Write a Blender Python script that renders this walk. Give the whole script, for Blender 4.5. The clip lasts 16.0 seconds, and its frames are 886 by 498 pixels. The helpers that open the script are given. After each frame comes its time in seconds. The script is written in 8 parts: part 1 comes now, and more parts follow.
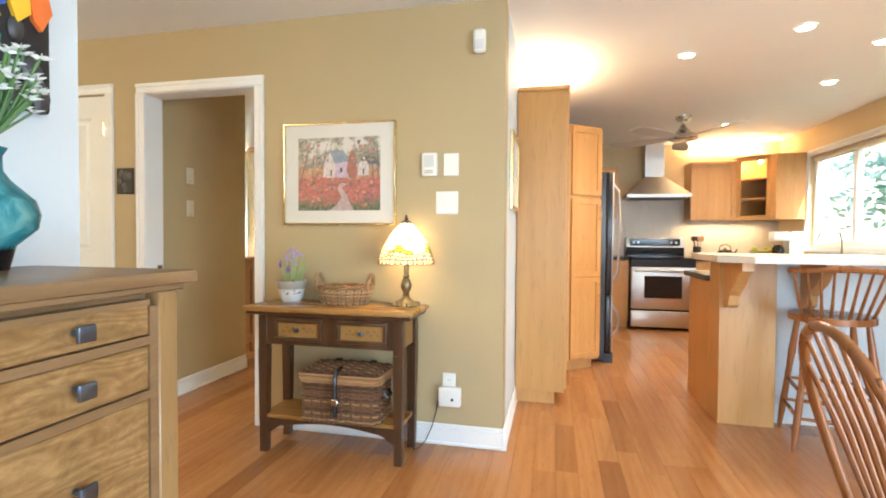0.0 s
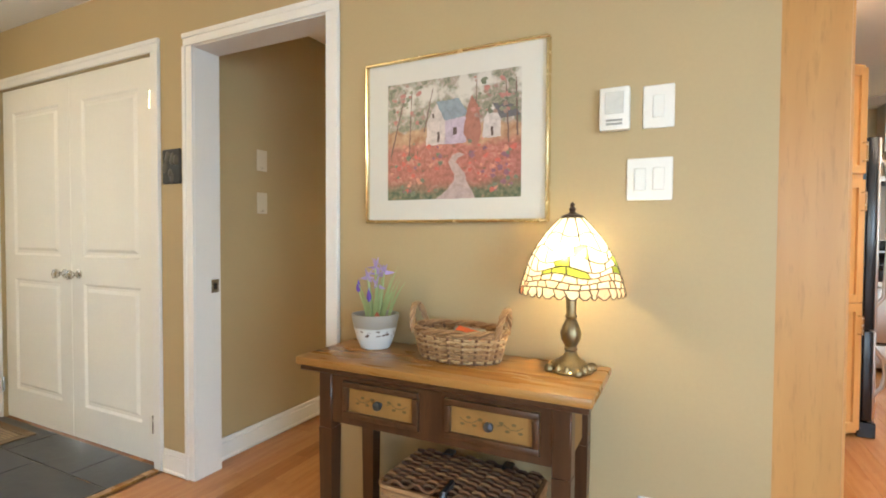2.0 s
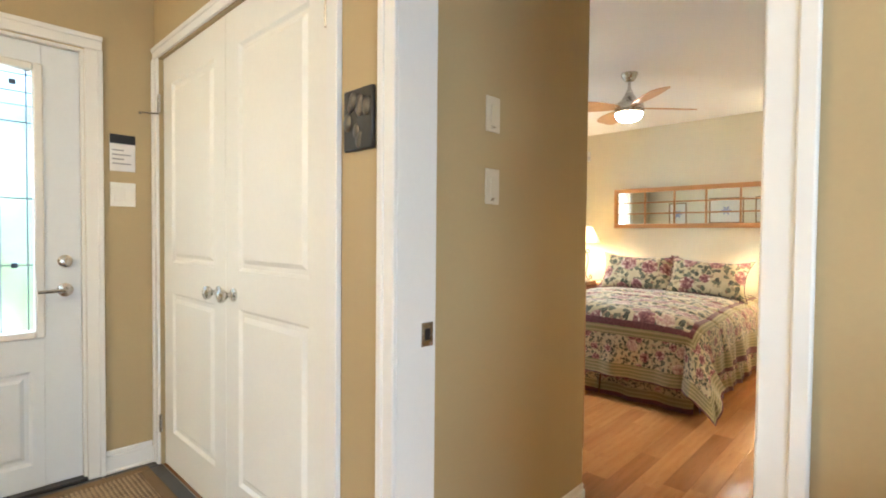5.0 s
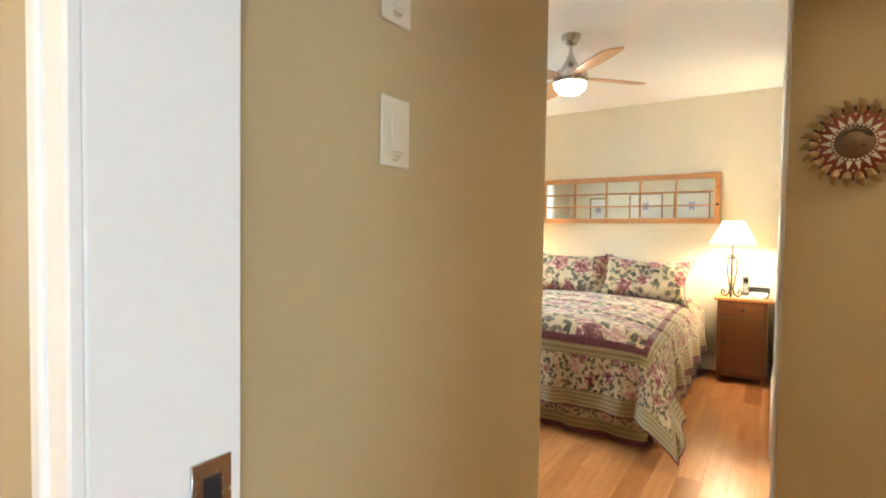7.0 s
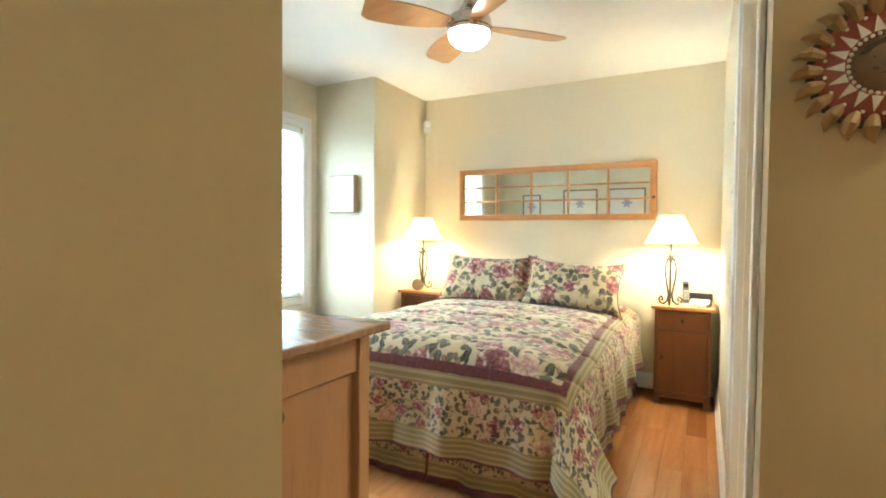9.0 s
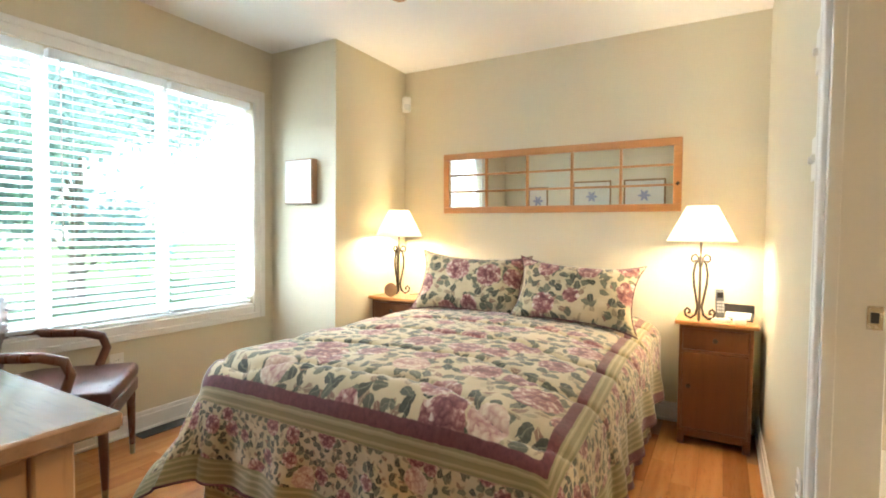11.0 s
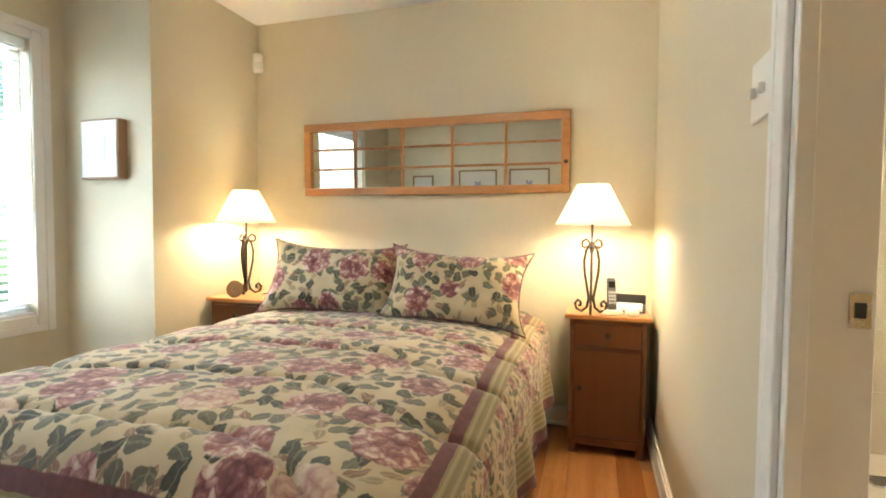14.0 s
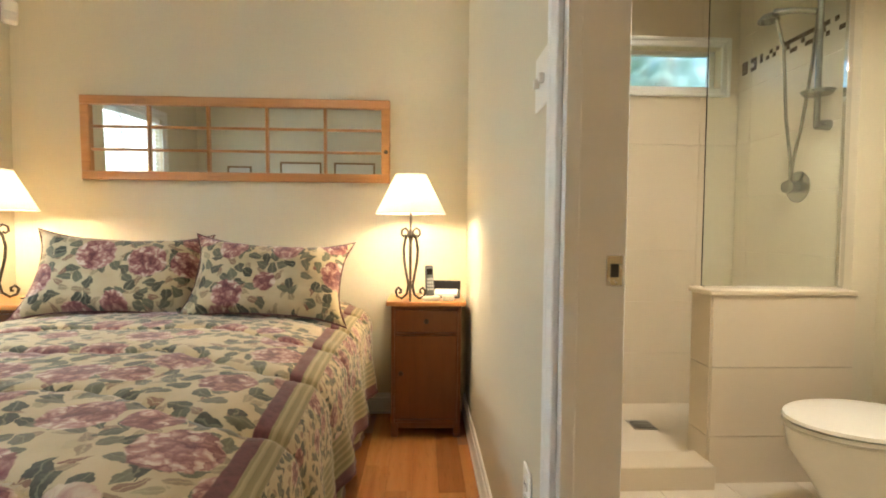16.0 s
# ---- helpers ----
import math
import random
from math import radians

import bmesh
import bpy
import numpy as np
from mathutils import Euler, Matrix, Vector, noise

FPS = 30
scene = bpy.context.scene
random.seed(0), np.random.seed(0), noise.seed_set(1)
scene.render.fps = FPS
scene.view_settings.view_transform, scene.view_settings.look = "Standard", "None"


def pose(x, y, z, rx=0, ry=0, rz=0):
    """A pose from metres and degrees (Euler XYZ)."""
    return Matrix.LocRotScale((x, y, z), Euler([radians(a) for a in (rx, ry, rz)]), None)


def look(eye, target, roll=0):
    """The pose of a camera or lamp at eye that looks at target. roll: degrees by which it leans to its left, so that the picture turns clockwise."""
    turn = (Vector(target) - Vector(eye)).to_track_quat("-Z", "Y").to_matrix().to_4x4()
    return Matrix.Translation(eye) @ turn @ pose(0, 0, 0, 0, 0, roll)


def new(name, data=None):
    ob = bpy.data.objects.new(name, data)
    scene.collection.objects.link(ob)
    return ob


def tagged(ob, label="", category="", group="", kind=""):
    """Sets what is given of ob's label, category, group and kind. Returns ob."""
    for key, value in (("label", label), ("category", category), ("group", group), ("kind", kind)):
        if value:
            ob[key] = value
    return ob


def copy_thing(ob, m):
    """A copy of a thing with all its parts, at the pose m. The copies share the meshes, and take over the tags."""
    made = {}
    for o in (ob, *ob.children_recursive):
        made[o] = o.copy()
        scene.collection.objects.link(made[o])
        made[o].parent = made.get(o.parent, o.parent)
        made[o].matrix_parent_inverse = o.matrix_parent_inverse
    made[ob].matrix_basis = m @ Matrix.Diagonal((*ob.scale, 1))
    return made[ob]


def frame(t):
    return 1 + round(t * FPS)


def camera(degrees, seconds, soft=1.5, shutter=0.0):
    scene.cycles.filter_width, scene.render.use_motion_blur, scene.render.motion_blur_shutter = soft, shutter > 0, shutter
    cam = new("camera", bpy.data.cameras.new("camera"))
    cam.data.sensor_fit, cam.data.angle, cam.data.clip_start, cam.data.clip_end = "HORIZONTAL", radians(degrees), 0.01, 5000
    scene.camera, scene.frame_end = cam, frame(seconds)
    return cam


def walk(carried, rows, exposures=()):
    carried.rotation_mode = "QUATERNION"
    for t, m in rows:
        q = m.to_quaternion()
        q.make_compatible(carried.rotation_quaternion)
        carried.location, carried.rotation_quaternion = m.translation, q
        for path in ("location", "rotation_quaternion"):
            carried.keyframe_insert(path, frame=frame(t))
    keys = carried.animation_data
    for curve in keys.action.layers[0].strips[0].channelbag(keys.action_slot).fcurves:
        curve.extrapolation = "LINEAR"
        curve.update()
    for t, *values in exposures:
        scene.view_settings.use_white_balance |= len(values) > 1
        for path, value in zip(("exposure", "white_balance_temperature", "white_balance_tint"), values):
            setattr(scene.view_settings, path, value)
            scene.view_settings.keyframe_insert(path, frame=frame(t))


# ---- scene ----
cam = camera(83.96, 16.0, soft=1.9)
PATH = [
    (0.0, pose(-0.101, 0.221, 1.160, 88.61, -0.39, 12.84)),
    (0.5, pose(-0.207, 0.541, 1.168, 88.69, -0.32, 14.51)),
    (1.0, pose(-0.316, 0.845, 1.169, 88.68, -0.31, 17.44)),
    (1.5, pose(-0.448, 1.104, 1.173, 88.67, -0.33, 21.34)),
    (2.0, pose(-0.589, 1.318, 1.180, 88.48, -0.29, 26.21)),
    (2.5, pose(-0.742, 1.493, 1.183, 88.49, -0.39, 31.30)),
    (3.0, pose(-0.897, 1.624, 1.192, 88.41, -0.51, 36.45)),
    (3.5, pose(-1.085, 1.736, 1.192, 88.41, -0.49, 40.85)),
    (4.0, pose(-1.299, 1.839, 1.182, 88.43, -0.52, 43.62)),
    (4.2, pose(-1.393, 1.881, 1.186, 88.53, -0.50, 43.81)),
    (6.3, pose(-2.084, 2.454, 1.195, 87.99, -0.87, 39.69)),
    (6.5, pose(-2.121, 2.528, 1.192, 88.01, -0.86, 38.06)),
    (7.0, pose(-2.203, 2.720, 1.191, 88.07, -0.84, 33.99)),
    (7.5, pose(-2.256, 2.924, 1.177, 88.14, -0.78, 30.77)),
    (8.0, pose(-2.278, 3.141, 1.177, 88.22, -0.75, 28.76)),
    (8.5, pose(-2.279, 3.375, 1.174, 88.21, -0.62, 27.95)),
    (9.0, pose(-2.289, 3.598, 1.177, 88.27, -0.58, 27.88)),
    (11.5, pose(-2.417, 4.507, 1.167, 87.81, -0.59, 30.03)),
    (12.0, pose(-2.452, 4.663, 1.169, 87.71, -0.58, 30.15)),
    (12.5, pose(-2.477, 4.782, 1.154, 87.68, -0.54, 28.95)),
    (13.0, pose(-2.485, 4.851, 1.134, 87.63, -0.55, 25.36)),
    (13.5, pose(-2.486, 4.870, 1.114, 87.61, -0.53, 21.16)),
    (14.0, pose(-2.470, 4.879, 1.103, 87.59, -0.50, 17.21)),
    (14.5, pose(-2.462, 4.877, 1.093, 87.61, -0.46, 12.83)),
    (15.0, pose(-2.456, 4.872, 1.081, 87.63, -0.46, 7.79)),
    (15.5, pose(-2.440, 4.891, 1.068, 87.64, -0.47, 2.80)),
    (16.0, pose(-2.428, 4.910, 1.056, 87.61, -0.51, -2.40)),
]
walk(cam, PATH, [
    (0.0, 2.15, 6250, 10), (1.0, 2.05, 6250, 10), (2.0, 1.98, 6250, 10), (3.5, 2.2, 6150, 10), (6.5, 2.35, 5900, 10), (7.5, 2.7, 6200, 10), (8.1, 2.58, 6500, 9), (8.6, 2.55, 5900, 2),
    (9.2, 2.45, 5500, 0), (11.5, 2.15, 5950, 9), (13.0, 1.86, 6100, 9), (14.0, 1.85, 6150, 9), (15.0, 1.78, 6150, 9), (16.0, 1.70, 6150, 9)])

# ---- world, sun, daylight openings ----
world = bpy.data.worlds.new("sky")
scene.world = world
world.use_nodes = True
wn = world.node_tree
sky = wn.nodes.new("ShaderNodeTexSky")
sky.sky_type = "NISHITA"
sky.sun_disc = False
sky.sun_elevation = radians(48)
sky.sun_rotation = radians(150)
sky.air_density = 1.2
wn.links.new(sky.outputs["Color"], wn.nodes["Background"].inputs["Color"])
wn.nodes["Background"].inputs["Strength"].default_value = 0.15

sun_data = bpy.data.lights.new("sun", "SUN")
sun_data.energy, sun_data.angle, sun_data.color = 4.0, radians(0.6), (1.0, 0.95, 0.86)
sun_ob = new("sun", sun_data)
sun_ob.matrix_world = look((2.0, -6.0, 9.0), (-1.0, 0.5, 0.0))


def area_lamp(name, eye, target, w, h, watts, color):
    d = bpy.data.lights.new(name, "AREA")
    d.shape, d.size, d.size_y, d.energy, d.color = "RECTANGLE", w, h, watts, color
    ob = new(name, d)
    ob.matrix_world = look(eye, target)
    return ob


def bulb(name, at, watts, color, radius=0.03):
    d = bpy.data.lights.new(name, "POINT")
    d.energy, d.color, d.shadow_soft_size = watts, color, radius
    ob = new(name, d)
    ob.location = at
    return ob


def spot(name, at, watts, color, size=110):
    d = bpy.data.lights.new(name, "SPOT")
    d.energy, d.color, d.spot_size, d.spot_blend, d.shadow_soft_size = watts, color, radians(size), 0.7, 0.05
    ob = new(name, d)
    ob.matrix_world = look(at, (at[0], at[1] + 0.001, 0))
    return ob


DAY = (0.56, 0.77, 1.0)
WARM = (1.0, 0.72, 0.38)
SOFT = (1.0, 0.85, 0.64)
area_lamp("patio_daylight", (2.86, -0.4, 1.1), (0.3, 1.6, 0.3), 2.3, 2.0, 42, DAY)
area_lamp("living_daylight", (0.6, -3.08, 1.4), (0.2, 0, 1.0), 2.6, 1.5, 16, DAY)
area_lamp("bedroom_daylight", (-6.6, 4.5, 3.4), (-4.6, 6.3, 1.0), 3.4, 2.0, 170, (0.80, 0.93, 1.0))
# added lamp hidden below the sill, brightens bedroom ceiling and wall corner
area_lamp("bedroom_ground_bounce", (-6.3, 4.9, 0.1), (-4.5, 6.5, 2.1), 3.0, 0.5, 190, (0.88, 0.95, 1.0))
area_lamp("front_door_daylight", (-6.0, 2.2, 3.7), (-4.4, 2.15, 1.2), 2.2, 1.6, 90, DAY)
# kitchen: recessed lights, cabinet-top strip and under-cabinet strips
# the last one's place is made up, to brighten the far wall cabinets
POTS = [(0.775, 3.965), (1.35, 3.62), (2.05, 4.84), (1.94, 3.96), (1.75, 6.3)]
for px, py in POTS:
    spot("recessed_lamp", (px, py, 2.415), 14, SOFT, 150)
area_lamp("cabinet_top_lamp", (-0.2, 4.15, 2.235), (-0.2, 4.15, 3), 0.12, 0.7, 4, (1.0, 0.78, 0.5))
area_lamp("cabinet_top_lamp", (2.1, 7.38, 2.25), (2.1, 7.38, 3), 0.9, 0.08, 5, WARM)
area_lamp("under_cabinet_lamp", (2.05, 7.33, 1.36), (2.05, 7.36, 0), 0.9, 0.06, 2, (1.0, 0.75, 0.45))
# table and bedside lamps, fan light, bath lights; unseen hall and foyer fill added
bulb("stained_glass_lamp_bulb", (-0.885, 2.77, 1.12), 3.0, (1.0, 0.72, 0.32), 0.03)
bulb("bedside_bulb", (-2.485, 7.345, 1.18), 10.5, (1.0, 0.76, 0.46), 0.055)
bulb("bedside_bulb", (-4.47, 7.35, 1.18), 10.5, (1.0, 0.76, 0.46), 0.055)
# unseen bath spots, set off the recessed fixture; the second added for the shower
spot("bath_lamp", (-1.25, 5.95, 2.415), 33, (1.0, 0.87, 0.68), 150)
spot("bath_lamp", (-1.35, 7.30, 2.415), 6.5, (1.0, 0.87, 0.68), 130)
# hall spot and foyer bulb are added, without fixtures, to brighten the walls
spot("hall_lamp", (-0.95, 4.5, 2.415), 15, (1.0, 0.80, 0.45), 150)
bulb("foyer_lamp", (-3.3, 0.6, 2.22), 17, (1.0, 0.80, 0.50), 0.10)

# ---- small node language ----


class Net:
    """A short way to write node materials."""

    def __init__(self, name):
        self.m = bpy.data.materials.new(name)
        self.m.use_nodes = True
        self.t = self.m.node_tree
        self.b = self.t.nodes["Principled BSDF"]
        self.out = self.t.nodes["Material Output"]

    def put(self, sock, v):
        if isinstance(v, bpy.types.NodeSocket):
            self.t.links.new(v, sock)
        elif v is not None:
            if sock.type == "RGBA" and len(v) == 3:
                v = (*v, 1.0)
            sock.default_value = v

    def set(self, **kw):
        for k, v in kw.items():
            self.put(self.b.inputs[k.replace("_", " ")], v)
        return self

    def coord(self, kind="Object", scale=(1, 1, 1)):
        c = self.t.nodes.new("ShaderNodeTexCoord").outputs[kind]
        return self.vmul(c, scale)

    def vmul(self, v, scale):
        n = self.t.nodes.new("ShaderNodeVectorMath")
        n.operation = "MULTIPLY"
        self.put(n.inputs[0], v)
        self.put(n.inputs[1], scale)
        return n.outputs[0]

    def vadd(self, v, w, op="ADD"):
        n = self.t.nodes.new("ShaderNodeVectorMath")
        n.operation = op
        self.put(n.inputs[0], v)
        self.put(n.inputs[1], w)
        return n.outputs[0]

    def noise(self, v, scale=5, detail=4, rough=0.55, dist=0.0, out="Fac"):
        n = self.t.nodes.new("ShaderNodeTexNoise")
        for k, x in (("Vector", v), ("Scale", scale), ("Detail", detail), ("Roughness", rough), ("Distortion", dist)):
            self.put(n.inputs[k], x)
        return n.outputs[out]

    def wave(self, v, scale=5, dist=2, detail=2, direction="X"):
        n = self.t.nodes.new("ShaderNodeTexWave")
        n.bands_direction = direction
        for k, x in (("Vector", v), ("Scale", scale), ("Distortion", dist), ("Detail", detail)):
            self.put(n.inputs[k], x)
        return n.outputs["Fac"]

    def voro(self, v, scale=5, rnd=1.0, feature="F1", dims="2D"):
        n = self.t.nodes.new("ShaderNodeTexVoronoi")
        n.feature, n.voronoi_dimensions = feature, dims
        self.put(n.inputs["Vector"], v)
        self.put(n.inputs["Scale"], scale)
        self.put(n.inputs["Randomness"], rnd)
        return n

    def math(self, op, a, b=0.0, c=0.0, clamp=False):
        n = self.t.nodes.new("ShaderNodeMath")
        n.operation, n.use_clamp = op, clamp
        self.put(n.inputs[0], a)
        self.put(n.inputs[1], b)
        self.put(n.inputs[2], c)
        return n.outputs[0]

    def vscale(self, v, f):
        n = self.t.nodes.new("ShaderNodeVectorMath")
        n.operation = "SCALE"
        self.put(n.inputs[0], v)
        self.put(n.inputs["Scale"], f)
        return n.outputs[0]

    def xyz(self, v):
        n = self.t.nodes.new("ShaderNodeSeparateXYZ")
        self.put(n.inputs[0], v)
        return n.outputs

    def ramp(self, f, stops, mode="LINEAR"):
        n = self.t.nodes.new("ShaderNodeValToRGB")
        n.color_ramp.interpolation = mode
        e = n.color_ramp.elements
        while len(e) < len(stops):
            e.new(0.5)
        for k, (p, c) in enumerate(stops):
            e[k].position = p
            e[k].color = (*c, 1.0) if len(c) == 3 else c
        self.put(n.inputs["Fac"], f)
        return n.outputs["Color"]

    def mix(self, f, a, b, blend="MIX"):
        n = self.t.nodes.new("ShaderNodeMix")
        n.data_type, n.blend_type = "RGBA", blend
        self.put(n.inputs["Factor"], f)
        self.put(n.inputs["A"] if n.inputs["A"].type == "RGBA" else n.inputs[6], a)
        self.put(n.inputs[7], b)
        return n.outputs[2]

    def step(self, v, lo, hi):
        n = self.t.nodes.new("ShaderNodeMapRange")
        n.interpolation_type = "SMOOTHSTEP"
        self.put(n.inputs["Value"], v)
        self.put(n.inputs["From Min"], lo)
        self.put(n.inputs["From Max"], hi)
        return n.outputs["Result"]

    def bump(self, h, strength=0.2, dist=0.01):
        n = self.t.nodes.new("ShaderNodeBump")
        self.put(n.inputs["Height"], h)
        n.inputs["Strength"].default_value = strength
        n.inputs["Distance"].default_value = dist
        self.t.links.new(n.outputs[0], self.b.inputs["Normal"])
        return self

    def rand(self):
        return self.t.nodes.new("ShaderNodeObjectInfo").outputs["Random"]

    def island(self):
        return self.t.nodes.new("ShaderNodeNewGeometry").outputs["Random Per Island"]


def tint(c, k):
    return tuple(max(0.0, min(1.0, x * k)) for x in c)


def paint(name, color, rough=0.5, var=0.06, bump=0.05, metal=0.0, grain=60.0):
    """Paint, plaster, plastic or metal: broad patches, fine grain, faint relief."""
    n = Net(name)
    v = n.coord()
    big = n.noise(v, 1.3, 3)
    fine = n.noise(v, grain, 3)
    col = n.ramp(big, [(0.25, tint(color, 1 - var)), (0.75, tint(color, 1 + var))])
    col = n.mix(0.25, col, n.ramp(fine, [(0.3, tint(color, 1 - 2 * var)), (0.7, tint(color, 1 + 2 * var))]))
    n.set(Base_Color=col, Metallic=metal, Roughness=n.math("MULTIPLY_ADD", fine, 0.16, rough - 0.08))
    n.bump(fine, bump, 0.002)
    return n.m


def wood(name, dark, light, along="Y", rough=0.38, grain=9.0, figure=0.5, bump=0.08, per=""):
    """Wood with long grain, growth bands and pores."""
    n = Net(name)
    s = {"X": (0.12, 1, 1), "Y": (1, 0.12, 1), "Z": (1, 1, 0.12)}[along]
    v = n.coord("Object", s)
    if per:
        r = n.island() if per == "island" else n.rand()
        off = n.t.nodes.new("ShaderNodeCombineXYZ")
        for k in range(3):
            n.put(off.inputs[k], n.math("MULTIPLY", r, 37.0 + 11 * k))
        v = n.vadd(v, off.outputs[0])
    bands = n.noise(v, grain, 5, 0.6, 1.2)
    pores = n.noise(v, grain * 14, 3, 0.6)
    flame = n.wave(v, grain * 0.9, 7, 3, "X" if along != "X" else "Y")
    f = n.math("MULTIPLY_ADD", flame, figure * 0.28, n.math("MULTIPLY", bands, 1 - figure * 0.28))
    col = n.ramp(f, [(0.2, dark), (0.8, light)])
    col = n.mix(n.math("MULTIPLY", n.step(pores, 0.52, 0.75), 0.35), col, tint(dark, 0.6))
    if per:
        tone = n.ramp(r, [(0.0, (0.64, 0.57, 0.53)), (0.08, (0.80, 0.75, 0.71)), (0.22, (0.93, 0.90, 0.87)), (1.0, (1.0, 1.0, 1.0))])
        col = n.mix(1.0, col, tone, "MULTIPLY")
        # mineral streaks in the boards
        col = n.mix(n.math("MULTIPLY", n.step(n.noise(v, 1.9, 4, 0.6, 0.8), 0.58, 0.72), 0.4), col, tint(dark, 0.55))
    n.set(Base_Color=col, Roughness=n.math("MULTIPLY_ADD", bands, 0.2, rough - 0.1))
    n.bump(pores, bump, 0.001)
    return n.m


def glow(name, color, strength):
    n = Net(name)
    n.set(Base_Color=color, Emission_Color=color, Emission_Strength=strength, Roughness=0.5)
    return n.m


def clear_glass(name, color=(0.95, 1.0, 0.98), rough=0.0):
    n = Net(name)
    n.set(Base_Color=color, Roughness=rough, IOR=1.45, Transmission_Weight=1.0)
    return n.m


TAN = paint("tan_wall_paint", (0.45, 0.345, 0.185), 0.55, 0.03, 0.06, grain=90)
CREAM = paint("cream_wall_paint", (0.65, 0.59, 0.44), 0.55, 0.03, 0.06, grain=90)
PALE = paint("pale_wall_paint", (0.62, 0.665, 0.68), 0.55, 0.02, 0.06, grain=90)
GOLDWALL = paint("kitchen_wall_paint", (0.62, 0.46, 0.25), 0.55, 0.03, 0.06, grain=90)
CEIL = paint("ceiling_paint", (0.80, 0.79, 0.76), 0.8, 0.02, 0.25, grain=120)
TRIM = paint("white_trim_paint", (0.80, 0.79, 0.76), 0.55, 0.02, 0.0)
# white door paint tinted blue for the daylight falling on the front door
DAYLIT_WHITE = paint("daylit_white_door_paint", (0.74, 0.78, 0.82), 0.42, 0.02, 0.03)
DOORW = paint("white_door_paint", (0.80, 0.785, 0.73), 0.48, 0.025, 0.04)
PLAST = paint("white_plastic", (0.80, 0.78, 0.72), 0.35, 0.02, 0.01)
PLASTD = paint("black_plastic", (0.02, 0.02, 0.022), 0.35, 0.1, 0.02)
STEEL = paint("brushed_steel", (0.56, 0.53, 0.50), 0.36, 0.05, 0.04, 1.0, 200)
CHROME = paint("chrome", (0.78, 0.78, 0.77), 0.10, 0.02, 0.0, 1.0)
NICKEL = paint("satin_nickel", (0.55, 0.52, 0.47), 0.26, 0.05, 0.02, 1.0)
# the blue in this metal is the window's reflection, put into its colour
PEWTER_WINDOWLIT = paint("pewter", (0.16, 0.21, 0.30), 0.32, 0.15, 0.08, 1.0)
BRASS = paint("aged_brass", (0.30, 0.225, 0.125), 0.35, 0.25, 0.15, 1.0, 30)
GOLDF = paint("gold_frame_metal", (0.80, 0.66, 0.38), 0.25, 0.08, 0.02, 1.0)
IRON = paint("wrought_iron", (0.075, 0.055, 0.042), 0.5, 0.3, 0.3, 0.7, 50)
BLACKG = paint("black_glass", (0.012, 0.012, 0.014), 0.08, 0.05, 0.0)
BLACK = paint("black_enamel", (0.016, 0.016, 0.018), 0.22, 0.1, 0.02)
MATB = paint("mat_board", (0.66, 0.63, 0.56), 0.7, 0.02, 0.03)
PAPER = paint("paper", (0.78, 0.76, 0.74), 0.7, 0.03, 0.02)
GROUT = paint("grout", (0.34, 0.31, 0.27), 0.9, 0.08, 0.2)
MAPLE = wood("maple_cabinet", (0.50, 0.24, 0.072), (0.65, 0.355, 0.125), "Z", 0.36, 5, 0.2)
MAPLEL = wood("maple_panel", (0.46, 0.225, 0.064), (0.59, 0.325, 0.110), "Z", 0.36, 4, 0.35)
n = Net("quartered_oak")
v = n.coord("Object", (1, 0.22, 1))
fl_ = n.wave(n.vadd(v, n.vmul(n.noise(v, 5, 3, 0.6, 0, "Color"), (0.3, 0.3, 0.3))), 16, 9, 4, "Z")
ray = n.noise(n.coord("Object", (1, 0.5, 1)), 26, 4, 0.65, 2.0)
col = n.ramp(n.math("ADD", n.math("MULTIPLY", fl_, 0.18), n.math("MULTIPLY", ray, 0.82)), [(0.28, (0.175, 0.088, 0.030)), (0.5, (0.25, 0.138, 0.050)), (0.72, (0.36, 0.215, 0.085))])
pore = n.noise(n.coord("Object", (1, 0.06, 1)), 190, 3, 0.6)
col = n.mix(n.math("MULTIPLY", n.step(pore, 0.55, 0.7), 0.4), col, (0.13, 0.065, 0.022))
n.set(Base_Color=col, Roughness=0.34)
n.bump(pore, 0.1, 0.001)
OAK = n.m
OAKD = wood("oak_frame", (0.14, 0.075, 0.032), (0.30, 0.18, 0.085), "Y", 0.33, 9, 0.5)
OAKV = wood("oak_post", (0.18, 0.092, 0.032), (0.35, 0.21, 0.084), "Z", 0.34, 8, 0.6)
# stain darkened further to carry the shade on the nightstand fronts
PINE = wood("shaded_stained_pine", (0.115, 0.036, 0.010), (0.195, 0.070, 0.020), "Z", 0.34, 5, 0.2)
PINEL = wood("pine_frame", (0.40, 0.17, 0.055), (0.58, 0.285, 0.10), "X", 0.38, 6, 0.6)
WALNUT = wood("dark_stained_wood", (0.042, 0.018, 0.008), (0.098, 0.044, 0.018), "Z", 0.33, 8, 0.5)
HONEY = wood("honey_table_top", (0.25, 0.115, 0.028), (0.44, 0.225, 0.06), "X", 0.28, 6, 0.7)
MUSTARD = paint("antiqued_mustard_paint", (0.30, 0.16, 0.045), 0.45, 0.2, 0.1, grain=25)
CHERRY = wood("cherry_chair_wood", (0.20, 0.065, 0.018), (0.37, 0.14, 0.042), "Z", 0.28, 7, 0.5)
MAHOG = wood("mahogany", (0.07, 0.022, 0.012), (0.15, 0.05, 0.026), "Z", 0.28, 8, 0.4)
LEATHER = paint("oxblood_leather", (0.085, 0.024, 0.018), 0.30, 0.12, 0.25, grain=40)
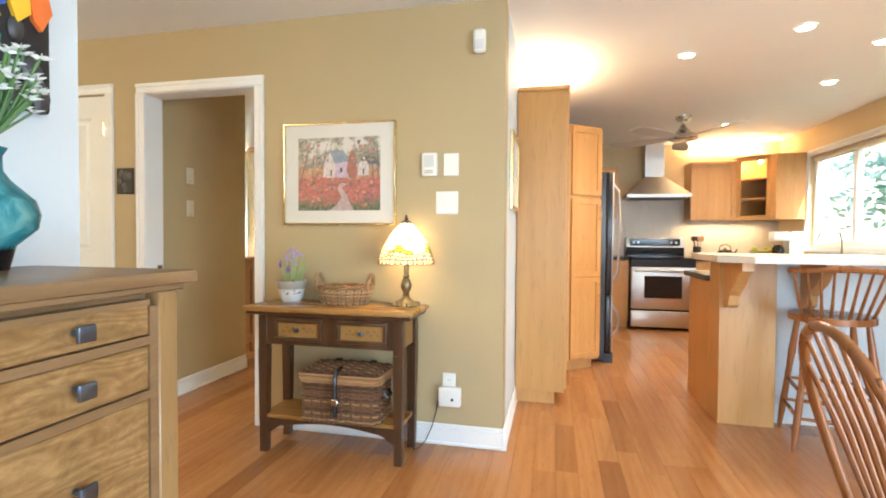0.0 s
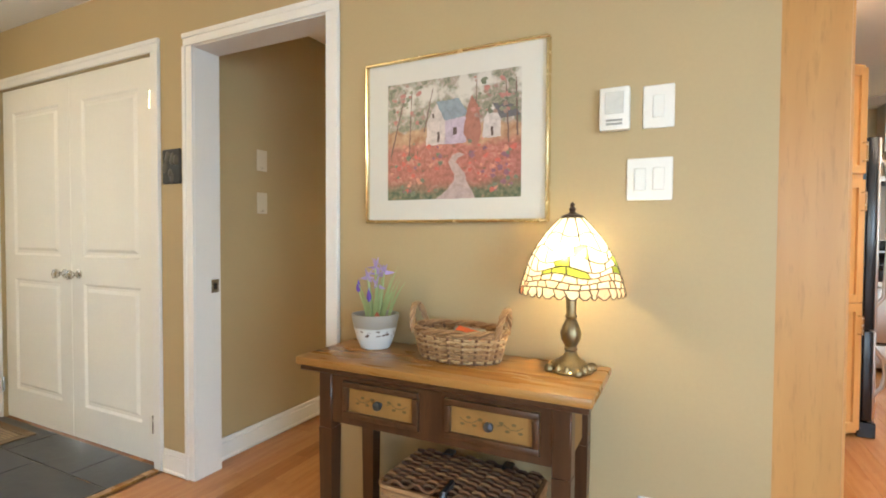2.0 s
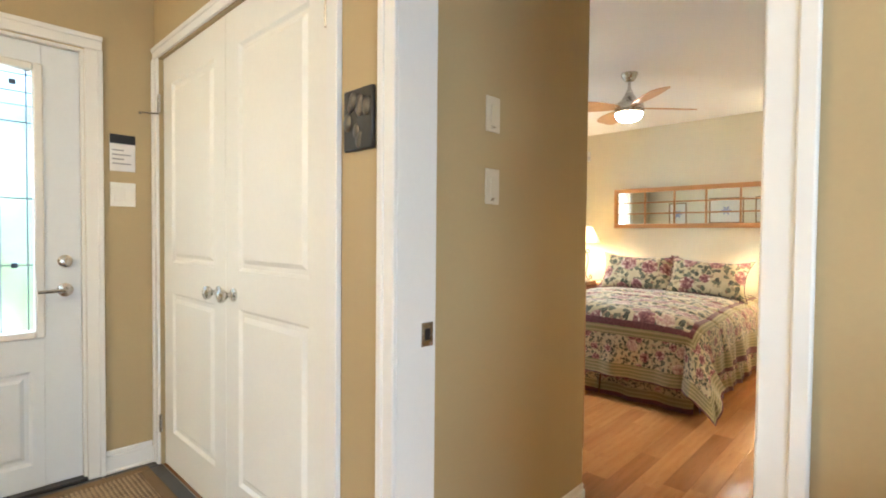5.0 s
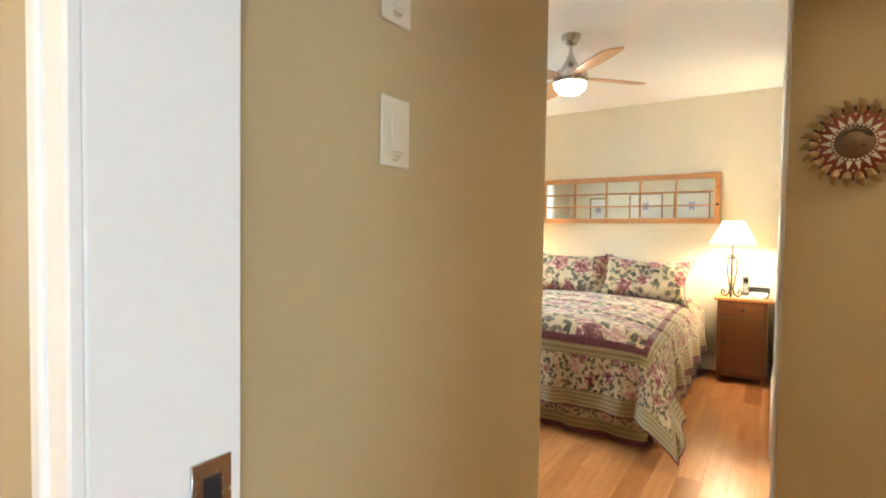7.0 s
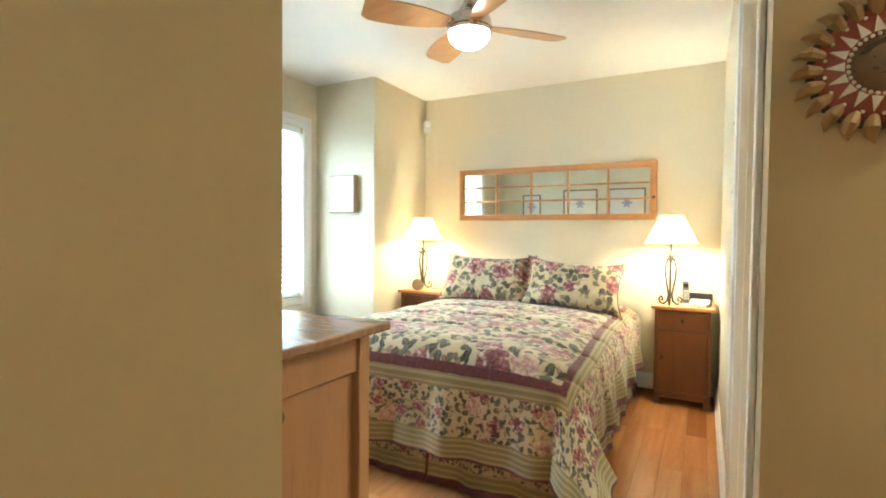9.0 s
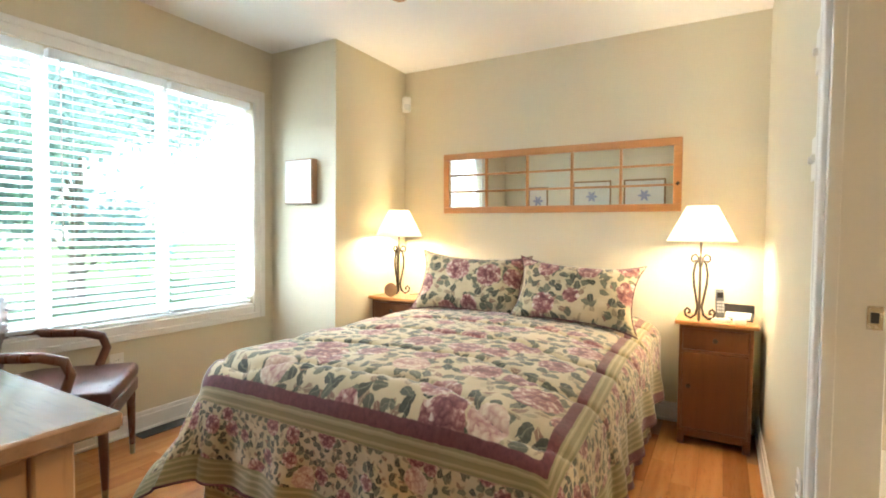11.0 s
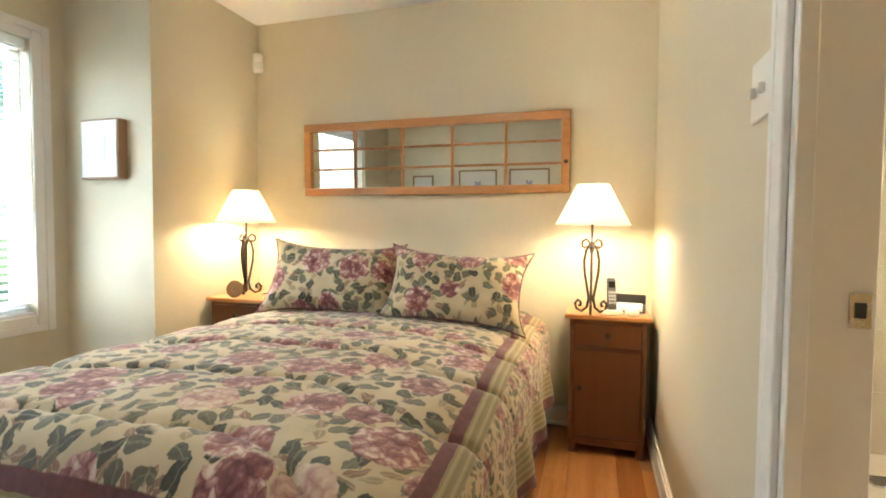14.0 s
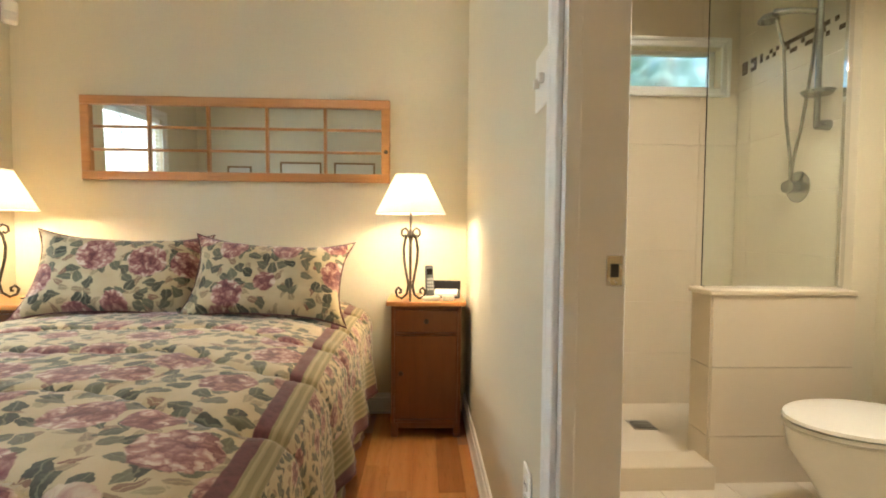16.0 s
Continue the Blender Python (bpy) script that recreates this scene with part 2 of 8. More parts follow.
PLANK = wood("hardwood_plank", (0.39, 0.162, 0.050), (0.545, 0.26, 0.096), "Y", 0.20, 7, 0.4, 0.03, per="object")
PLANKS = wood("hardwood_planks_far", (0.39, 0.162, 0.050), (0.545, 0.26, 0.096), "Y", 0.20, 7, 0.4, 0.03, per="island")
SUBF = paint("floor_gap", (0.24, 0.11, 0.04), 0.8, 0.2, 0.1)
WICKERS = [wood("wicker_%s" % k, d, l, "X", 0.55, 20, 0.3, 0.2, per="island") for k, d, l in (
    ("brown", (0.10, 0.045, 0.02), (0.24, 0.115, 0.05)), ("tan", (0.21, 0.105, 0.042), (0.50, 0.31, 0.145)), ("dark", (0.045, 0.02, 0.01), (0.13, 0.06, 0.028)), ("straw", (0.40, 0.25, 0.11), (0.62, 0.44, 0.24)))]
GLASS = clear_glass("window_glass")
SHOWERG = clear_glass("shower_glass", (0.90, 0.98, 0.95))
MIRROR = Net("mirror_silver").set(Base_Color=(0.86, 0.88, 0.85), Metallic=1.0, Roughness=0.015).m
PORC = paint("porcelain", (0.80, 0.77, 0.70), 0.12, 0.015, 0.0)
STONE_TOP = paint("pale_stone_top", (0.66, 0.57, 0.46), 0.25, 0.08, 0.02, grain=70)
DARK_TOP = paint("dark_stone_top", (0.03, 0.028, 0.026), 0.18, 0.4, 0.02, grain=140)

# ---- building blocks ----


def bx(bm, x0, x1, y0, y1, z0, z1, b=0.0, seg=1):
    m = Matrix.Translation(((x0 + x1) / 2, (y0 + y1) / 2, (z0 + z1) / 2)) @ Matrix.Diagonal((abs(x1 - x0), abs(y1 - y0), abs(z1 - z0), 1))
    vs = bmesh.ops.create_cube(bm, size=1.0, matrix=m)["verts"]
    if b:
        es = list({e for v in vs for e in v.link_edges})
        bmesh.ops.bevel(bm, geom=es, offset=b, segments=seg, affect="EDGES", profile=0.5)
    return bm


def box(x0, x1, y0, y1, z0, z1, b=0.0, seg=1):
    return bx(bmesh.new(), x0, x1, y0, y1, z0, z1, b, seg)


def cyl(bm, p0, p1, r0, r1=None, seg=12):
    p0, p1 = Vector(p0), Vector(p1)
    d = p1 - p0
    m = Matrix.Translation((p0 + p1) / 2) @ d.to_track_quat("Z", "Y").to_matrix().to_4x4()
    bmesh.ops.create_cone(bm, cap_ends=True, segments=seg, radius1=r0, radius2=r0 if r1 is None else r1, depth=d.length, matrix=m)
    return bm


def rod(p0, p1, r0, r1=None, seg=12):
    return cyl(bmesh.new(), p0, p1, r0, r1, seg)


def lathe(bm, prof, seg=24, c=(0, 0, 0), m=None, cap=True):
    """Turn a profile of (radius, height) round the upright axis."""
    rings = []
    for r, z in prof:
        rings.append([bm.verts.new((m or Matrix()) @ Vector((c[0] + r * math.cos(2 * math.pi * k / seg), c[1] + r * math.sin(2 * math.pi * k / seg), c[2] + z))) for k in range(seg)])
    for a, b in zip(rings, rings[1:]):
        for k in range(seg):
            bm.faces.new((a[k], a[(k + 1) % seg], b[(k + 1) % seg], b[k]))
    if cap and prof[0][0] > 1e-4:
        bm.faces.new(list(reversed(rings[0])))
    if cap and prof[-1][0] > 1e-4:
        bm.faces.new(rings[-1])
    return bm


def turned(prof, seg=24, c=(0, 0, 0), m=None, cap=True):
    return lathe(bmesh.new(), prof, seg, c, m, cap)


def tube(bm, pts, r, seg=6, closed=False):
    """Sweep a round rod along points; r may be a list."""
    pts = [Vector(p) for p in pts]
    n = len(pts)
    up = None
    rings = []
    for k, p in enumerate(pts):
        a = pts[(k - 1) % n] if closed or k > 0 else p
        b = pts[(k + 1) % n] if closed or k < n - 1 else p
        t = (b - a).normalized()
        if up is None:
            up = Vector((0, 0, 1)) if abs(t.z) < 0.9 else Vector((1, 0, 0))
        s = t.cross(up)
        if s.length < 1e-4:
            s = t.cross(Vector((0.3, 1, 0.2)))
        s.normalize()
        up = s.cross(t).normalized()
        rr = r[k] if isinstance(r, (list, tuple)) else r
        rings.append([bm.verts.new(p + rr * (math.cos(2 * math.pi * q / seg) * s + math.sin(2 * math.pi * q / seg) * up)) for q in range(seg)])
    pairs = list(zip(rings, rings[1:])) + ([(rings[-1], rings[0])] if closed else [])
    for a, b in pairs:
        for q in range(seg):
            bm.faces.new((a[q], a[(q + 1) % seg], b[(q + 1) % seg], b[q]))
    if not closed:
        bm.faces.new(list(reversed(rings[0])))
        bm.faces.new(rings[-1])
    return bm


def sweep(pts, r, seg=6, closed=False):
    return tube(bmesh.new(), pts, r, seg, closed)


def ball(bm, c, r, seg=14, rings=9, squash=(1, 1, 1)):
    m = Matrix.Translation(c) @ Matrix.Diagonal((r * squash[0], r * squash[1], r * squash[2], 1))
    bmesh.ops.create_uvsphere(bm, u_segments=seg, v_segments=rings, radius=1.0, matrix=m)
    return bm


def prism(bm, outline, z0, z1, m=None):
    """Extrude a flat outline (x, y) from z0 to z1."""
    m = m or Matrix()
    lo = [bm.verts.new(m @ Vector((x, y, z0))) for x, y in outline]
    hi = [bm.verts.new(m @ Vector((x, y, z1))) for x, y in outline]
    n = len(outline)
    bm.faces.new(list(reversed(lo)))
    bm.faces.new(hi)
    for k in range(n):
        bm.faces.new((lo[k], lo[(k + 1) % n], hi[(k + 1) % n], hi[k]))
    return bm


def link(name, bm, mat, parent=None, label="", smooth=True):
    bmesh.ops.recalc_face_normals(bm, faces=bm.faces)
    me = bpy.data.meshes.new(name)
    bm.to_mesh(me)
    bm.free()
    me.materials.append(mat)
    if smooth:
        me.polygons.foreach_set("use_smooth", [True] * len(me.polygons))
        me.set_sharp_from_angle(angle=radians(38))
    ob = new(name, me)
    if parent:
        ob.parent = parent
    if label:
        ob["label"] = label
    return ob


def part(name, bm, mat, parent, label="", smooth=True):
    return link(name, bm, mat, parent, label, smooth)


def thing(name, label, category, m=None, group=""):
    ob = new(name)
    ob.empty_display_size = 0.1
    if m is not None:
        ob.matrix_world = m
    return tagged(ob, label, category, group)


def single(name, bm, mat, label, category, group="", m=None):
    ob = link(name, bm, mat)
    if m is not None:
        ob.matrix_world = m
    return tagged(ob, label, category, group)


def struct(name, bm, mat, label, category, smooth=False):
    return tagged(link(name, bm, mat, None, "", smooth), label, category, "", "structure")


def spiral(c, r0, r1, a0, a1, n=18, plane="XZ"):
    """Points of a scroll in an upright plane."""
    out = []
    for k in range(n + 1):
        f = k / n
        r, a = r0 + (r1 - r0) * f, radians(a0 + (a1 - a0) * f)
        p = (r * math.cos(a), r * math.sin(a))
        out.append((c[0] + p[0], c[1], c[2] + p[1]) if plane == "XZ" else (c[0], c[1] + p[0], c[2] + p[1]))
    return out

# ---- large structure ----
H = 2.44
struct("floor", box(-5.4, 2.87, -3.12, 7.85, -0.16, -0.008), SUBF, "dark gaps under hardwood planks", "floor")
struct("ceiling", box(-5.4, 2.87, -3.12, 7.85, H, H + 0.14), CEIL, "flat off-white plaster ceiling", "ceiling")


def wall_x(name, y0, y1, x0, x1, holes, mat, label):
    """A wall that runs along x, with openings (x0, x1, z0, z1)."""
    bm = bmesh.new()
    x = x0
    for a, b, lo, hi in sorted(holes):
        bx(bm, x, a, y0, y1, 0, H)
        if lo > 0:
            bx(bm, a, b, y0, y1, 0, lo)
        bx(bm, a, b, y0, y1, hi, H)
        x = b
    bx(bm, x, x1, y0, y1, 0, H)
    bmesh.ops.remove_doubles(bm, verts=bm.verts, dist=1e-5)
    return struct(name, bm, mat, label, "wall")


def wall_y(name, x0, x1, y0, y1, holes, mat, label):
    bm = bmesh.new()
    y = y0
    for a, b, lo, hi in sorted(holes):
        bx(bm, x0, x1, y, a, 0, H)
        if lo > 0:
            bx(bm, x0, x1, a, b, 0, lo)
        bx(bm, x0, x1, a, b, hi, H)
        y = b
    bx(bm, x0, x1, y, y1, 0, H)
    bmesh.ops.remove_doubles(bm, verts=bm.verts, dist=1e-5)
    return struct(name, bm, mat, label, "wall")


wall_x("wall_picture", 2.89, 3.03, -4.575, -0.37, [(-4.505, -2.975, 0, 2.075), (-2.684, -1.864, 0, 2.076)], TAN, "warm tan painted wall with closet and doorway")
wall_y("wall_hall", -0.49, -0.37, 3.03, 7.5, [], PALE, "pale painted wall beside the kitchen cabinets")
wall_y("wall_switch", -2.869, -2.749, 3.03, 4.043, [], TAN, "tan painted passage wall with light switches")
wall_x("wall_south_bedroom", 3.92, 4.04, -5.265, -2.869, [], CREAM, "cream painted bedroom wall behind the dresser")
wall_x("wall_sun", 4.80, 4.925, -2.175, -0.49, [], TAN, "tan painted passage wall with sun ornament")
wall_y("wall_bath", -2.175, -2.06, 4.925, 7.70, [(4.985, 5.80, 0, 2.06)], CREAM, "cream painted bedroom wall with bathroom doorway")
wall_x("wall_north_bedroom", 7.70, 7.85, -4.655, -2.06, [], CREAM, "cream painted headboard wall")
wall_x("wall_north_bath", 7.70, 7.85, -2.06, -0.49, [(-1.42, -0.73, 1.87, 2.10)], CREAM, "painted bathroom end wall with high window")
wall_y("wall_bump", -5.40, -4.655, 6.87, 7.85, [], CREAM, "cream painted projecting wall corner")
wall_y("wall_window", -5.40, -5.265, 3.92, 6.87, [(4.90, 6.70, 0.63, 2.05)], CREAM, "cream painted wall with wide window")
wall_y("wall_bath_east", -0.62, -0.49, 6.90, 7.70, [], CREAM, "tiled shower side wall")
wall_y("wall_bath_side", -0.51, -0.49, 4.925, 6.90, [], CREAM, "painted bathroom side wall")
wall_y("wall_front_door", -4.70, -4.575, -0.62, 3.03, [(1.66, 2.59, 0, 2.06)], TAN, "tan painted entrance wall with front door")
wall_y("wall_partition", -1.45, -1.33, -3.12, 1.28, [], PALE, "pale blue-white painted partition wall")
wall_x("wall_south_foyer", -0.62, -0.5, -4.575, -1.45, [], TAN, "tan painted entrance hall wall")
wall_x("wall_south_living", -3.12, -3.0, -1.33, 2.75, [(-0.8, 2.0, 0.6, 2.2)], PALE, "pale living room wall with window opening")
wall_y("wall_east", 2.75, 2.87, -3.12, 7.62, [(-1.6, 0.8, 0.02, 2.1), (4.3, 6.70, 1.09, 2.11)], GOLDWALL, "warm cream kitchen wall with windows")
wall_x("wall_north_kitchen", 7.5, 7.62, -0.49, 2.75, [], GOLDWALL, "warm cream kitchen end wall")

# baseboards: a tall board with a rounded cap
def base_run(ax, c, side, a, b, label="white moulded baseboard"):
    """ax: the way it runs; c: the wall's face; side: +1 or -1, the way it stands out."""
    bm = bmesh.new()
    for t, z0, z1, bv in ((0.016, 0.0, 0.092, 0.003), (0.011, 0.0905, 0.118, 0.005), (0.021, 0.0, 0.022, 0.006)):
        u0, u1 = sorted((c, c + side * t))
        e = 0.001 if t != 0.016 else 0.0
        if ax == "x":
            bx(bm, a + e, b - e, u0, u1, z0, z1, bv)
        else:
            bx(bm, u0, u1, a + e, b - e, z0, z1, bv)
    return struct("baseboard", bm, TRIM, label, "baseboard", True)


base_run("x", 2.89, -1, -1.815, -0.345)
base_run("x", 2.89, -1, -2.905, -2.735)
base_run("y", -0.37, 1, 2.868, 3.70)
base_run("y", -2.749, 1, 3.03, 4.043)
base_run("x", 4.80, -1, -2.175, -0.49)
base_run("y", -2.175, -1, 5.875, 7.70)
base_run("x", 7.70, -1, -4.655, -2.21)
base_run("y", -4.655, 1, 6.87, 7.68)
base_run("x", 6.87, -1, -5.244, -4.634)
base_run("y", -5.265, 1, 4.04, 6.85)
base_run("y", -4.575, 1, 2.66, 2.87)
base_run("y", -4.575, 1, -0.5, 1.59)
base_run("y", -1.33, 1, -3.0, 1.28)


# door casings: flat with stepped edge
def casing(name, ax, c, side, a, b, top, w=0.062, label="white moulded door casing", bead=0.020):
    cs_ = thing(name, label, "door casing")
    cs_["kind"] = "structure"

    def leg(u0, u1, z0, z1):
        bm = bmesh.new()
        for t, ins in ((0.014, 0.0), (bead, None)):
            p0, p1 = sorted((c, c + side * t))
            v0, v1, w0, w1 = u0, u1, z0, z1
            if ins is None:
                if z1 - z0 > u1 - u0:
                    v0, v1 = (u0 - 0.002, u0 + 0.022) if u0 < a else (u1 - 0.022, u1 + 0.002)
                else:
                    v0, v1, w0, w1 = u0 - 0.002, u1 + 0.002, z1 - 0.022, z1 + 0.002
            if ax == "x":
                bx(bm, v0, v1, p0, p1, w0, w1, 0.003)
            else:
                bx(bm, p0, p1, v0, v1, w0, w1, 0.003)
        part("casing_board", bm, TRIM, cs_)

    leg(a - w, a - 0.0005, 0, top + 0.004)
    leg(b + 0.0005, b + w, 0, top + 0.004)
    leg(a - w, b + w, top + 0.0045, top + w)
    return cs_


def jamb(name, ax, c0, c1, a, b, top):
    """Lining of an opening through a wall from c0 to c1."""
    bm = bmesh.new()
    t = 0.016
    for u0, u1, z0, z1 in ((a, a + t, 0, top - t), (b - t, b, 0, top - t), (a, b, top - t, top)):
        if ax == "x":
            bx(bm, u0, u1, c0 - 0.001, c1 + 0.001, z0, z1, 0.002)
        else:
            bx(bm, c0 - 0.001, c1 + 0.001, u0, u1, z0, z1, 0.002)
    return struct(name, bm, TRIM, "white painted door jamb", "door jamb", True)


casing("door_casing_hall", "x", 2.89, -1, -2.668, -1.88, 2.06)
jamb("door_jamb_hall", "x", 2.89, 3.03, -2.684, -1.864, 2.076)
casing("door_casing_closet", "x", 2.89, -1, -4.505, -2.975, 2.075)
casing("door_casing_bath", "y", -2.175, -1, 4.985, 5.80, 2.06, bead=0.0155)
bath_jamb = jamb("door_jamb_bath", "y", -2.175, -2.06, 4.985, 5.80, 2.06)
casing("door_casing_front", "y", -4.575, 1, 1.66, 2.59, 2.06, 0.07)
# pocket-door stops on the bathroom jamb
bm = bmesh.new()
bx(bm, -2.178, -2.150, 5.772, 5.784, 0, 2.04, 0.002)
struct("door_stop_trim", bm, TRIM, "white stop strips of the pocket door", "trim")

# closet: plain box behind its doors
bm = bmesh.new()
bx(bm, -4.575, -2.869, 3.55, 3.60, 0, H)
struct("wall_closet_back", bm, TAN, "plain closet back wall", "wall")

# window trim
def window_frame(name, ax, c, side, a, b, z0, z1, w, label):
    cs_ = thing(name, label, "window casing")
    cs_["kind"] = "structure"

    def bar(u0, u1, v0, v1, t):
        bm = bmesh.new()
        p0, p1 = sorted((c, c + side * t))
        if ax == "y":
            bx(bm, p0, p1, u0, u1, v0, v1, 0.004)
        else:
            bx(bm, u0, u1, p0, p1, v0, v1, 0.004)
        part("casing_board" if t < 0.02 else "casing_bead", bm, TRIM, cs_)

    for g, t in ((0.0, 0.014), (0.5, 0.022)):
        k = w * (1 - g)
        bar(a - w, a - w + k if g else a, z0 - w, z1 + w, t) if not g else bar(a - w, a - w * 0.55, z0 - w, z1 + w, t)
        bar(b, b + w, z0 - w, z1 + w, t) if not g else bar(b + w * 0.55, b + w, z0 - w, z1 + w, t)
        bar(a + 0.0005, b - 0.0005, z1, z1 + w, t) if not g else bar(a - w * 0.54, b + w * 0.54, z1 + w * 0.55, z1 + w, t)
        bar(a + 0.0005, b - 0.0005, z0 - w, z0, t) if not g else bar(a - w * 0.54, b + w * 0.54, z0 - w, z0 - w * 0.55, t)
    return cs_


window_frame("window_casing_bedroom", "y", -5.265, 1, 4.90, 6.70, 0.63, 2.05, 0.088, "white moulded window casing")

# ---- entrance and living side ----


def framed_panel(bm, u0, u1, z0, z1, f, rail, depth, raised):
    """A raised field with a moulded edge on a door leaf; f maps (u, out, z) to a point."""
    ring = []
    for ins, out in ((0.0, 0.0), (0.012, -depth), (0.028, -depth), (0.045, 0.0)):
        ring.append([bm.verts.new(f(u, out, z)) for u, z in ((u0 + ins, z0 + ins), (u1 - ins, z0 + ins), (u1 - ins, z1 - ins), (u0 + ins, z1 - ins))])
    for p, q in zip(ring, ring[1:]):
        for k in range(4):
            bm.faces.new((p[k], p[(k + 1) % 4], q[(k + 1) % 4], q[k]))
    bm.faces.new(ring[-1])


def panel_leaf(u0, u1, z0, z1, fields, f, thick=0.035):
    """A door leaf with moulded fields let into its face. f maps (u, out, z)."""
    bm = bmesh.new()
    us = sorted({u0, u1, *[x for q in fields for x in q[:2]]})
    zs = sorted({z0, z1, *[x for q in fields for x in q[2:]]})
    for i in range(len(us) - 1):
        for j in range(len(zs) - 1):
            cu, cz = (us[i] + us[i + 1]) / 2, (zs[j] + zs[j + 1]) / 2
            if any(q[0] < cu < q[1] and q[2] < cz < q[3] for q in fields):
                continue
            bm.faces.new([bm.verts.new(f(u, 0, z)) for u, z in ((us[i], zs[j]), (us[i + 1], zs[j]), (us[i + 1], zs[j + 1]), (us[i], zs[j + 1]))])
    for q in fields:
        framed_panel(bm, *q, f, 0.03, 0.011, 0.0)
    c = [(u0, z0), (u1, z0), (u1, z1), (u0, z1)]
    fr = [bm.verts.new(f(u, 0, z)) for u, z in c]
    bk = [bm.verts.new(f(u, -thick, z)) for u, z in c]
    for k in range(4):
        bm.faces.new((fr[k], bk[k], bk[(k + 1) % 4], fr[(k + 1) % 4]))
    bm.faces.new(list(reversed(bk)))
    bmesh.ops.remove_doubles(bm, verts=bm.verts, dist=0.0002)
    return bm


def knob(bm, p, d, r=0.027):
    p, d = Vector(p), Vector(d)
    m = Matrix.Translation(p) @ d.to_track_quat("Z", "Y").to_matrix().to_4x4()
    lathe(bm, [(0.026, 0.0), (0.026, 0.006), (0.011, 0.01), (0.010, 0.028), (0.018, 0.034), (r, 0.045), (r, 0.058), (0.014, 0.066), (0.0, 0.067)], 18, (0, 0, 0), m)
    return bm


# double closet doors
for k, (a, b) in enumerate(((-4.485, -3.742), (-3.738, -2.995))):
    d = thing("closet_door", "white two-panel closet door with round nickel knob", "door", None, "closet doors")
    d["kind"] = "structure"
    fl = lambda u, out, z: Vector((u, 2.905 - out, z))
    part("leaf", panel_leaf(a, b, 0.014, 2.072, [(a + 0.115, b - 0.115, 1.05, 1.93), (a + 0.115, b - 0.115, 0.20, 0.90)], fl), DOORW, d, "", False)
    kx = b - 0.062 if k == 0 else a + 0.075
    part("knob", knob(bmesh.new(), (kx, 2.905, 0.953), (0, -1, 0)), NICKEL, d, "satin nickel knob")
    hx = a - 0.009 if k == 0 else b + 0.009
    for hz in (0.22, 1.85):
        part("hinge", rod((hx, 2.886, hz - 0.045), (hx, 2.886, hz + 0.045), 0.008, None, 8), NICKEL, d, "nickel hinge")
bm = bmesh.new()
tube(bm, [(-4.50, 2.885, 1.80), (-4.52, 2.84, 1.80), (-4.545, 2.82, 1.803), (-4.565, 2.82, 1.803)], 0.004, 6)
ball(bm, (-4.565, 2.82, 1.803), 0.008, 8, 6)
single("door_stop", bm, NICKEL, "small nickel hinge door stop on closet door", "door stop")

# front door
fd = thing("front_door", "white front door with leaded glass and lever handle", "door")
fd["kind"] = "structure"
fx = lambda u, out, z: Vector((-4.605 + out, u, z))
GY0, GY1, GZ0, GZ1 = 1.845, 2.405, 0.745, 1.92
bm = bmesh.new()
for y0, y1, z0, z1 in ((1.675, GY0 - 0.03, 0.02, 2.045), (GY1 + 0.03, 2.577, 0.02, 2.045), (GY0 - 0.03, GY1 + 0.03, GZ1 + 0.03, 2.045)):
    bx(bm, -4.648, -4.605, y0, y1, z0, z1, 0.002)
part("leaf", bm, DAYLIT_WHITE, fd)
part("lower_panel", panel_leaf(GY0 - 0.0295, GY1 + 0.0295, 0.02, GZ0 - 0.03, [(1.86, 2.39, 0.13, 0.56)], fx, 0.04), DAYLIT_WHITE, fd, "", False)
bm = bmesh.new()
for y0, y1, z0, z1 in ((GY0 - 0.035, GY0, GZ0 - 0.035, GZ1 + 0.035), (GY1, GY1 + 0.035, GZ0 - 0.035, GZ1 + 0.035), (GY0, GY1, GZ0 - 0.035, GZ0), (GY0, GY1, GZ1, GZ1 + 0.035)):
    bx(bm, -4.655, -4.592, y0, y1, z0, z1, 0.006)
part("glass_frame", bm, TRIM, fd)
frost = Net("frosted_glass").set(Base_Color=(0.95, 0.99, 0.97), Roughness=0.22, IOR=1.3, Transmission_Weight=1.0)
frost.bump(frost.voro(frost.coord("Object", (1, 1, 1)), 60, 1.0, "F1", "3D").outputs["Distance"], 0.12, 0.002)
gl = part("glass", box(-4.632, -4.624, GY0, GY1, GZ0, GZ1), frost.m, fd, "textured leaded glass")
gl.visible_shadow = False
bm = bmesh.new()
ym = (GY0 + GY1) / 2
lead = []
for y in (GY0 + 0.022, GY0 + 0.115, GY1 - 0.115, GY1 - 0.022):
    lead.append([(y, GZ0), (y, GZ1)])
for z in (GZ1 - 0.022, GZ1 - 0.10):
    lead.append([(GY0, z), (GY1, z)])
for z in (GZ0 + 0.30, GZ0 + 0.60, GZ1 - 0.235):
    lead.append([(GY0, z), (ym - 0.05 if z > GZ1 - 0.3 else GY1, z)])
    if z > GZ1 - 0.3:
        lead.append([(ym + 0.05, z), (GY1, z)])
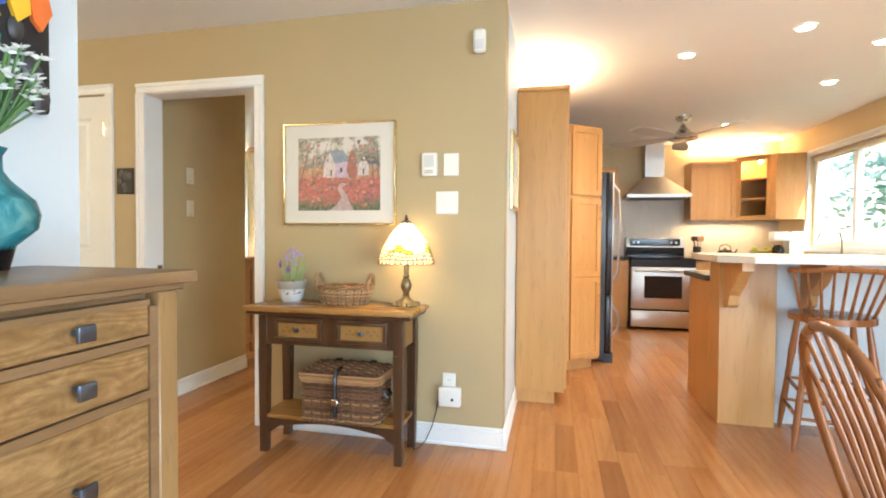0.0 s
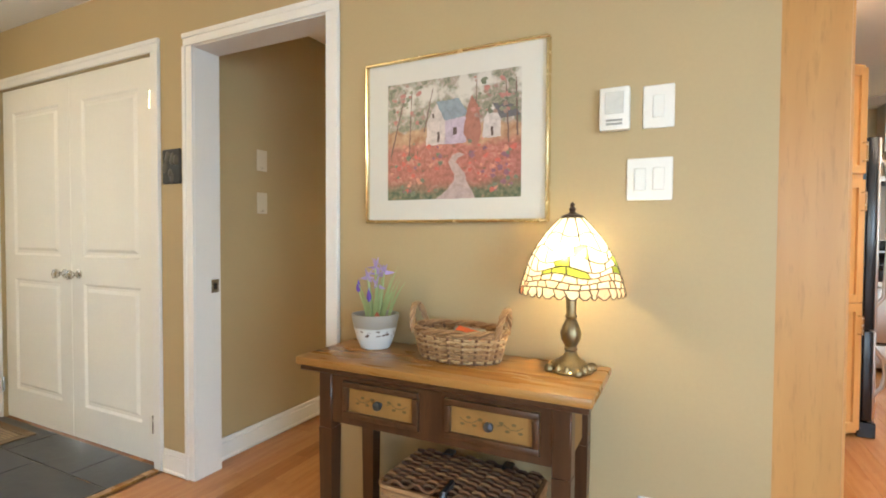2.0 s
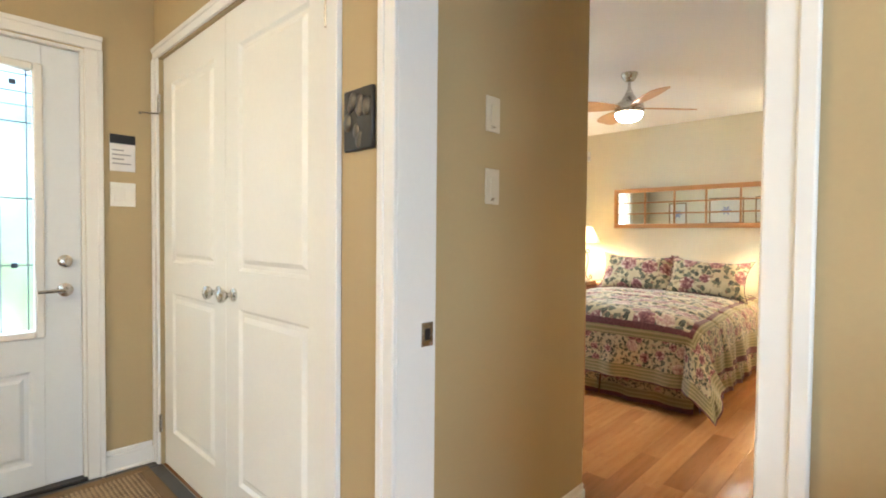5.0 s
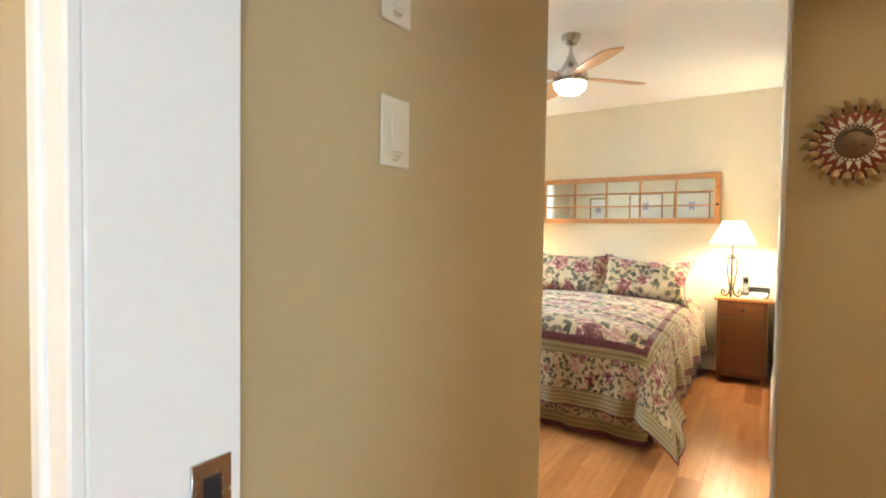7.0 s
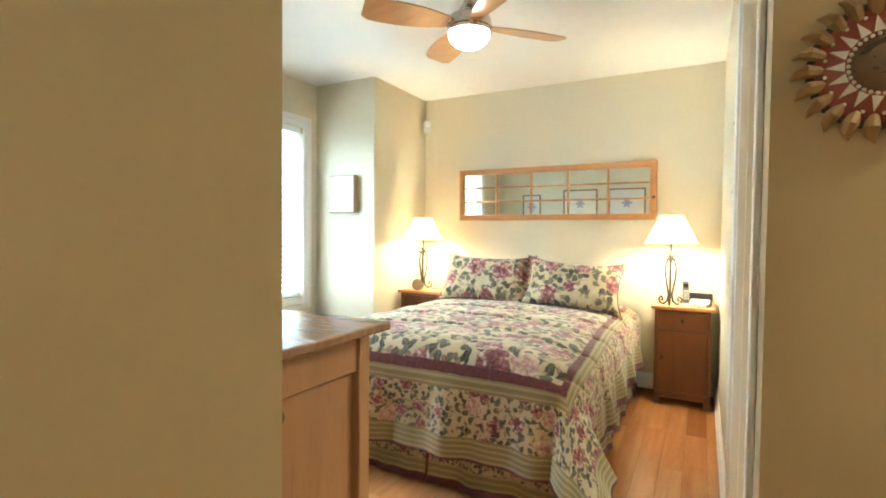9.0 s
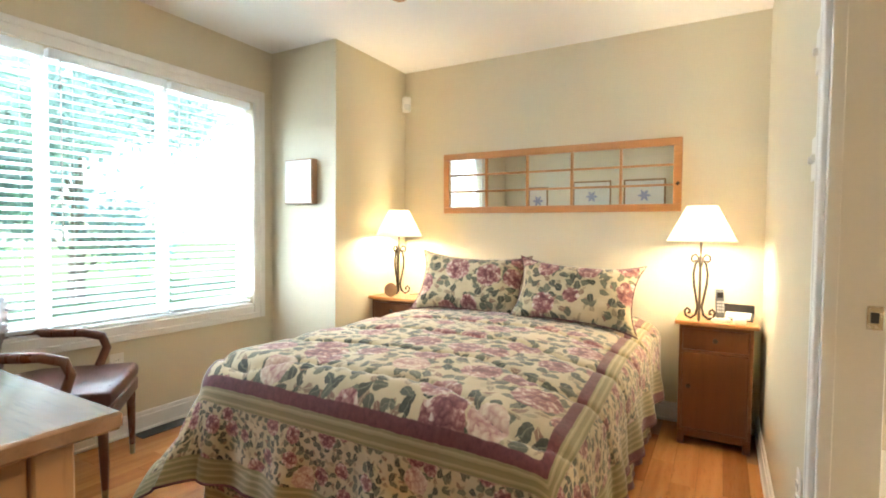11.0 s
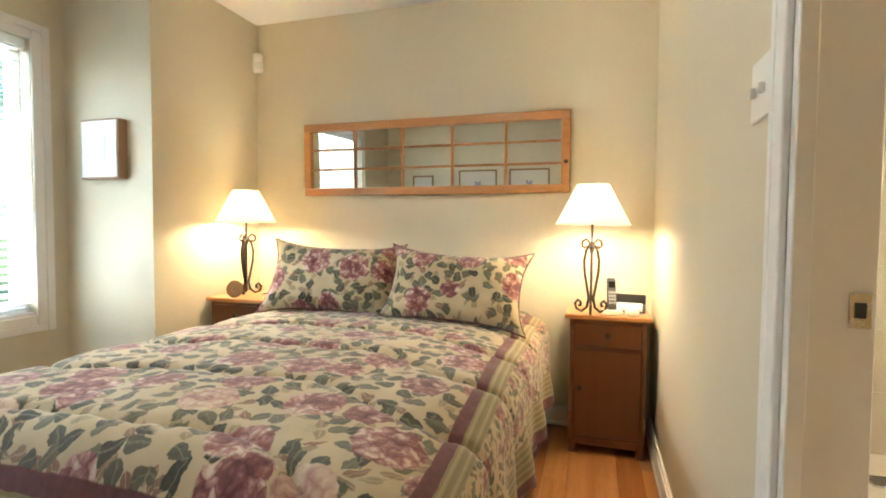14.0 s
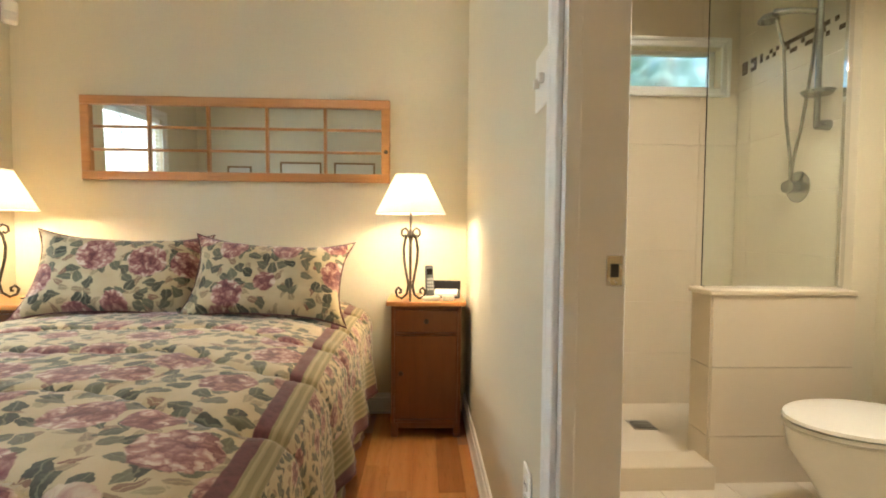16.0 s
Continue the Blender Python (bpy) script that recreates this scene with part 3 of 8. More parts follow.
for s in (-1, 1):
    lead.append([(ym + s * 0.026, GZ0), (ym + s * 0.026, GZ1 - 0.30), (ym, GZ1 - 0.265)])
    arc = [(ym + s * (0.03 + 0.135 * math.sin(k * 0.196)), GZ1 - 0.36 + 0.125 * (1 - math.cos(k * 0.196))) for k in range(9)]
    lead.append(arc)
    lead.append([(ym, GZ1 - 0.205), (ym + s * 0.012, GZ1 - 0.10)])
    lead.append([(GY0 if s < 0 else GY1, GZ1 - 0.16), (ym + s * 0.165, GZ1 - 0.16), (ym + s * 0.14, GZ1 - 0.10)])
lead.append([(ym + 0.03 * math.cos(k * 0.6283), GZ1 - 0.235 + 0.03 * math.sin(k * 0.6283)) for k in range(11)])
for ln in lead:
    tube(bm, [(-4.621, y, z) for y, z in ln], 0.0028, 5)
for s in (-1, 1):
    for z in (GZ0 + 0.30, GZ1 - 0.06):
        bx(bm, -4.626, -4.617, ym + s * 0.212 - 0.012, ym + s * 0.212 + 0.012, z - 0.012, z + 0.012, 0.003)
part("leading", bm, PEWTER_WINDOWLIT, fd, "dark lead came pattern")
bm = bmesh.new()
kt = Matrix.Translation((-4.605, 2.515, 0.925)) @ Matrix.Rotation(radians(90), 4, "Y")
lathe(bm, [(0.031, 0), (0.031, 0.008), (0.012, 0.012), (0.011, 0.045), (0.0, 0.046)], 18, (0, 0, 0), kt)
tube(bm, [(-4.562, 2.515, 0.925), (-4.558, 2.47, 0.925), (-4.562, 2.41, 0.922)], [0.010, 0.009, 0.007], 8)
part("lever_handle", bm, NICKEL, fd, "satin nickel lever handle")
bm = turned([(0.029, 0), (0.029, 0.012), (0.02, 0.018), (0.0, 0.019)], 18, (0, 0, 0), Matrix.Translation((-4.605, 2.515, 1.06)) @ Matrix.Rotation(radians(90), 4, "Y"))
bx(bm, -4.586, -4.572, 2.509, 2.521, 1.045, 1.075, 0.003)
part("deadbolt", bm, NICKEL, fd, "satin nickel deadbolt")
struct("door_sill", box(-4.70, -4.56, 1.66, 2.59, 0.0, 0.018, 0.004), PLASTD, "dark front door sill", "sill")
bm = bmesh.new()
for y0, y1, z0, z1 in ((1.66, 1.674, 0.02, 2.06), (2.578, 2.59, 0.02, 2.06), (1.674, 2.578, 2.047, 2.06)):
    bx(bm, -4.70, -4.575, y0, y1, z0, z1)
struct("door_jamb_front", bm, TRIM, "white front door jamb", "door jamb")


# wall plates
def plate(name, ax, c, side, u, z, w, h, label, toggles=1, kind="rocker", cat="light switch", mat=None):
    mat = mat or PLAST
    t = thing(name, label, cat)

    def b3(a0, a1, z0, z1, t0, t1, bv):
        p0, p1 = sorted((c + side * t0, c + side * t1))
        return box(a0, a1, p0, p1, z0, z1, bv) if ax == "x" else box(p0, p1, a0, a1, z0, z1, bv)

    part("cover_plate", b3(u - w / 2, u + w / 2, z - h / 2, z + h / 2, 0, 0.006, 0.003), mat, t)
    for k in range(toggles):
        cu = u + (k - (toggles - 1) / 2) * w / max(toggles, 1) * 0.8
        if kind == "rocker":
            part("rocker", b3(cu - 0.016, cu + 0.016, z - 0.033, z + 0.033, 0.0062, 0.010, 0.002), mat, t)
            if mat is not PLAST:
                for q in range(3):
                    part("printed_bar", b3(cu - 0.012, cu + 0.012 - 0.004 * q, z - 0.040 - 0.004 * q, z - 0.0385 - 0.004 * q, 0.0060, 0.0066, 0), NICKEL, t, "faint grey printed line")
        elif kind == "toggle":
            part("toggle", b3(cu - 0.005, cu + 0.005, z - 0.014, z + 0.006, 0.0062, 0.018, 0.002), PLAST, t)
        else:
            for dz in (-0.02, 0.02):
                bm = b3(cu - 0.015, cu + 0.015, z + dz - 0.013, z + dz + 0.013, 0.0062, 0.0085, 0.004)
                soc = part("socket", bm, PLAST, t)
                bm = bmesh.new()
                for du in (-0.006, 0.006):
                    p0, p1 = sorted((c + side * 0.0082, c + side * 0.0092))
                    if ax == "x":
                        bx(bm, cu + du - 0.001, cu + du + 0.001, p0, p1, z + dz - 0.004, z + dz + 0.005)
                    else:
                        bx(bm, p0, p1, cu + du - 0.001, cu + du + 0.001, z + dz - 0.004, z + dz + 0.005)
                part("slot", bm, PLASTD, soc)
    return t


th = thing("thermostat", "white wall thermostat with small grey display", "thermostat")
part("housing", box(-0.828, -0.742, 2.862, 2.89, 1.497, 1.625, 0.006, 2), PLAST, th)
part("display", box(-0.812, -0.758, 2.8595, 2.8625, 1.545, 1.61, 0.001), paint("grey_display", (0.62, 0.62, 0.57), 0.3), th, "grey display")
for z in (1.512, 1.523):
    part("button", box(-0.808, -0.762, 2.8595, 2.8625, z, z + 0.006, 0.001), paint("grey_rubber", (0.35, 0.34, 0.3), 0.5), th)
plate("light_switch", "x", 2.89, -1, -0.665, 1.56, 0.085, 0.125, "white single rocker light switch on tan wall")
plate("light_switch", "x", 2.89, -1, -0.687, 1.35, 0.125, 0.125, "white double rocker light switch on tan wall", 2)
plate("power_outlet", "x", 2.89, -1, -0.668, 0.345, 0.075, 0.118, "white power outlet above baseboard", 1, "outlet", "outlet")
pl = thing("plug_in_device", "white plug-in box with hanging cord", "plug-in device")
part("body", box(-0.722, -0.594, 2.838, 2.876, 0.225, 0.335, 0.014, 3), PLAST, pl)
part("prongs", box(-0.675, -0.645, 2.8765, 2.881, 0.30, 0.33), PLAST, pl)
part("jack", rod((-0.64, 2.833, 0.27), (-0.64, 2.8385, 0.27), 0.008), PLASTD, pl)
cord = [(-0.72, 2.85, 0.27), (-0.735, 2.855, 0.19), (-0.76, 2.86, 0.10), (-0.79, 2.85, 0.03), (-0.815, 2.80, 0.008), (-0.835, 2.76, 0.01), (-0.845, 2.74, 0.06), (-0.85, 2.80, 0.3), (-0.86, 2.84, 0.6), (-0.87, 2.85, 0.75)]
part("cord", sweep(cord, 0.0032, 6), PLASTD, pl, "black power cord")
IVORY = paint("ivory_plastic", (0.66, 0.59, 0.45), 0.4, 0.02, 0.01)
plate("light_switch", "y", -2.749, 1, 3.375, 1.36, 0.075, 0.118, "ivory rocker light switch on passage wall", mat=IVORY)
plate("light_switch", "y", -2.749, 1, 3.375, 1.60, 0.075, 0.118, "ivory rocker light switch on passage wall", mat=IVORY)
plate("light_switch", "y", -4.575, 1, 2.745, 1.385, 0.11, 0.118, "white double light switch beside front door", 2)
cal = thing("wall_notice", "small white notice card with black heading", "notice")
part("card", box(-4.575, -4.571, 2.69, 2.80, 1.50, 1.68, 0.001), PAPER, cal)
part("heading", box(-4.5708, -4.5695, 2.69, 2.80, 1.635, 1.68), BLACK, cal, "black heading band")
for k in range(4):
    part("text_line", box(-4.5708, -4.5700, 2.70, 2.70 + 0.05 + 0.03 * (k % 2), 1.60 - 0.022 * k, 1.606 - 0.022 * k), paint("grey_print", (0.25, 0.25, 0.26), 0.7), cal)

# strike plates
for nm, bm, hole in (("strike_plate", box(-2.668, -2.665, 2.975, 3.018, 0.895, 0.96, 0.001), box(-2.6652, -2.664, 2.987, 3.006, 0.912, 0.943)),
                     ("strike_plate", box(-2.096, -2.066, 5.781, 5.784, 0.955, 1.010, 0.001), box(-2.089, -2.074, 5.7798, 5.7812, 0.971, 0.995))):
    s = thing(nm, "satin nickel strike plate let into white jamb", "strike plate")
    part("plate", bm, NICKEL, s)
    part("latch_hole", hole, PLASTD, s)

# small dark relief tile by the doorway
pk = thing("wall_plaque", "small dark cast plaque with raised figures", "plaque")
part("slab", box(-2.885, -2.757, 2.875, 2.89, 1.425, 1.592, 0.004), paint("dark_pewter", (0.045, 0.043, 0.04), 0.5, 0.3, 0.6, 0.4, 40), pk)
bm = bmesh.new()
random.seed(5)
for k in range(9):
    ball(bm, (-2.865 + 0.09 * random.random(), 2.875, 1.445 + 0.125 * random.random()), 0.012 + 0.008 * random.random(), 10, 6, (1, 0.45, 1.3))
part("relief", bm, paint("worn_pewter", (0.11, 0.10, 0.085), 0.4, 0.3, 0.4, 0.6, 40), pk)

# garden picture in a gold frame
def frame_bars(x0, x1, z0, z1, y0, y1, w, bv=0.004):
    out = []
    for a, b, c, d in ((x0, x1, z1 - w, z1), (x0, x1, z0, z0 + w), (x0, x0 + w, z0 + w, z1 - w), (x1 - w, x1, z0 + w, z1 - w)):
        out.append(box(a, b, y0, y1, c, d, bv))
    return out


gp = thing("framed_picture", "garden cottage print in cream mat and thin gold frame", "picture")
for b in frame_bars(-1.675, -0.979, 1.227, 1.817, 2.858, 2.888, 0.011, 0.003):
    part("frame_rail", b, GOLDF, gp, "polished gold frame rail")
part("mat", box(-1.664, -0.990, 2.872, 2.885, 1.238, 1.806), MATB, gp, "cream mat board")
n = Net("garden_print")
uv = n.coord("Object")
q = n.xyz(uv)
v2 = n.vmul(uv, (1, 0, 1))
z = n.math("MULTIPLY_ADD", n.noise(v2, 9, 3), 0.10, n.math("SUBTRACT", q["Z"], 0.05))
spot_n = n.noise(v2, 38, 5, 0.7, 0.8)
fol = n.ramp(spot_n, [(0.3, (0.12, 0.12, 0.09)), (0.45, (0.25, 0.25, 0.17)), (0.56, (0.42, 0.33, 0.28)), (0.7, (0.62, 0.57, 0.50))])
flow = n.ramp(n.noise(v2, 42, 6, 0.75, 0.9), [(0.30, (0.12, 0.13, 0.08)), (0.42, (0.34, 0.12, 0.09)), (0.56, (0.48, 0.18, 0.14)), (0.74, (0.56, 0.38, 0.30))])
gold = n.ramp(n.noise(v2, 30, 4), [(0.35, (0.35, 0.17, 0.09)), (0.65, (0.55, 0.36, 0.22))])
col = n.mix(n.step(z, 0.245, 0.26), n.mix(n.step(z, 0.17, 0.21), flow, gold), fol)
col = n.mix(n.math("MULTIPLY", n.step(n.noise(v2, 7, 4, 0.6), 0.52, 0.62), n.step(z, 0.29, 0.33)), col, (0.62, 0.58, 0.52))
low = n.ramp(n.noise(v2, 60, 4), [(0.35, (0.06, 0.09, 0.05)), (0.6, (0.20, 0.20, 0.12)), (0.75, (0.45, 0.2, 0.15))])
col = n.mix(n.step(z, 0.02, 0.085), low, col)
n.set(Base_Color=col, Roughness=0.4)
part("print", box(0, 0.510, -0.0012, 0, 0, 0.421), n.m, gp, "painted garden scene").location = (-1.582, 2.8718, 1.310)


def ink(c):
    """Brushed watercolour: washes and flecks of darker and paler tone."""
    n = Net("print_ink")
    v = n.coord("Object")
    wash = n.ramp(n.noise(v, 40, 4, 0.7, 0.6), [(0.3, tint(c, 0.75)), (0.5, c), (0.7, tint(c, 1.2))])
    fleck = n.step(n.noise(v, 130, 3, 0.6), 0.60, 0.70)
    n.set(Base_Color=n.mix(n.math("MULTIPLY", fleck, 0.6), wash, (0.26, 0.17, 0.13)), Roughness=0.4)
    return n.m


random.seed(21)


def flat(name, pts, mat, up=0.0, rag=0.0016):
    bm = bmesh.new()
    soft = []
    for k, (ax, ay) in enumerate(pts):
        cx_, cy_ = pts[(k + 1) % len(pts)]
        nn = max(1, int(math.hypot(cx_ - ax, cy_ - ay) / 0.010))
        soft += [(ax + (cx_ - ax) * i / nn + random.uniform(-1, 1) * rag, ay + (cy_ - ay) * i / nn + random.uniform(-1, 1) * rag) for i in range(nn)]
    pts = soft
    prism(bm, pts, 0, 0.0004 + up, Matrix.Translation((-1.582, 2.8705, 1.310)) @ Matrix.Rotation(radians(90), 4, "X"))
    return part(name, bm, mat, gp)


flat("path", [(0.20, 0.0), (0.35, 0.0), (0.335, 0.03), (0.315, 0.06), (0.31, 0.085), (0.29, 0.11), (0.275, 0.125), (0.285, 0.14), (0.31, 0.15), (0.285, 0.158), (0.262, 0.148), (0.248, 0.128), (0.258, 0.105), (0.272, 0.085), (0.268, 0.06), (0.24, 0.03)], ink((0.47, 0.36, 0.33)))
flat("cottage", [(0.16, 0.19), (0.235, 0.19), (0.235, 0.275), (0.20, 0.335), (0.165, 0.275)], ink((0.60, 0.51, 0.47)), 0.0002)
flat("cottage", [(0.235, 0.19), (0.315, 0.19), (0.315, 0.28), (0.235, 0.275)], ink((0.50, 0.40, 0.48)), 0.0002)
flat("cottage_roof", [(0.20, 0.34), (0.285, 0.345), (0.325, 0.285), (0.235, 0.27)], ink((0.24, 0.29, 0.33)), 0.0004)
flat("cottage", [(0.375, 0.20), (0.44, 0.20), (0.44, 0.265), (0.41, 0.31), (0.38, 0.265)], ink((0.58, 0.52, 0.49)), 0.0002)
flat("cottage_roof", [(0.41, 0.315), (0.48, 0.30), (0.51, 0.265), (0.44, 0.26)], ink((0.14, 0.13, 0.14)), 0.0004)
for a, b, c, d in ((0.205, 0.20, 0.213, 0.235), (0.186, 0.285, 0.192, 0.30), (0.405, 0.205, 0.413, 0.235), (0.265, 0.22, 0.28, 0.245)):
    flat("painted_window", [(a, b), (c, b), (c, d), (a, d)], ink((0.10, 0.06, 0.05)), 0.0006)
TRUNKI = ink((0.17, 0.10, 0.08))
for a, b, c in ((0.012, 0.16, 0.075), (0.088, 0.14, 0.10), (0.15, 0.24, 0.185), (0.345, 0.18, 0.352), (0.465, 0.18, 0.455), (0.495, 0.2, 0.49)):
    flat("tree_trunk", [(a, b), (a + 0.005, b), (c + 0.003, 0.39), (c, 0.39)], TRUNKI, 0.0006, 0.0012)
CROWNI = [ink((0.17, 0.18, 0.12)), ink((0.26, 0.26, 0.18)), ink((0.36, 0.23, 0.19)), ink((0.46, 0.20, 0.17))]
BLOOMI = [ink((0.55, 0.13, 0.10)), ink((0.60, 0.27, 0.19)), ink((0.17, 0.20, 0.13)), ink((0.26, 0.12, 0.16))]


def daub(name, x, z, r, mat, up):
    flat(name, [(x + r * random.uniform(0.55, 1.2) * math.cos(k * 0.7), z + r * random.uniform(0.5, 1.0) * math.sin(k * 0.7)) for k in range(9)], mat, up, r * 0.12)


for k in range(90):
    daub("painted_foliage", random.choice((random.uniform(0.01, 0.15), random.uniform(0.33, 0.50))), random.uniform(0.27, 0.41), random.uniform(0.004, 0.013), random.choice(CROWNI), 0.0008 + 0.000008 * k)
for k in range(150):
    px = random.uniform(0.012, 0.498)
    pz = random.uniform(0.02, 0.20)
    if abs(px - 0.275) > 0.05 + 0.3 * max(0, 0.1 - pz):
        daub("painted_bloom", px, pz, random.uniform(0.004, 0.012), random.choice(BLOOMI), 0.0008 + 0.000008 * k)
flat("bush", [(0.325, 0.19), (0.355, 0.17), (0.37, 0.22), (0.36, 0.31), (0.335, 0.35), (0.315, 0.29), (0.305, 0.22)], ink((0.36, 0.15, 0.11)), 0.0007)

# motion sensor up on the wall
ms = thing("motion_sensor", "white rounded motion sensor near ceiling", "motion sensor")
part("housing", box(-0.545, -0.475, 2.842, 2.89, 2.15, 2.275, 0.018, 3), PLAST, ms)
part("lens", box(-0.535, -0.485, 2.838, 2.846, 2.165, 2.215, 0.004, 2), paint("milky_lens", (0.70, 0.70, 0.68), 0.25), ms)

# console table
ct = thing("console_table", "dark console table with honey top and two painted drawers", "console table")
TX0, TX1, TY0, TY1 = -1.645, -0.838, 2.56, 2.845
part("tabletop", box(-1.722, -0.783, 2.535, 2.868, 0.760, 0.787, 0.006, 2), HONEY, ct, "honey-brown worn top")
part("tabletop_edge", box(-1.712, -0.793, 2.545, 2.858, 0.742, 0.7598, 0.004), WALNUT, ct)
for lx in (TX0, TX1 - 0.05):
    for ly in (TY0, TY1 - 0.05):
        bm = bmesh.new()
        bx(bm, lx, lx + 0.05, ly, ly + 0.05, 0.56, 0.742, 0.003)
        top = [(lx, ly), (lx + 0.05, ly), (lx + 0.05, ly + 0.05), (lx, ly + 0.05)]
        cx, cy = lx + 0.025, ly + 0.025
        lo = [bm.verts.new((cx + (a - cx) * 0.78, cy + (b - cy) * 0.78, 0)) for a, b in top]
        hi = [bm.verts.new((a, b, 0.56)) for a, b in top]
        for k in range(4):
            bm.faces.new((lo[k], lo[(k + 1) % 4], hi[(k + 1) % 4], hi[k]))
        bm.faces.new(lo)
        part("leg", bm, WALNUT, ct)
for ax0, ax1, az0, az1 in ((TX0 + 0.05, -1.553, 0.585, 0.742), (-1.277, -1.197, 0.585, 0.742), (-0.918, TX1 - 0.05, 0.585, 0.742), (-1.553, -1.277, 0.585, 0.606), (-1.197, -0.918, 0.585, 0.606), (-1.553, -1.277, 0.724, 0.742), (-1.197, -0.918, 0.724, 0.742)):
    part("apron_rail", box(ax0, ax1, TY0 + 0.006, TY0 + 0.024, az0, az1), WALNUT, ct)
for x0, x1 in ((-1.551, -1.279), (-1.195, -0.920)):
    dr = part("drawer", box(x0, x1, TY0 + 0.010, TY0 + 0.3, 0.608, 0.722, 0.002), MUSTARD, ct, "mustard painted drawer with vine")
    bm = bmesh.new()
    for a, b, c, d in ((x0, x1, 0.703, 0.722), (x0, x1, 0.608, 0.627), (x0, x0 + 0.020, 0.627, 0.703), (x1 - 0.020, x1, 0.627, 0.703)):
        bx(bm, a, b, TY0 - 0.004, TY0 + 0.012, c, d, 0.004, 2)
    part("drawer_moulding", bm, WALNUT, dr)
    xm = (x0 + x1) / 2
    part("drawer_knob", turned([(0.006, 0), (0.006, 0.01), (0.014, 0.016), (0.013, 0.024), (0.0, 0.027)], 14, (0, 0, 0), Matrix.Translation((xm, TY0 + 0.010, 0.665)) @ Matrix.Rotation(radians(90), 4, "X")), PEWTER_WINDOWLIT, dr, "dark pewter knob")
    bm = bmesh.new()
    for s in (-1, 1):
        tube(bm, [(xm + s * (0.02 + 0.018 * k), TY0 + 0.0095, 0.665 + 0.007 * math.sin(k * 1.9)) for k in range(5)], 0.0012, 4)
        for k in range(4):
            ball(bm, (xm + s * (0.03 + 0.018 * k), TY0 + 0.0095, 0.665 + 0.010 * (-1) ** k), 0.0055, 8, 5, (1.3, 0.15, 0.7))
    part("painted_vine", bm, paint("vine_ink", (0.12, 0.09, 0.03), 0.6), dr)
for y0 in (TX0, TX1 - 0.05):
    x = y0 + 0.016
    part("side_apron", box(x, x + 0.018, TY0 + 0.05, TY1 - 0.05, 0.585, 0.742), MUSTARD, ct, "antiqued mustard side")
part("back_apron", box(TX0 + 0.05, TX1 - 0.05, TY1 - 0.03, TY1 - 0.012, 0.585, 0.742), WALNUT, ct)
part("shelf", box(TX0 + 0.012, TX1 - 0.012, TY0 + 0.012, TY1 - 0.008, 0.185, 0.205, 0.003), HONEY, ct, "olive-brown lower shelf")
bm = bmesh.new()
arch = [(TX0 + 0.045, 0.184), (TX1 - 0.045, 0.184), (TX1 - 0.045, 0.10), (TX1 - 0.075, 0.115), (TX1 - 0.10, 0.135)]
for k in range(13):
    f = k / 12
    arch.append((TX1 - 0.12 + f * (TX0 - TX1 + 0.24), 0.145 + 0.03 * math.sin(math.pi * f)))
arch += [(TX0 + 0.10, 0.135), (TX0 + 0.075, 0.115), (TX0 + 0.045, 0.10)]
prism(bm, arch, 0, 0.016, Matrix.Translation((0, TY0 + 0.030, 0)) @ Matrix.Rotation(radians(90), 4, "X"))
part("scalloped_rail", bm, WALNUT, ct)


# woven work: rods that run in and out round stakes
def weave(bm, path, z0, z1, rows, r, amp, stake_every=1, phase=0, grow=0.0, seg=5):
    """path: closed outline of stakes (x, y); the rods pass in front and behind in turn."""
    n = len(path)
    c = Vector((sum(p[0] for p in path) / n, sum(p[1] for p in path) / n))
    for k in range(rows):
        f = k / max(rows - 1, 1)
        zz = z0 + (z1 - z0) * f
        pts = []
        for i, p in enumerate(path):
            d = (Vector(p) - c)
            o = d.normalized() * (amp if (i + k + phase) % 2 else -amp)
            g = 1 + grow * f
            pts.append((c.x + d.x * g + o.x, c.y + d.y * g + o.y, zz + r * 0.3 * math.sin(i * 1.7 + k)))
        tube(bm, pts, r, seg, True)


def round_rect(cx, cy, w, d, rad, n):
    """Points spread evenly round a rectangle with round corners."""
    pts = []
    seq = []
    for sx, sy, a in ((1, -1, -90), (1, 1, 0), (-1, 1, 90), (-1, -1, 180)):
        for k in range(7):
            t = radians(a + 90 * k / 6)
            seq.append(Vector((cx + sx * (w / 2 - rad) + rad * math.cos(t), cy + sy * (d / 2 - rad) + rad * math.sin(t))))
    ln = [0]
    for a, b in zip(seq, seq[1:] + seq[:1]):
        ln.append(ln[-1] + (b - a).length)
    for k in range(n):
        s = ln[-1] * k / n
        j = max(i for i in range(len(seq)) if ln[i] <= s + 1e-9)
        a, b = seq[j], seq[(j + 1) % len(seq)]
        pts.append(tuple(a.lerp(b, (s - ln[j]) / max(ln[j + 1] - ln[j], 1e-6))))
    return pts


hm = thing("wicker_hamper", "brown wicker picnic hamper with lid and black strap", "hamper")
HC = (-1.165, 2.635)
rim = round_rect(HC[0], HC[1], 0.415, 0.23, 0.03, 46)
random.seed(31)
for k in range(21):
    bm = bmesh.new()
    weave(bm, rim, 0.214 + 0.0101 * k, 0.214, 1, 0.0054, 0.0062, phase=k)
    part("willow_rod", bm, WICKERS[random.choice((0, 0, 0, 1, 1, 2, 0))], hm)
for k in range(0, 46, 2):
    part("stake", rod((rim[k][0], rim[k][1], 0.207), (rim[k][0], rim[k][1], 0.418), 0.0042, None, 6), WICKERS[2], hm)
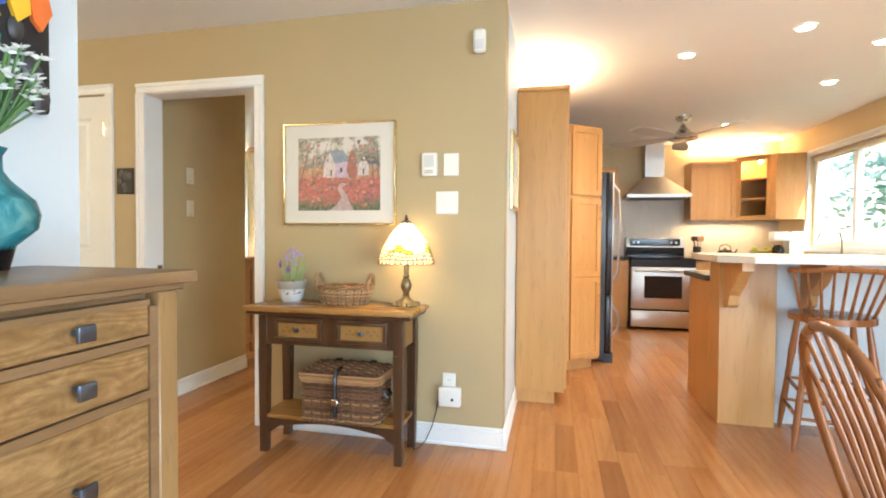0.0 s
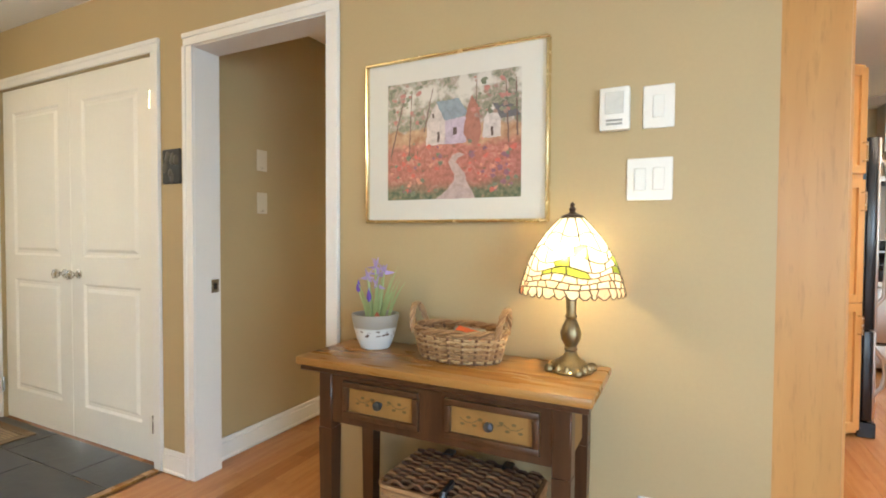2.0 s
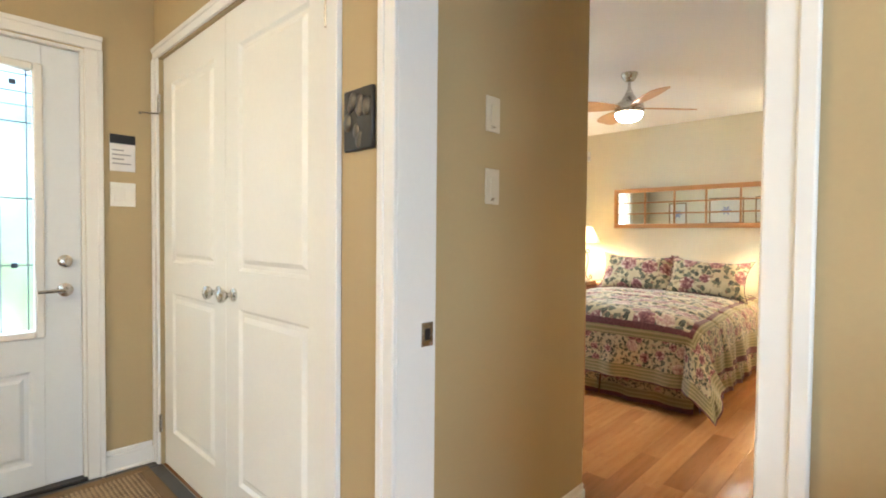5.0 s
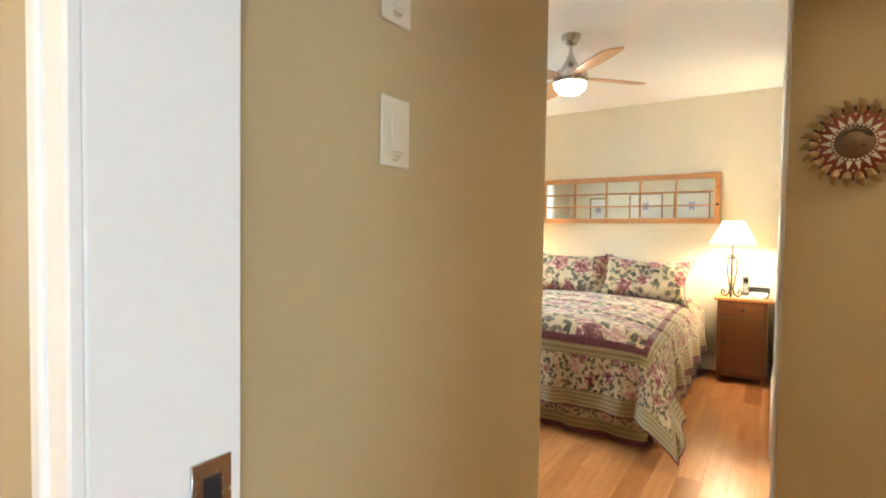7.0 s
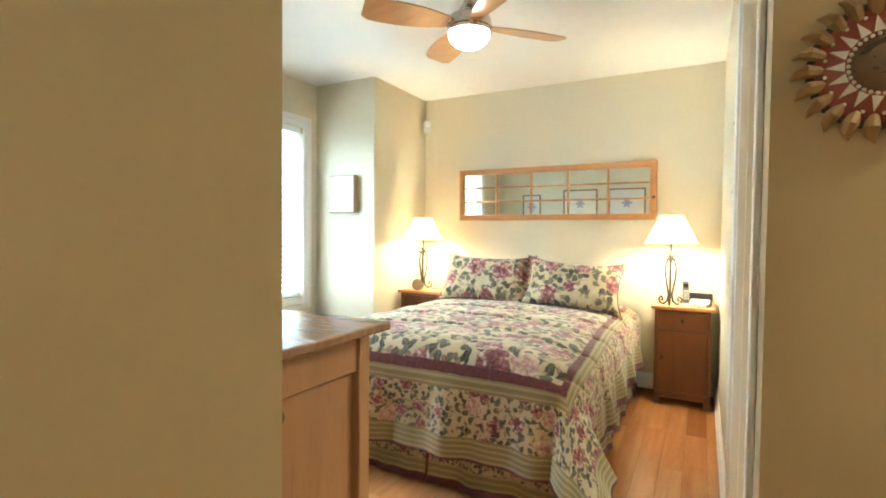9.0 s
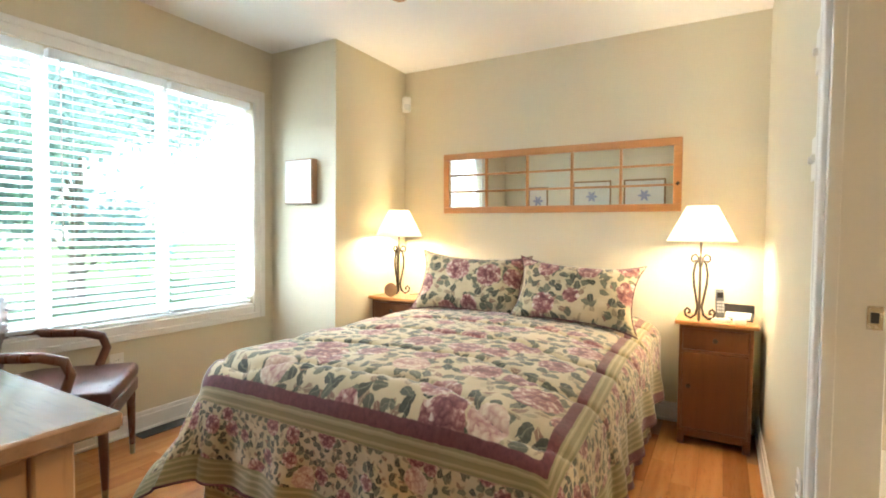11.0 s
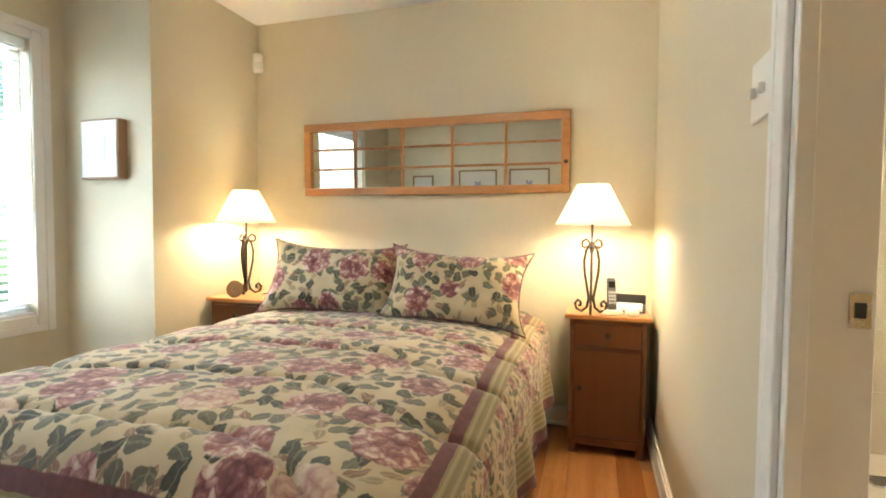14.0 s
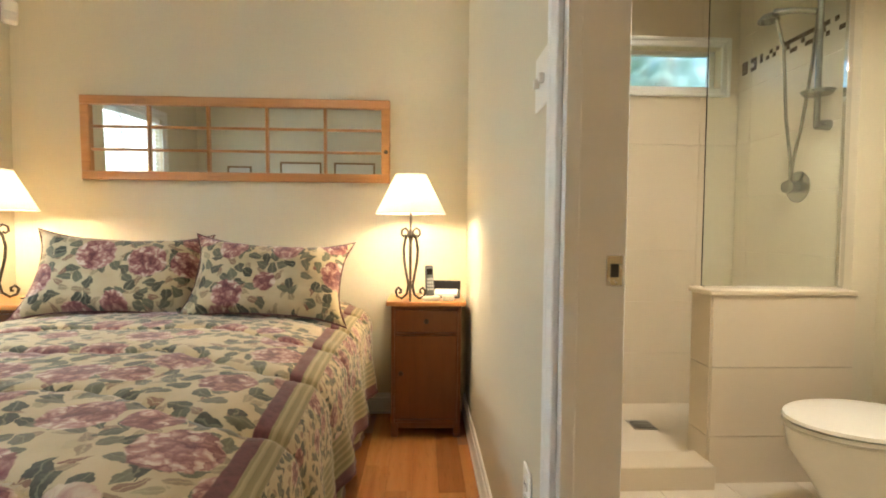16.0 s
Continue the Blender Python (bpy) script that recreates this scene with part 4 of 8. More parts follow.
# dark core box puts shade behind the gaps between the rods
part("lining", box(HC[0] - 0.197, HC[0] + 0.197, HC[1] - 0.105, HC[1] + 0.105, 0.206, 0.41), paint("wicker_shadow", (0.06, 0.03, 0.015), 0.8), hm)
bm = bmesh.new()
for k in range(3):
    weave(bm, round_rect(HC[0], HC[1], 0.435, 0.25, 0.03, 64), 0.418 + 0.011 * k, 0.418 + 0.011 * k, 1, 0.0066, 0.003, phase=k)
tube(bm, [(x, y, 0.452) for x, y in round_rect(HC[0], HC[1], 0.44, 0.255, 0.03, 48)], 0.009, 6, True)
part("lid_rim", bm, WICKERS[1], hm)
for k in range(19):
    yy = HC[1] - 0.115 + 0.0128 * k
    bm = bmesh.new()
    tube(bm, [(HC[0] - 0.21 + 0.42 * i / 24, yy, 0.462 + 0.007 * math.sin(math.pi * i / 24) + 0.0065 * (1 if (i // 2 + k) % 2 else -1)) for i in range(25)], 0.0058, 5)
    part("lid_rod", bm, WICKERS[(0, 2, 0, 1)[k % 4]], hm)
part("strap", sweep([(HC[0] - 0.005, HC[1] - 0.138, 0.25), (HC[0] - 0.005, HC[1] - 0.142, 0.36), (HC[0] - 0.005, HC[1] - 0.142, 0.44), (HC[0] - 0.005, HC[1] - 0.125, 0.477), (HC[0] - 0.005, HC[1] - 0.07, 0.481)], 0.011, 8), BLACK, hm, "black leather strap")
part("buckle", box(HC[0] - 0.022, HC[0] + 0.012, HC[1] - 0.156, HC[1] - 0.150, 0.31, 0.345, 0.003), NICKEL, hm, "metal buckle")
for hx in (-0.10, 0.10):
    part("hinge_strap", box(HC[0] + hx - 0.016, HC[0] + hx + 0.016, HC[1] + 0.09, HC[1] + 0.132, 0.464, 0.482, 0.003), BLACK, hm, "black lid hinge strap")
part("side_handle", sweep([(HC[0] + 0.214, HC[1] - 0.04, 0.36), (HC[0] + 0.232, HC[1] - 0.035, 0.335), (HC[0] + 0.232, HC[1] + 0.035, 0.335), (HC[0] + 0.214, HC[1] + 0.04, 0.36)], 0.008, 7), BLACK, hm, "black leather handle")

bk = thing("wicker_basket", "oval willow basket with two twisted handles", "basket")
BC = (-1.235, 2.755)
oval = [(BC[0] + 0.132 * math.cos(2 * math.pi * k / 40), BC[1] + 0.078 * math.sin(2 * math.pi * k / 40)) for k in range(40)]
random.seed(33)
for k in range(10):
    g_ = 1 + 0.16 * k / 9
    bm = bmesh.new()
    weave(bm, [(BC[0] + (x - BC[0]) * g_, BC[1] + (y - BC[1]) * g_) for x, y in oval], 0.795 + 0.0086 * k, 0.797, 1, 0.0045, 0.0058, phase=k)
    part("willow_rod", bm, WICKERS[random.choice((0, 1, 1, 3, 3, 1))], bk)
for k in range(20):
    bm = bmesh.new()
    x, y = oval[2 * k]
    gx, gy = BC[0] + (x - BC[0]) * 1.17, BC[1] + (y - BC[1]) * 1.17
    cyl(bm, (x, y, 0.788), (gx, gy, 0.882), 0.0045, None, 6)
    part("stake", bm, WICKERS[0], bk)
part("bottom", turned([(0.0, 0.786), (1.0, 0.786), (1.0, 0.793), (0.0, 0.793)], 32, (0, 0, 0), Matrix.Translation((BC[0], BC[1], 0)) @ Matrix.Diagonal((0.13, 0.076, 1, 1))), WICKERS[0], bk)
bm = bmesh.new()
for ph in (0, 1.6, 3.1):
    tube(bm, [(BC[0] + (0.156 + 0.004 * math.cos(k * 0.9 + ph)) * math.cos(2 * math.pi * k / 56), BC[1] + (0.093 + 0.004 * math.cos(k * 0.9 + ph)) * math.sin(2 * math.pi * k / 56), 0.884 + 0.006 * math.sin(k * 0.9 + ph)) for k in range(56)], 0.0058, 5, True)
part("rim", bm, WICKERS[1], bk)
for s in (-1, 1):
    bm = bmesh.new()
    for ph in (0, 2.1, 4.2):
        pts = []
        for k in range(25):
            a = math.pi * k / 24
            pts.append((BC[0] + s * (0.144 + 0.014 * math.sin(a)) + 0.006 * math.cos(k * 0.8 + ph), BC[1] - 0.048 * math.cos(a) + 0.006 * math.sin(k * 0.8 + ph), 0.87 + 0.085 * math.sin(a)))
        tube(bm, pts, 0.0062, 5)
    part("handle", bm, WICKERS[1], bk, "twisted willow handle")
for nm, c, m in (("notebook", (0.75, 0.11, 0.02), pose(-1.19, 2.745, 0.868, 8, 14, 12)), ("booklet", (0.10, 0.08, 0.03), pose(-1.27, 2.76, 0.850, 4, -6, -18)), ("envelope", (0.40, 0.36, 0.27), pose(-1.22, 2.785, 0.862, 18, 4, 8))):
    single(nm, box(-0.052, 0.052, -0.036, 0.036, -0.006, 0.006, 0.002), paint(nm + "_cover", c, 0.45), {"notebook": "bright orange notebook lying in willow basket", "booklet": "dark brown booklet lying in willow basket", "envelope": "pale folded envelope in willow basket"}[nm], nm, "", m)

# potted iris
ip = thing("potted_iris", "purple iris in banded grey and white pot", "potted plant")
PC = (-1.565, 2.765, 0.785)
n = Net("banded_pot")
zz = n.xyz(n.coord("Object"))["Z"]
nz = n.noise(n.coord("Object"), 30, 4)
c = n.ramp(n.math("ADD", n.math("MULTIPLY", zz, 8.0), n.math("MULTIPLY", nz, 0.06)), [(0.0, (0.60, 0.62, 0.63)), (0.50, (0.66, 0.66, 0.64)), (0.62, (0.60, 0.60, 0.58)), (0.66, (0.30, 0.27, 0.22)), (0.95, (0.36, 0.33, 0.28))])
c = n.mix(n.math("MULTIPLY", n.step(n.noise(n.vmul(n.coord("Object"), (40, 40, 60)), 1.0, 2), 0.55, 0.6), n.math("MULTIPLY", n.step(zz, 0.046, 0.05), n.step(zz, 0.072, 0.068))), c, (0.10, 0.05, 0.03))
n.set(Base_Color=c, Roughness=0.45).bump(nz, 0.15, 0.002)
part("pot", turned([(0.048, 0.0), (0.056, 0.004), (0.072, 0.04), (0.084, 0.085), (0.090, 0.112), (0.090, 0.122), (0.080, 0.122), (0.074, 0.098), (0.0, 0.098)], 32), n.m, ip, "grey and white banded pot")
part("soil", turned([(0.0, 0.108), (0.05, 0.106), (0.076, 0.099)], 20), paint("soil", (0.03, 0.022, 0.016), 0.95, 0.3, 0.6), ip)
LEAF = paint("iris_leaf", (0.36, 0.47, 0.21), 0.45, 0.25, 0.05, grain=20)
PURP = paint("iris_petal", (0.46, 0.36, 0.64), 0.5, 0.3, 0.05, grain=30)
DPURP = paint("iris_bud", (0.15, 0.07, 0.40), 0.5, 0.2, 0.05, grain=30)


def blade(bm, base, tip, w, bend):
    base, tip = Vector(base), Vector(tip)
    d = tip - base
    s = d.cross(Vector((0.2, 1, 0))).normalized()
    prev = None
    for k in range(7):
        f = k / 6
        p = base + d * f + Vector((bend[0], bend[1], -abs(bend[0]) * 0.5)) * f * f
        ww = w * (1 - f ** 2.2) * (0.6 + 0.8 * f * (1 - f) * 2)
        row = [bm.verts.new(p - s * ww), bm.verts.new(p + Vector((0, -0.25 * ww, 0))), bm.verts.new(p + s * ww)]
        if prev:
            for q in range(2):
                bm.faces.new((prev[q], prev[q + 1], row[q + 1], row[q]))
        prev = row


random.seed(11)
for k in range(30):
    a, r = random.random() * 6.28, 0.012 + 0.04 * random.random()
    bm = bmesh.new()
    bx0, by0 = r * math.cos(a), r * math.sin(a)
    sp = 0.6 + random.random()
    blade(bm, (bx0, by0, 0.10), (bx0 + 0.028 * sp * math.cos(a), by0 + 0.02 * sp * math.sin(a), 0.17 + 0.13 * random.random()), 0.0042 + 0.003 * random.random(), (0.03 * math.cos(a), 0.02 * math.sin(a)))
    part("leaf", bm, LEAF, ip)
for sx, sy, sz in ((0.0, 0.0, 0.285), (0.036, 0.005, 0.268), (-0.022, -0.02, 0.25), (0.014, -0.016, 0.225), (-0.004, 0.02, 0.262)):
    part("stem", sweep([(sx * 0.3, sy * 0.3, 0.10), (sx * 0.7, sy * 0.6, 0.18), (sx, sy, sz)], 0.0028, 6), LEAF, ip)
    bm = bmesh.new()
    for k in range(6):
        a = k * math.pi / 3 + sx * 30
        up = 1 if k % 2 else -0.5
        sp = random.uniform(0.6, 1.25)
        up = random.uniform(0.9, 1.7) if k % 2 else random.uniform(-1.2, -0.2)
        a += random.uniform(-0.4, 0.4)
        reach = 0.012 if k % 2 else 0.026
        blade(bm, (sx, sy, sz - 0.004), (sx + reach * sp * math.cos(a), sy + reach * sp * math.sin(a), sz + 0.018 * up + 0.008), random.uniform(0.006, 0.010), (0.016 * sp * math.cos(a), 0.012 * sp * math.sin(a)))
    part("flower", bm, PURP, ip, "pale purple iris flower")
for sx, sy, sz in ((-0.065, -0.02, 0.20), (0.004, -0.05, 0.175)):
    part("stem", sweep([(sx * 0.4, sy * 0.4, 0.10), (sx, sy, sz)], 0.0024, 6), LEAF, ip)
    part("bud", turned([(0.0, -0.01), (0.009, 0.004), (0.008, 0.018), (0.0, 0.04)], 10, (sx, sy, sz)), DPURP, ip, "dark purple bud")
part("bulb", turned([(0.0, 0.095), (0.013, 0.105), (0.010, 0.12), (0.0, 0.135)], 12, (0.03, -0.035, 0)), paint("bulb_skin", (0.35, 0.09, 0.04), 0.5), ip)
ip.matrix_world = Matrix.Translation(PC) @ Matrix.Diagonal((0.92, 0.92, 1.0, 1.0))

# stained glass table lamp
tl = thing("table_lamp", "bronze table lamp with lit stained glass shade", "table lamp")
LC = Vector((-0.885, 2.77, 0.785))
ABRONZE = paint("antique_bronze", (0.23, 0.18, 0.10), 0.36, 0.35, 0.3, 0.9, 45)
part("base", turned([(0.062, 0.0), (0.064, 0.008), (0.055, 0.014), (0.052, 0.024), (0.035, 0.036), (0.022, 0.046), (0.016, 0.06), (0.020, 0.066), (0.016, 0.074), (0.028, 0.095), (0.031, 0.115), (0.022, 0.14), (0.014, 0.155), (0.019, 0.162), (0.014, 0.17), (0.016, 0.22), (0.012, 0.25), (0.010, 0.262), (0.010, 0.40)], 24), ABRONZE, tl, "aged bronze turned base")
bm = bmesh.new()
for k in range(12):
    a = k * math.pi / 6
    far_ = 0.064 if k % 3 == 1 else 0.052
    ball(bm, (far_ * math.cos(a), far_ * math.sin(a), 0.011), 0.016 if k % 3 == 1 else 0.011, 8, 6, (1, 1, 0.9 if k % 3 == 1 else 1.6))
part("scroll_feet", bm, ABRONZE, tl)
R1, R0, Z1, Z0 = 0.150, 0.030, 0.238, 0.452


def shade_r(z):
    f = (Z0 - z) / (Z0 - Z1)
    return R0 + (R1 - R0) * (f + 0.85 * f * max(0.0, 1 - f) ** 1.2)


def shade_glass(name, c, e):
    n = Net(name)
    v = n.coord()
    col = n.ramp(n.noise(v, 22, 4), [(0.3, tint(c, 0.8)), (0.7, tint(c, 1.15))])
    n.set(Base_Color=col, Roughness=0.25, Transmission_Weight=0.25)
    tr = n.t.nodes.new("ShaderNodeBsdfTranslucent")
    n.put(tr.inputs["Color"], col)
    mx = n.t.nodes.new("ShaderNodeMixShader")
    mx.inputs[0].default_value = 0.6
    n.t.links.new(n.b.outputs[0], mx.inputs[1])
    n.t.links.new(tr.outputs[0], mx.inputs[2])
    n.t.links.new(mx.outputs[0], n.out.inputs["Surface"])
    return n.m


SG = {"cream": shade_glass("cream_glass", (0.88, 0.84, 0.72), 1), "green": shade_glass("green_glass", (0.32, 0.42, 0.07), 1), "pink": shade_glass("pink_glass", (0.84, 0.58, 0.46), 1), "amber": shade_glass("amber_glass", (0.88, 0.74, 0.56), 1), "rose": shade_glass("rose_glass", (0.80, 0.36, 0.22), 1)}
random.seed(3)
rows = [(0.0, 0.24), (0.24, 0.42), (0.42, 0.56), (0.56, 0.68), (0.68, 0.76), (0.76, 0.84), (0.84, 0.92), (0.92, 1.0)]
seg = [11, 11, 13, 16, 18, 27, 30, 32]
camebm = bmesh.new()


def shade_p(a, f, k=1.0):
    # seams between the courses wander up and down
    f = f + 0.05 * math.sin(a * 5 + 9 * f) * math.sin(math.pi * f) if f < 1 else f
    z = Z0 - (Z0 - Z1) * f
    r = shade_r(z) * k
    return (r * math.cos(a), r * math.sin(a), z)


for i, ((f0, f1), ns) in enumerate(zip(rows, seg)):
    cut = [2 * math.pi * (k + (0.5 * (i % 2) + random.uniform(-0.28, 0.28) if 1 < i else 0)) / ns for k in range(ns)]
    cut.append(cut[0] + 2 * math.pi)
    tilt = [random.uniform(-0.08, 0.08) if i > 1 else 0.0 for k in range(ns)]
    tilt.append(tilt[0])
    nv = 4 if i < 2 else 2
    for k in range(ns):
        bm = bmesh.new()
        grid = []
        for j in range(nv + 1):
            g = j / nv
            a0, a1 = cut[k] + tilt[k] * (g - 0.5), cut[k + 1] + tilt[k + 1] * (g - 0.5)
            f = f0 + (f1 - f0) * g
            row = []
            for h in range(4):
                p = shade_p(a0 + (a1 - a0) * h / 3, f)
                dip = 0.010 if (f1 == 1.0 and j == nv and h in (1, 2)) else 0.0
                row.append(bm.verts.new((p[0], p[1], p[2] - dip)))
            grid.append(row)
        for j in range(nv):
            for h in range(3):
                bm.faces.new((grid[j][h], grid[j][h + 1], grid[j + 1][h + 1], grid[j + 1][h]))
        g = "cream"
        if i >= 5:
            g = random.choice(("pink", "pink", "cream", "amber", "amber", "amber", "rose"))
        elif i in (2, 3, 4) and math.sin(cut[k] * 4 + 0.5 * i) > 0.25 and random.random() < 0.8:
            g = "green"
        part("glass_piece", bm, SG[g], tl)
        tube(camebm, [shade_p(cut[k] + tilt[k] * (j / nv - 0.5), f0 + (f1 - f0) * j / nv, 1.004) for j in range(nv + 1)], 0.0019, 4)
    if f1 < 1:
        tube(camebm, [shade_p(2 * math.pi * k / 48, f1, 1.004) for k in range(48)], 0.0019, 4, True)
    else:
        for k in range(ns):
            pts = [shade_p(cut[k] + (cut[k + 1] - cut[k]) * h / 3, 1.0) for h in range(4)]
            tube(camebm, [(p[0], p[1], p[2] - (0.010 if h in (1, 2) else 0)) for h, p in enumerate(pts)], 0.0017, 4)
part("leading", camebm, IRON, tl, "dark lead came")
part("finial", turned([(0.034, 0.448), (0.030, 0.456), (0.014, 0.462), (0.008, 0.468), (0.011, 0.475), (0.005, 0.483), (0.008, 0.488), (0.0, 0.497)], 18), IRON, tl, "dark finial cap")
part("light_bulb", ball(bmesh.new(), (0, 0, 0.345), 0.026, 14, 10), glow("warm_bulb", (1.0, 0.80, 0.5), 12), tl)
tl.location = LC

# small frame hung on the kitchen side of the wall end
sp = thing("framed_picture", "narrow picture in light wooden frame", "picture")
bm = bmesh.new()
for y0, y1, z0, z1 in ((3.16, 3.185, 1.33, 1.80), (3.60, 3.625, 1.33, 1.80), (3.185, 3.60, 1.33, 1.355), (3.185, 3.60, 1.775, 1.80)):
    bx(bm, -0.37, -0.345, y0, y1, z0, z1, 0.004)
part("frame", bm, GOLDF, sp, "pale gold frame")
part("mat", box(-0.37, -0.358, 3.1855, 3.5995, 1.3555, 1.7745), MATB, sp)

# chest of drawers
ch = thing("chest_of_drawers", "quartered oak chest of drawers with pewter pulls", "chest of drawers")
part("top", box(-1.325, -0.872, -0.36, 1.163, 1.058, 1.085, 0.005, 2), OAKD, ch, "dark oak top")
part("cornice", box(-1.31, -0.893, -0.345, 1.148, 1.043, 1.0579, 0.003), OAKD, ch)
for y in (1.083, -0.33):
    part("post", box(-0.955, -0.900, y, y + 0.052, 0.0, 1.043, 0.003), OAKV, ch)
part("carcass", box(-1.315, -0.935, -0.325, 1.125, 0.09, 1.043), OAKD, ch)
zs = [(0.957, 1.043), (0.846, 0.936), (0.600, 0.827), (0.36, 0.58), (0.11, 0.34)]
for y0, y1 in ((0.38, 1.062), (-0.305, 0.36)):
    for z0, z1 in zs:
        z1 = min(z1, 1.024)
        dw = part("drawer", box(-0.936, -0.906, y0, y1, z0, z1, 0.003), OAK, ch, "flecked oak drawer front")
        for ky in ((y0 + y1) / 2 + 0.182, (y0 + y1) / 2 - 0.205):
            zz = (z0 + z1) / 2
            pb = bmesh.new()
            cyl(pb, (-0.906, ky, zz), (-0.884, ky, zz), 0.007, None, 10)
            bx(pb, -0.884, -0.876, ky - 0.017, ky + 0.017, zz - 0.015, zz + 0.015, 0.003, 2)
            part("drawer_pull", pb, PEWTER_WINDOWLIT, dw, "square pewter pull")
for z in (1.027, 0.947, 0.8365, 0.59, 0.35, 0.10):
    part("drawer_rail", box(-0.934, -0.903, -0.278, 1.0625, z - 0.009, min(z + 0.008, 1.0295)), OAKD, ch)
part("centre_stile", box(-0.9345, -0.9035, 0.361, 0.379, 0.11, 1.015), OAKD, ch)
part("end_stile", box(-0.934, -0.9035, 1.0628, 1.083, 0.11, 1.015), OAKD, ch)

# vase of white flowers on the chest
vs = thing("flower_vase", "teal glazed vase with black foot and white flowers", "vase")
n = Net("teal_glaze")
v = n.coord()
zz = n.xyz(v)["Z"]
nn = n.noise(n.vmul(v, (1, 1, 0.4)), 18, 4, 0.6, 1.0)
col = n.ramp(nn, [(0.3, (0.015, 0.11, 0.13)), (0.5, (0.03, 0.20, 0.23)), (0.7, (0.12, 0.33, 0.33))])
col = n.mix(n.step(n.math("MULTIPLY_ADD", nn, 0.05, zz), 0.075, 0.06), col, (0.006, 0.006, 0.008))
n.set(Base_Color=col, Roughness=0.12)
part("vase_body", turned([(0.040, 0), (0.042, 0.01), (0.052, 0.05), (0.088, 0.085), (0.093, 0.115), (0.085, 0.145), (0.045, 0.185), (0.032, 0.205), (0.031, 0.235), (0.040, 0.252), (0.034, 0.252), (0.026, 0.235), (0.026, 0.20), (0.0, 0.19)], 36), n.m, vs)
STEMG = paint("flower_stem", (0.09, 0.19, 0.05), 0.5, 0.3, 0.05)
WHITEP = paint("white_petal", (0.72, 0.72, 0.68), 0.6, 0.1, 0.05)
random.seed(21)
for k in range(64):
    a, r = random.random() * 6.28, 0.02 + 0.085 * random.random()
    top = Vector((r * math.cos(a), r * math.sin(a), 0.33 + 0.13 * random.random()))
    part("stem", sweep([(0.012 * math.cos(a), 0.012 * math.sin(a), 0.20), (0.024 * math.cos(a), 0.024 * math.sin(a), 0.28), tuple(top)], 0.0028, 5), STEMG, vs)
    bm = bmesh.new()
    for q in range(9):
        b = q * 0.698 + k
        rr = 0.006 + 0.007 * random.random()
        blade(bm, top, top + Vector((rr * 1.7 * math.cos(b), rr * 1.7 * math.sin(b), 0.012 * random.random())), 0.0042, (0.004 * math.cos(b), 0.004 * math.sin(b)))
    part("flower_head", bm, WHITEP, vs, "small white flower head")
vs.location = (-1.235, 0.99, 1.0855)

# carved plaque with butterflies
mk = thing("carved_plaque", "dark carved wall plaque with painted butterflies", "wall ornament")
part("slab", box(-1.33, -1.305, 1.02, 1.19, 1.45, 2.0, 0.01, 2), paint("blackened_wood", (0.018, 0.016, 0.018), 0.5, 0.3, 0.6, grain=25), mk)
for nm, c, pts in (("orange_wing", (0.75, 0.16, 0.03), [(0.11, 0.28), (0.15, 0.30), (0.165, 0.24), (0.14, 0.19), (0.12, 0.21)]), ("gold_wing", (0.85, 0.45, 0.03), [(0.07, 0.29), (0.11, 0.30), (0.115, 0.22), (0.085, 0.19), (0.07, 0.23)]),
                   ("blue_wing", (0.03, 0.09, 0.40), [(0.01, 0.27), (0.055, 0.28), (0.06, 0.22), (0.02, 0.20)]), ("yellow_wing", (0.75, 0.55, 0.03), [(0.01, 0.23), (0.045, 0.21), (0.05, 0.19), (0.01, 0.185)]), ("green_wing", (0.03, 0.25, 0.13), [(0.01, 0.16), (0.05, 0.15), (0.04, 0.06), (0.01, 0.05)])):
    bm = bmesh.new()
    prism(bm, pts, 0, 0.012, Matrix(((0, 0, 1, -1.305), (1, 0, 0, 1.02), (0, 1, 0, 1.45), (0, 0, 0, 1))))
    part("painted_wing", bm, paint(nm, c, 0.4, 0.2, 0.1, grain=20), mk, nm.replace("_", " "))
bm = bmesh.new()
random.seed(9)
for k in range(14):
    ball(bm, (-1.303, 1.03 + 0.15 * random.random(), 1.47 + 0.17 * random.random()), 0.014 + 0.01 * random.random(), 9, 6, (0.6, 1, 1.4))
part("carved_leaves", bm, paint("dark_carving", (0.05, 0.045, 0.045), 0.45, 0.3, 0.3, grain=25), mk)

# door mat on the slate
n = Net("jute_mat")
v = n.coord()
w1 = n.wave(v, 13, 1.0, 2, "X")
w2 = n.wave(v, 17, 1.0, 2, "Y")
f = n.math("MULTIPLY", w1, w2)
n.set(Base_Color=n.ramp(n.math("MULTIPLY_ADD", f, 0.6, n.math("MULTIPLY", n.noise(v, 14, 4), 0.5)), [(0.15, (0.11, 0.072, 0.04)), (0.6, (0.43, 0.32, 0.19))]), Roughness=0.95).bump(f, 0.9, 0.004)
mt = thing("door_mat", "tan woven jute door mat with darker border", "door mat")
part("weave", box(-4.46, -4.03, 1.92, 2.78, 0.004, 0.013, 0.003), n.m, mt)
bm = bmesh.new()
for a in ((-4.51, -4.4601, 1.87, 2.83), (-4.0299, -3.98, 1.87, 2.83), (-4.4599, -4.0301, 1.87, 1.9199), (-4.4599, -4.0301, 2.7801, 2.83)):
    bx(bm, a[0], a[1], a[2], a[3], 0.004, 0.015, 0.004)
part("border", bm, paint("jute_border", (0.19, 0.125, 0.065), 0.95, 0.25, 0.9, grain=160), mt, "darker braided border")

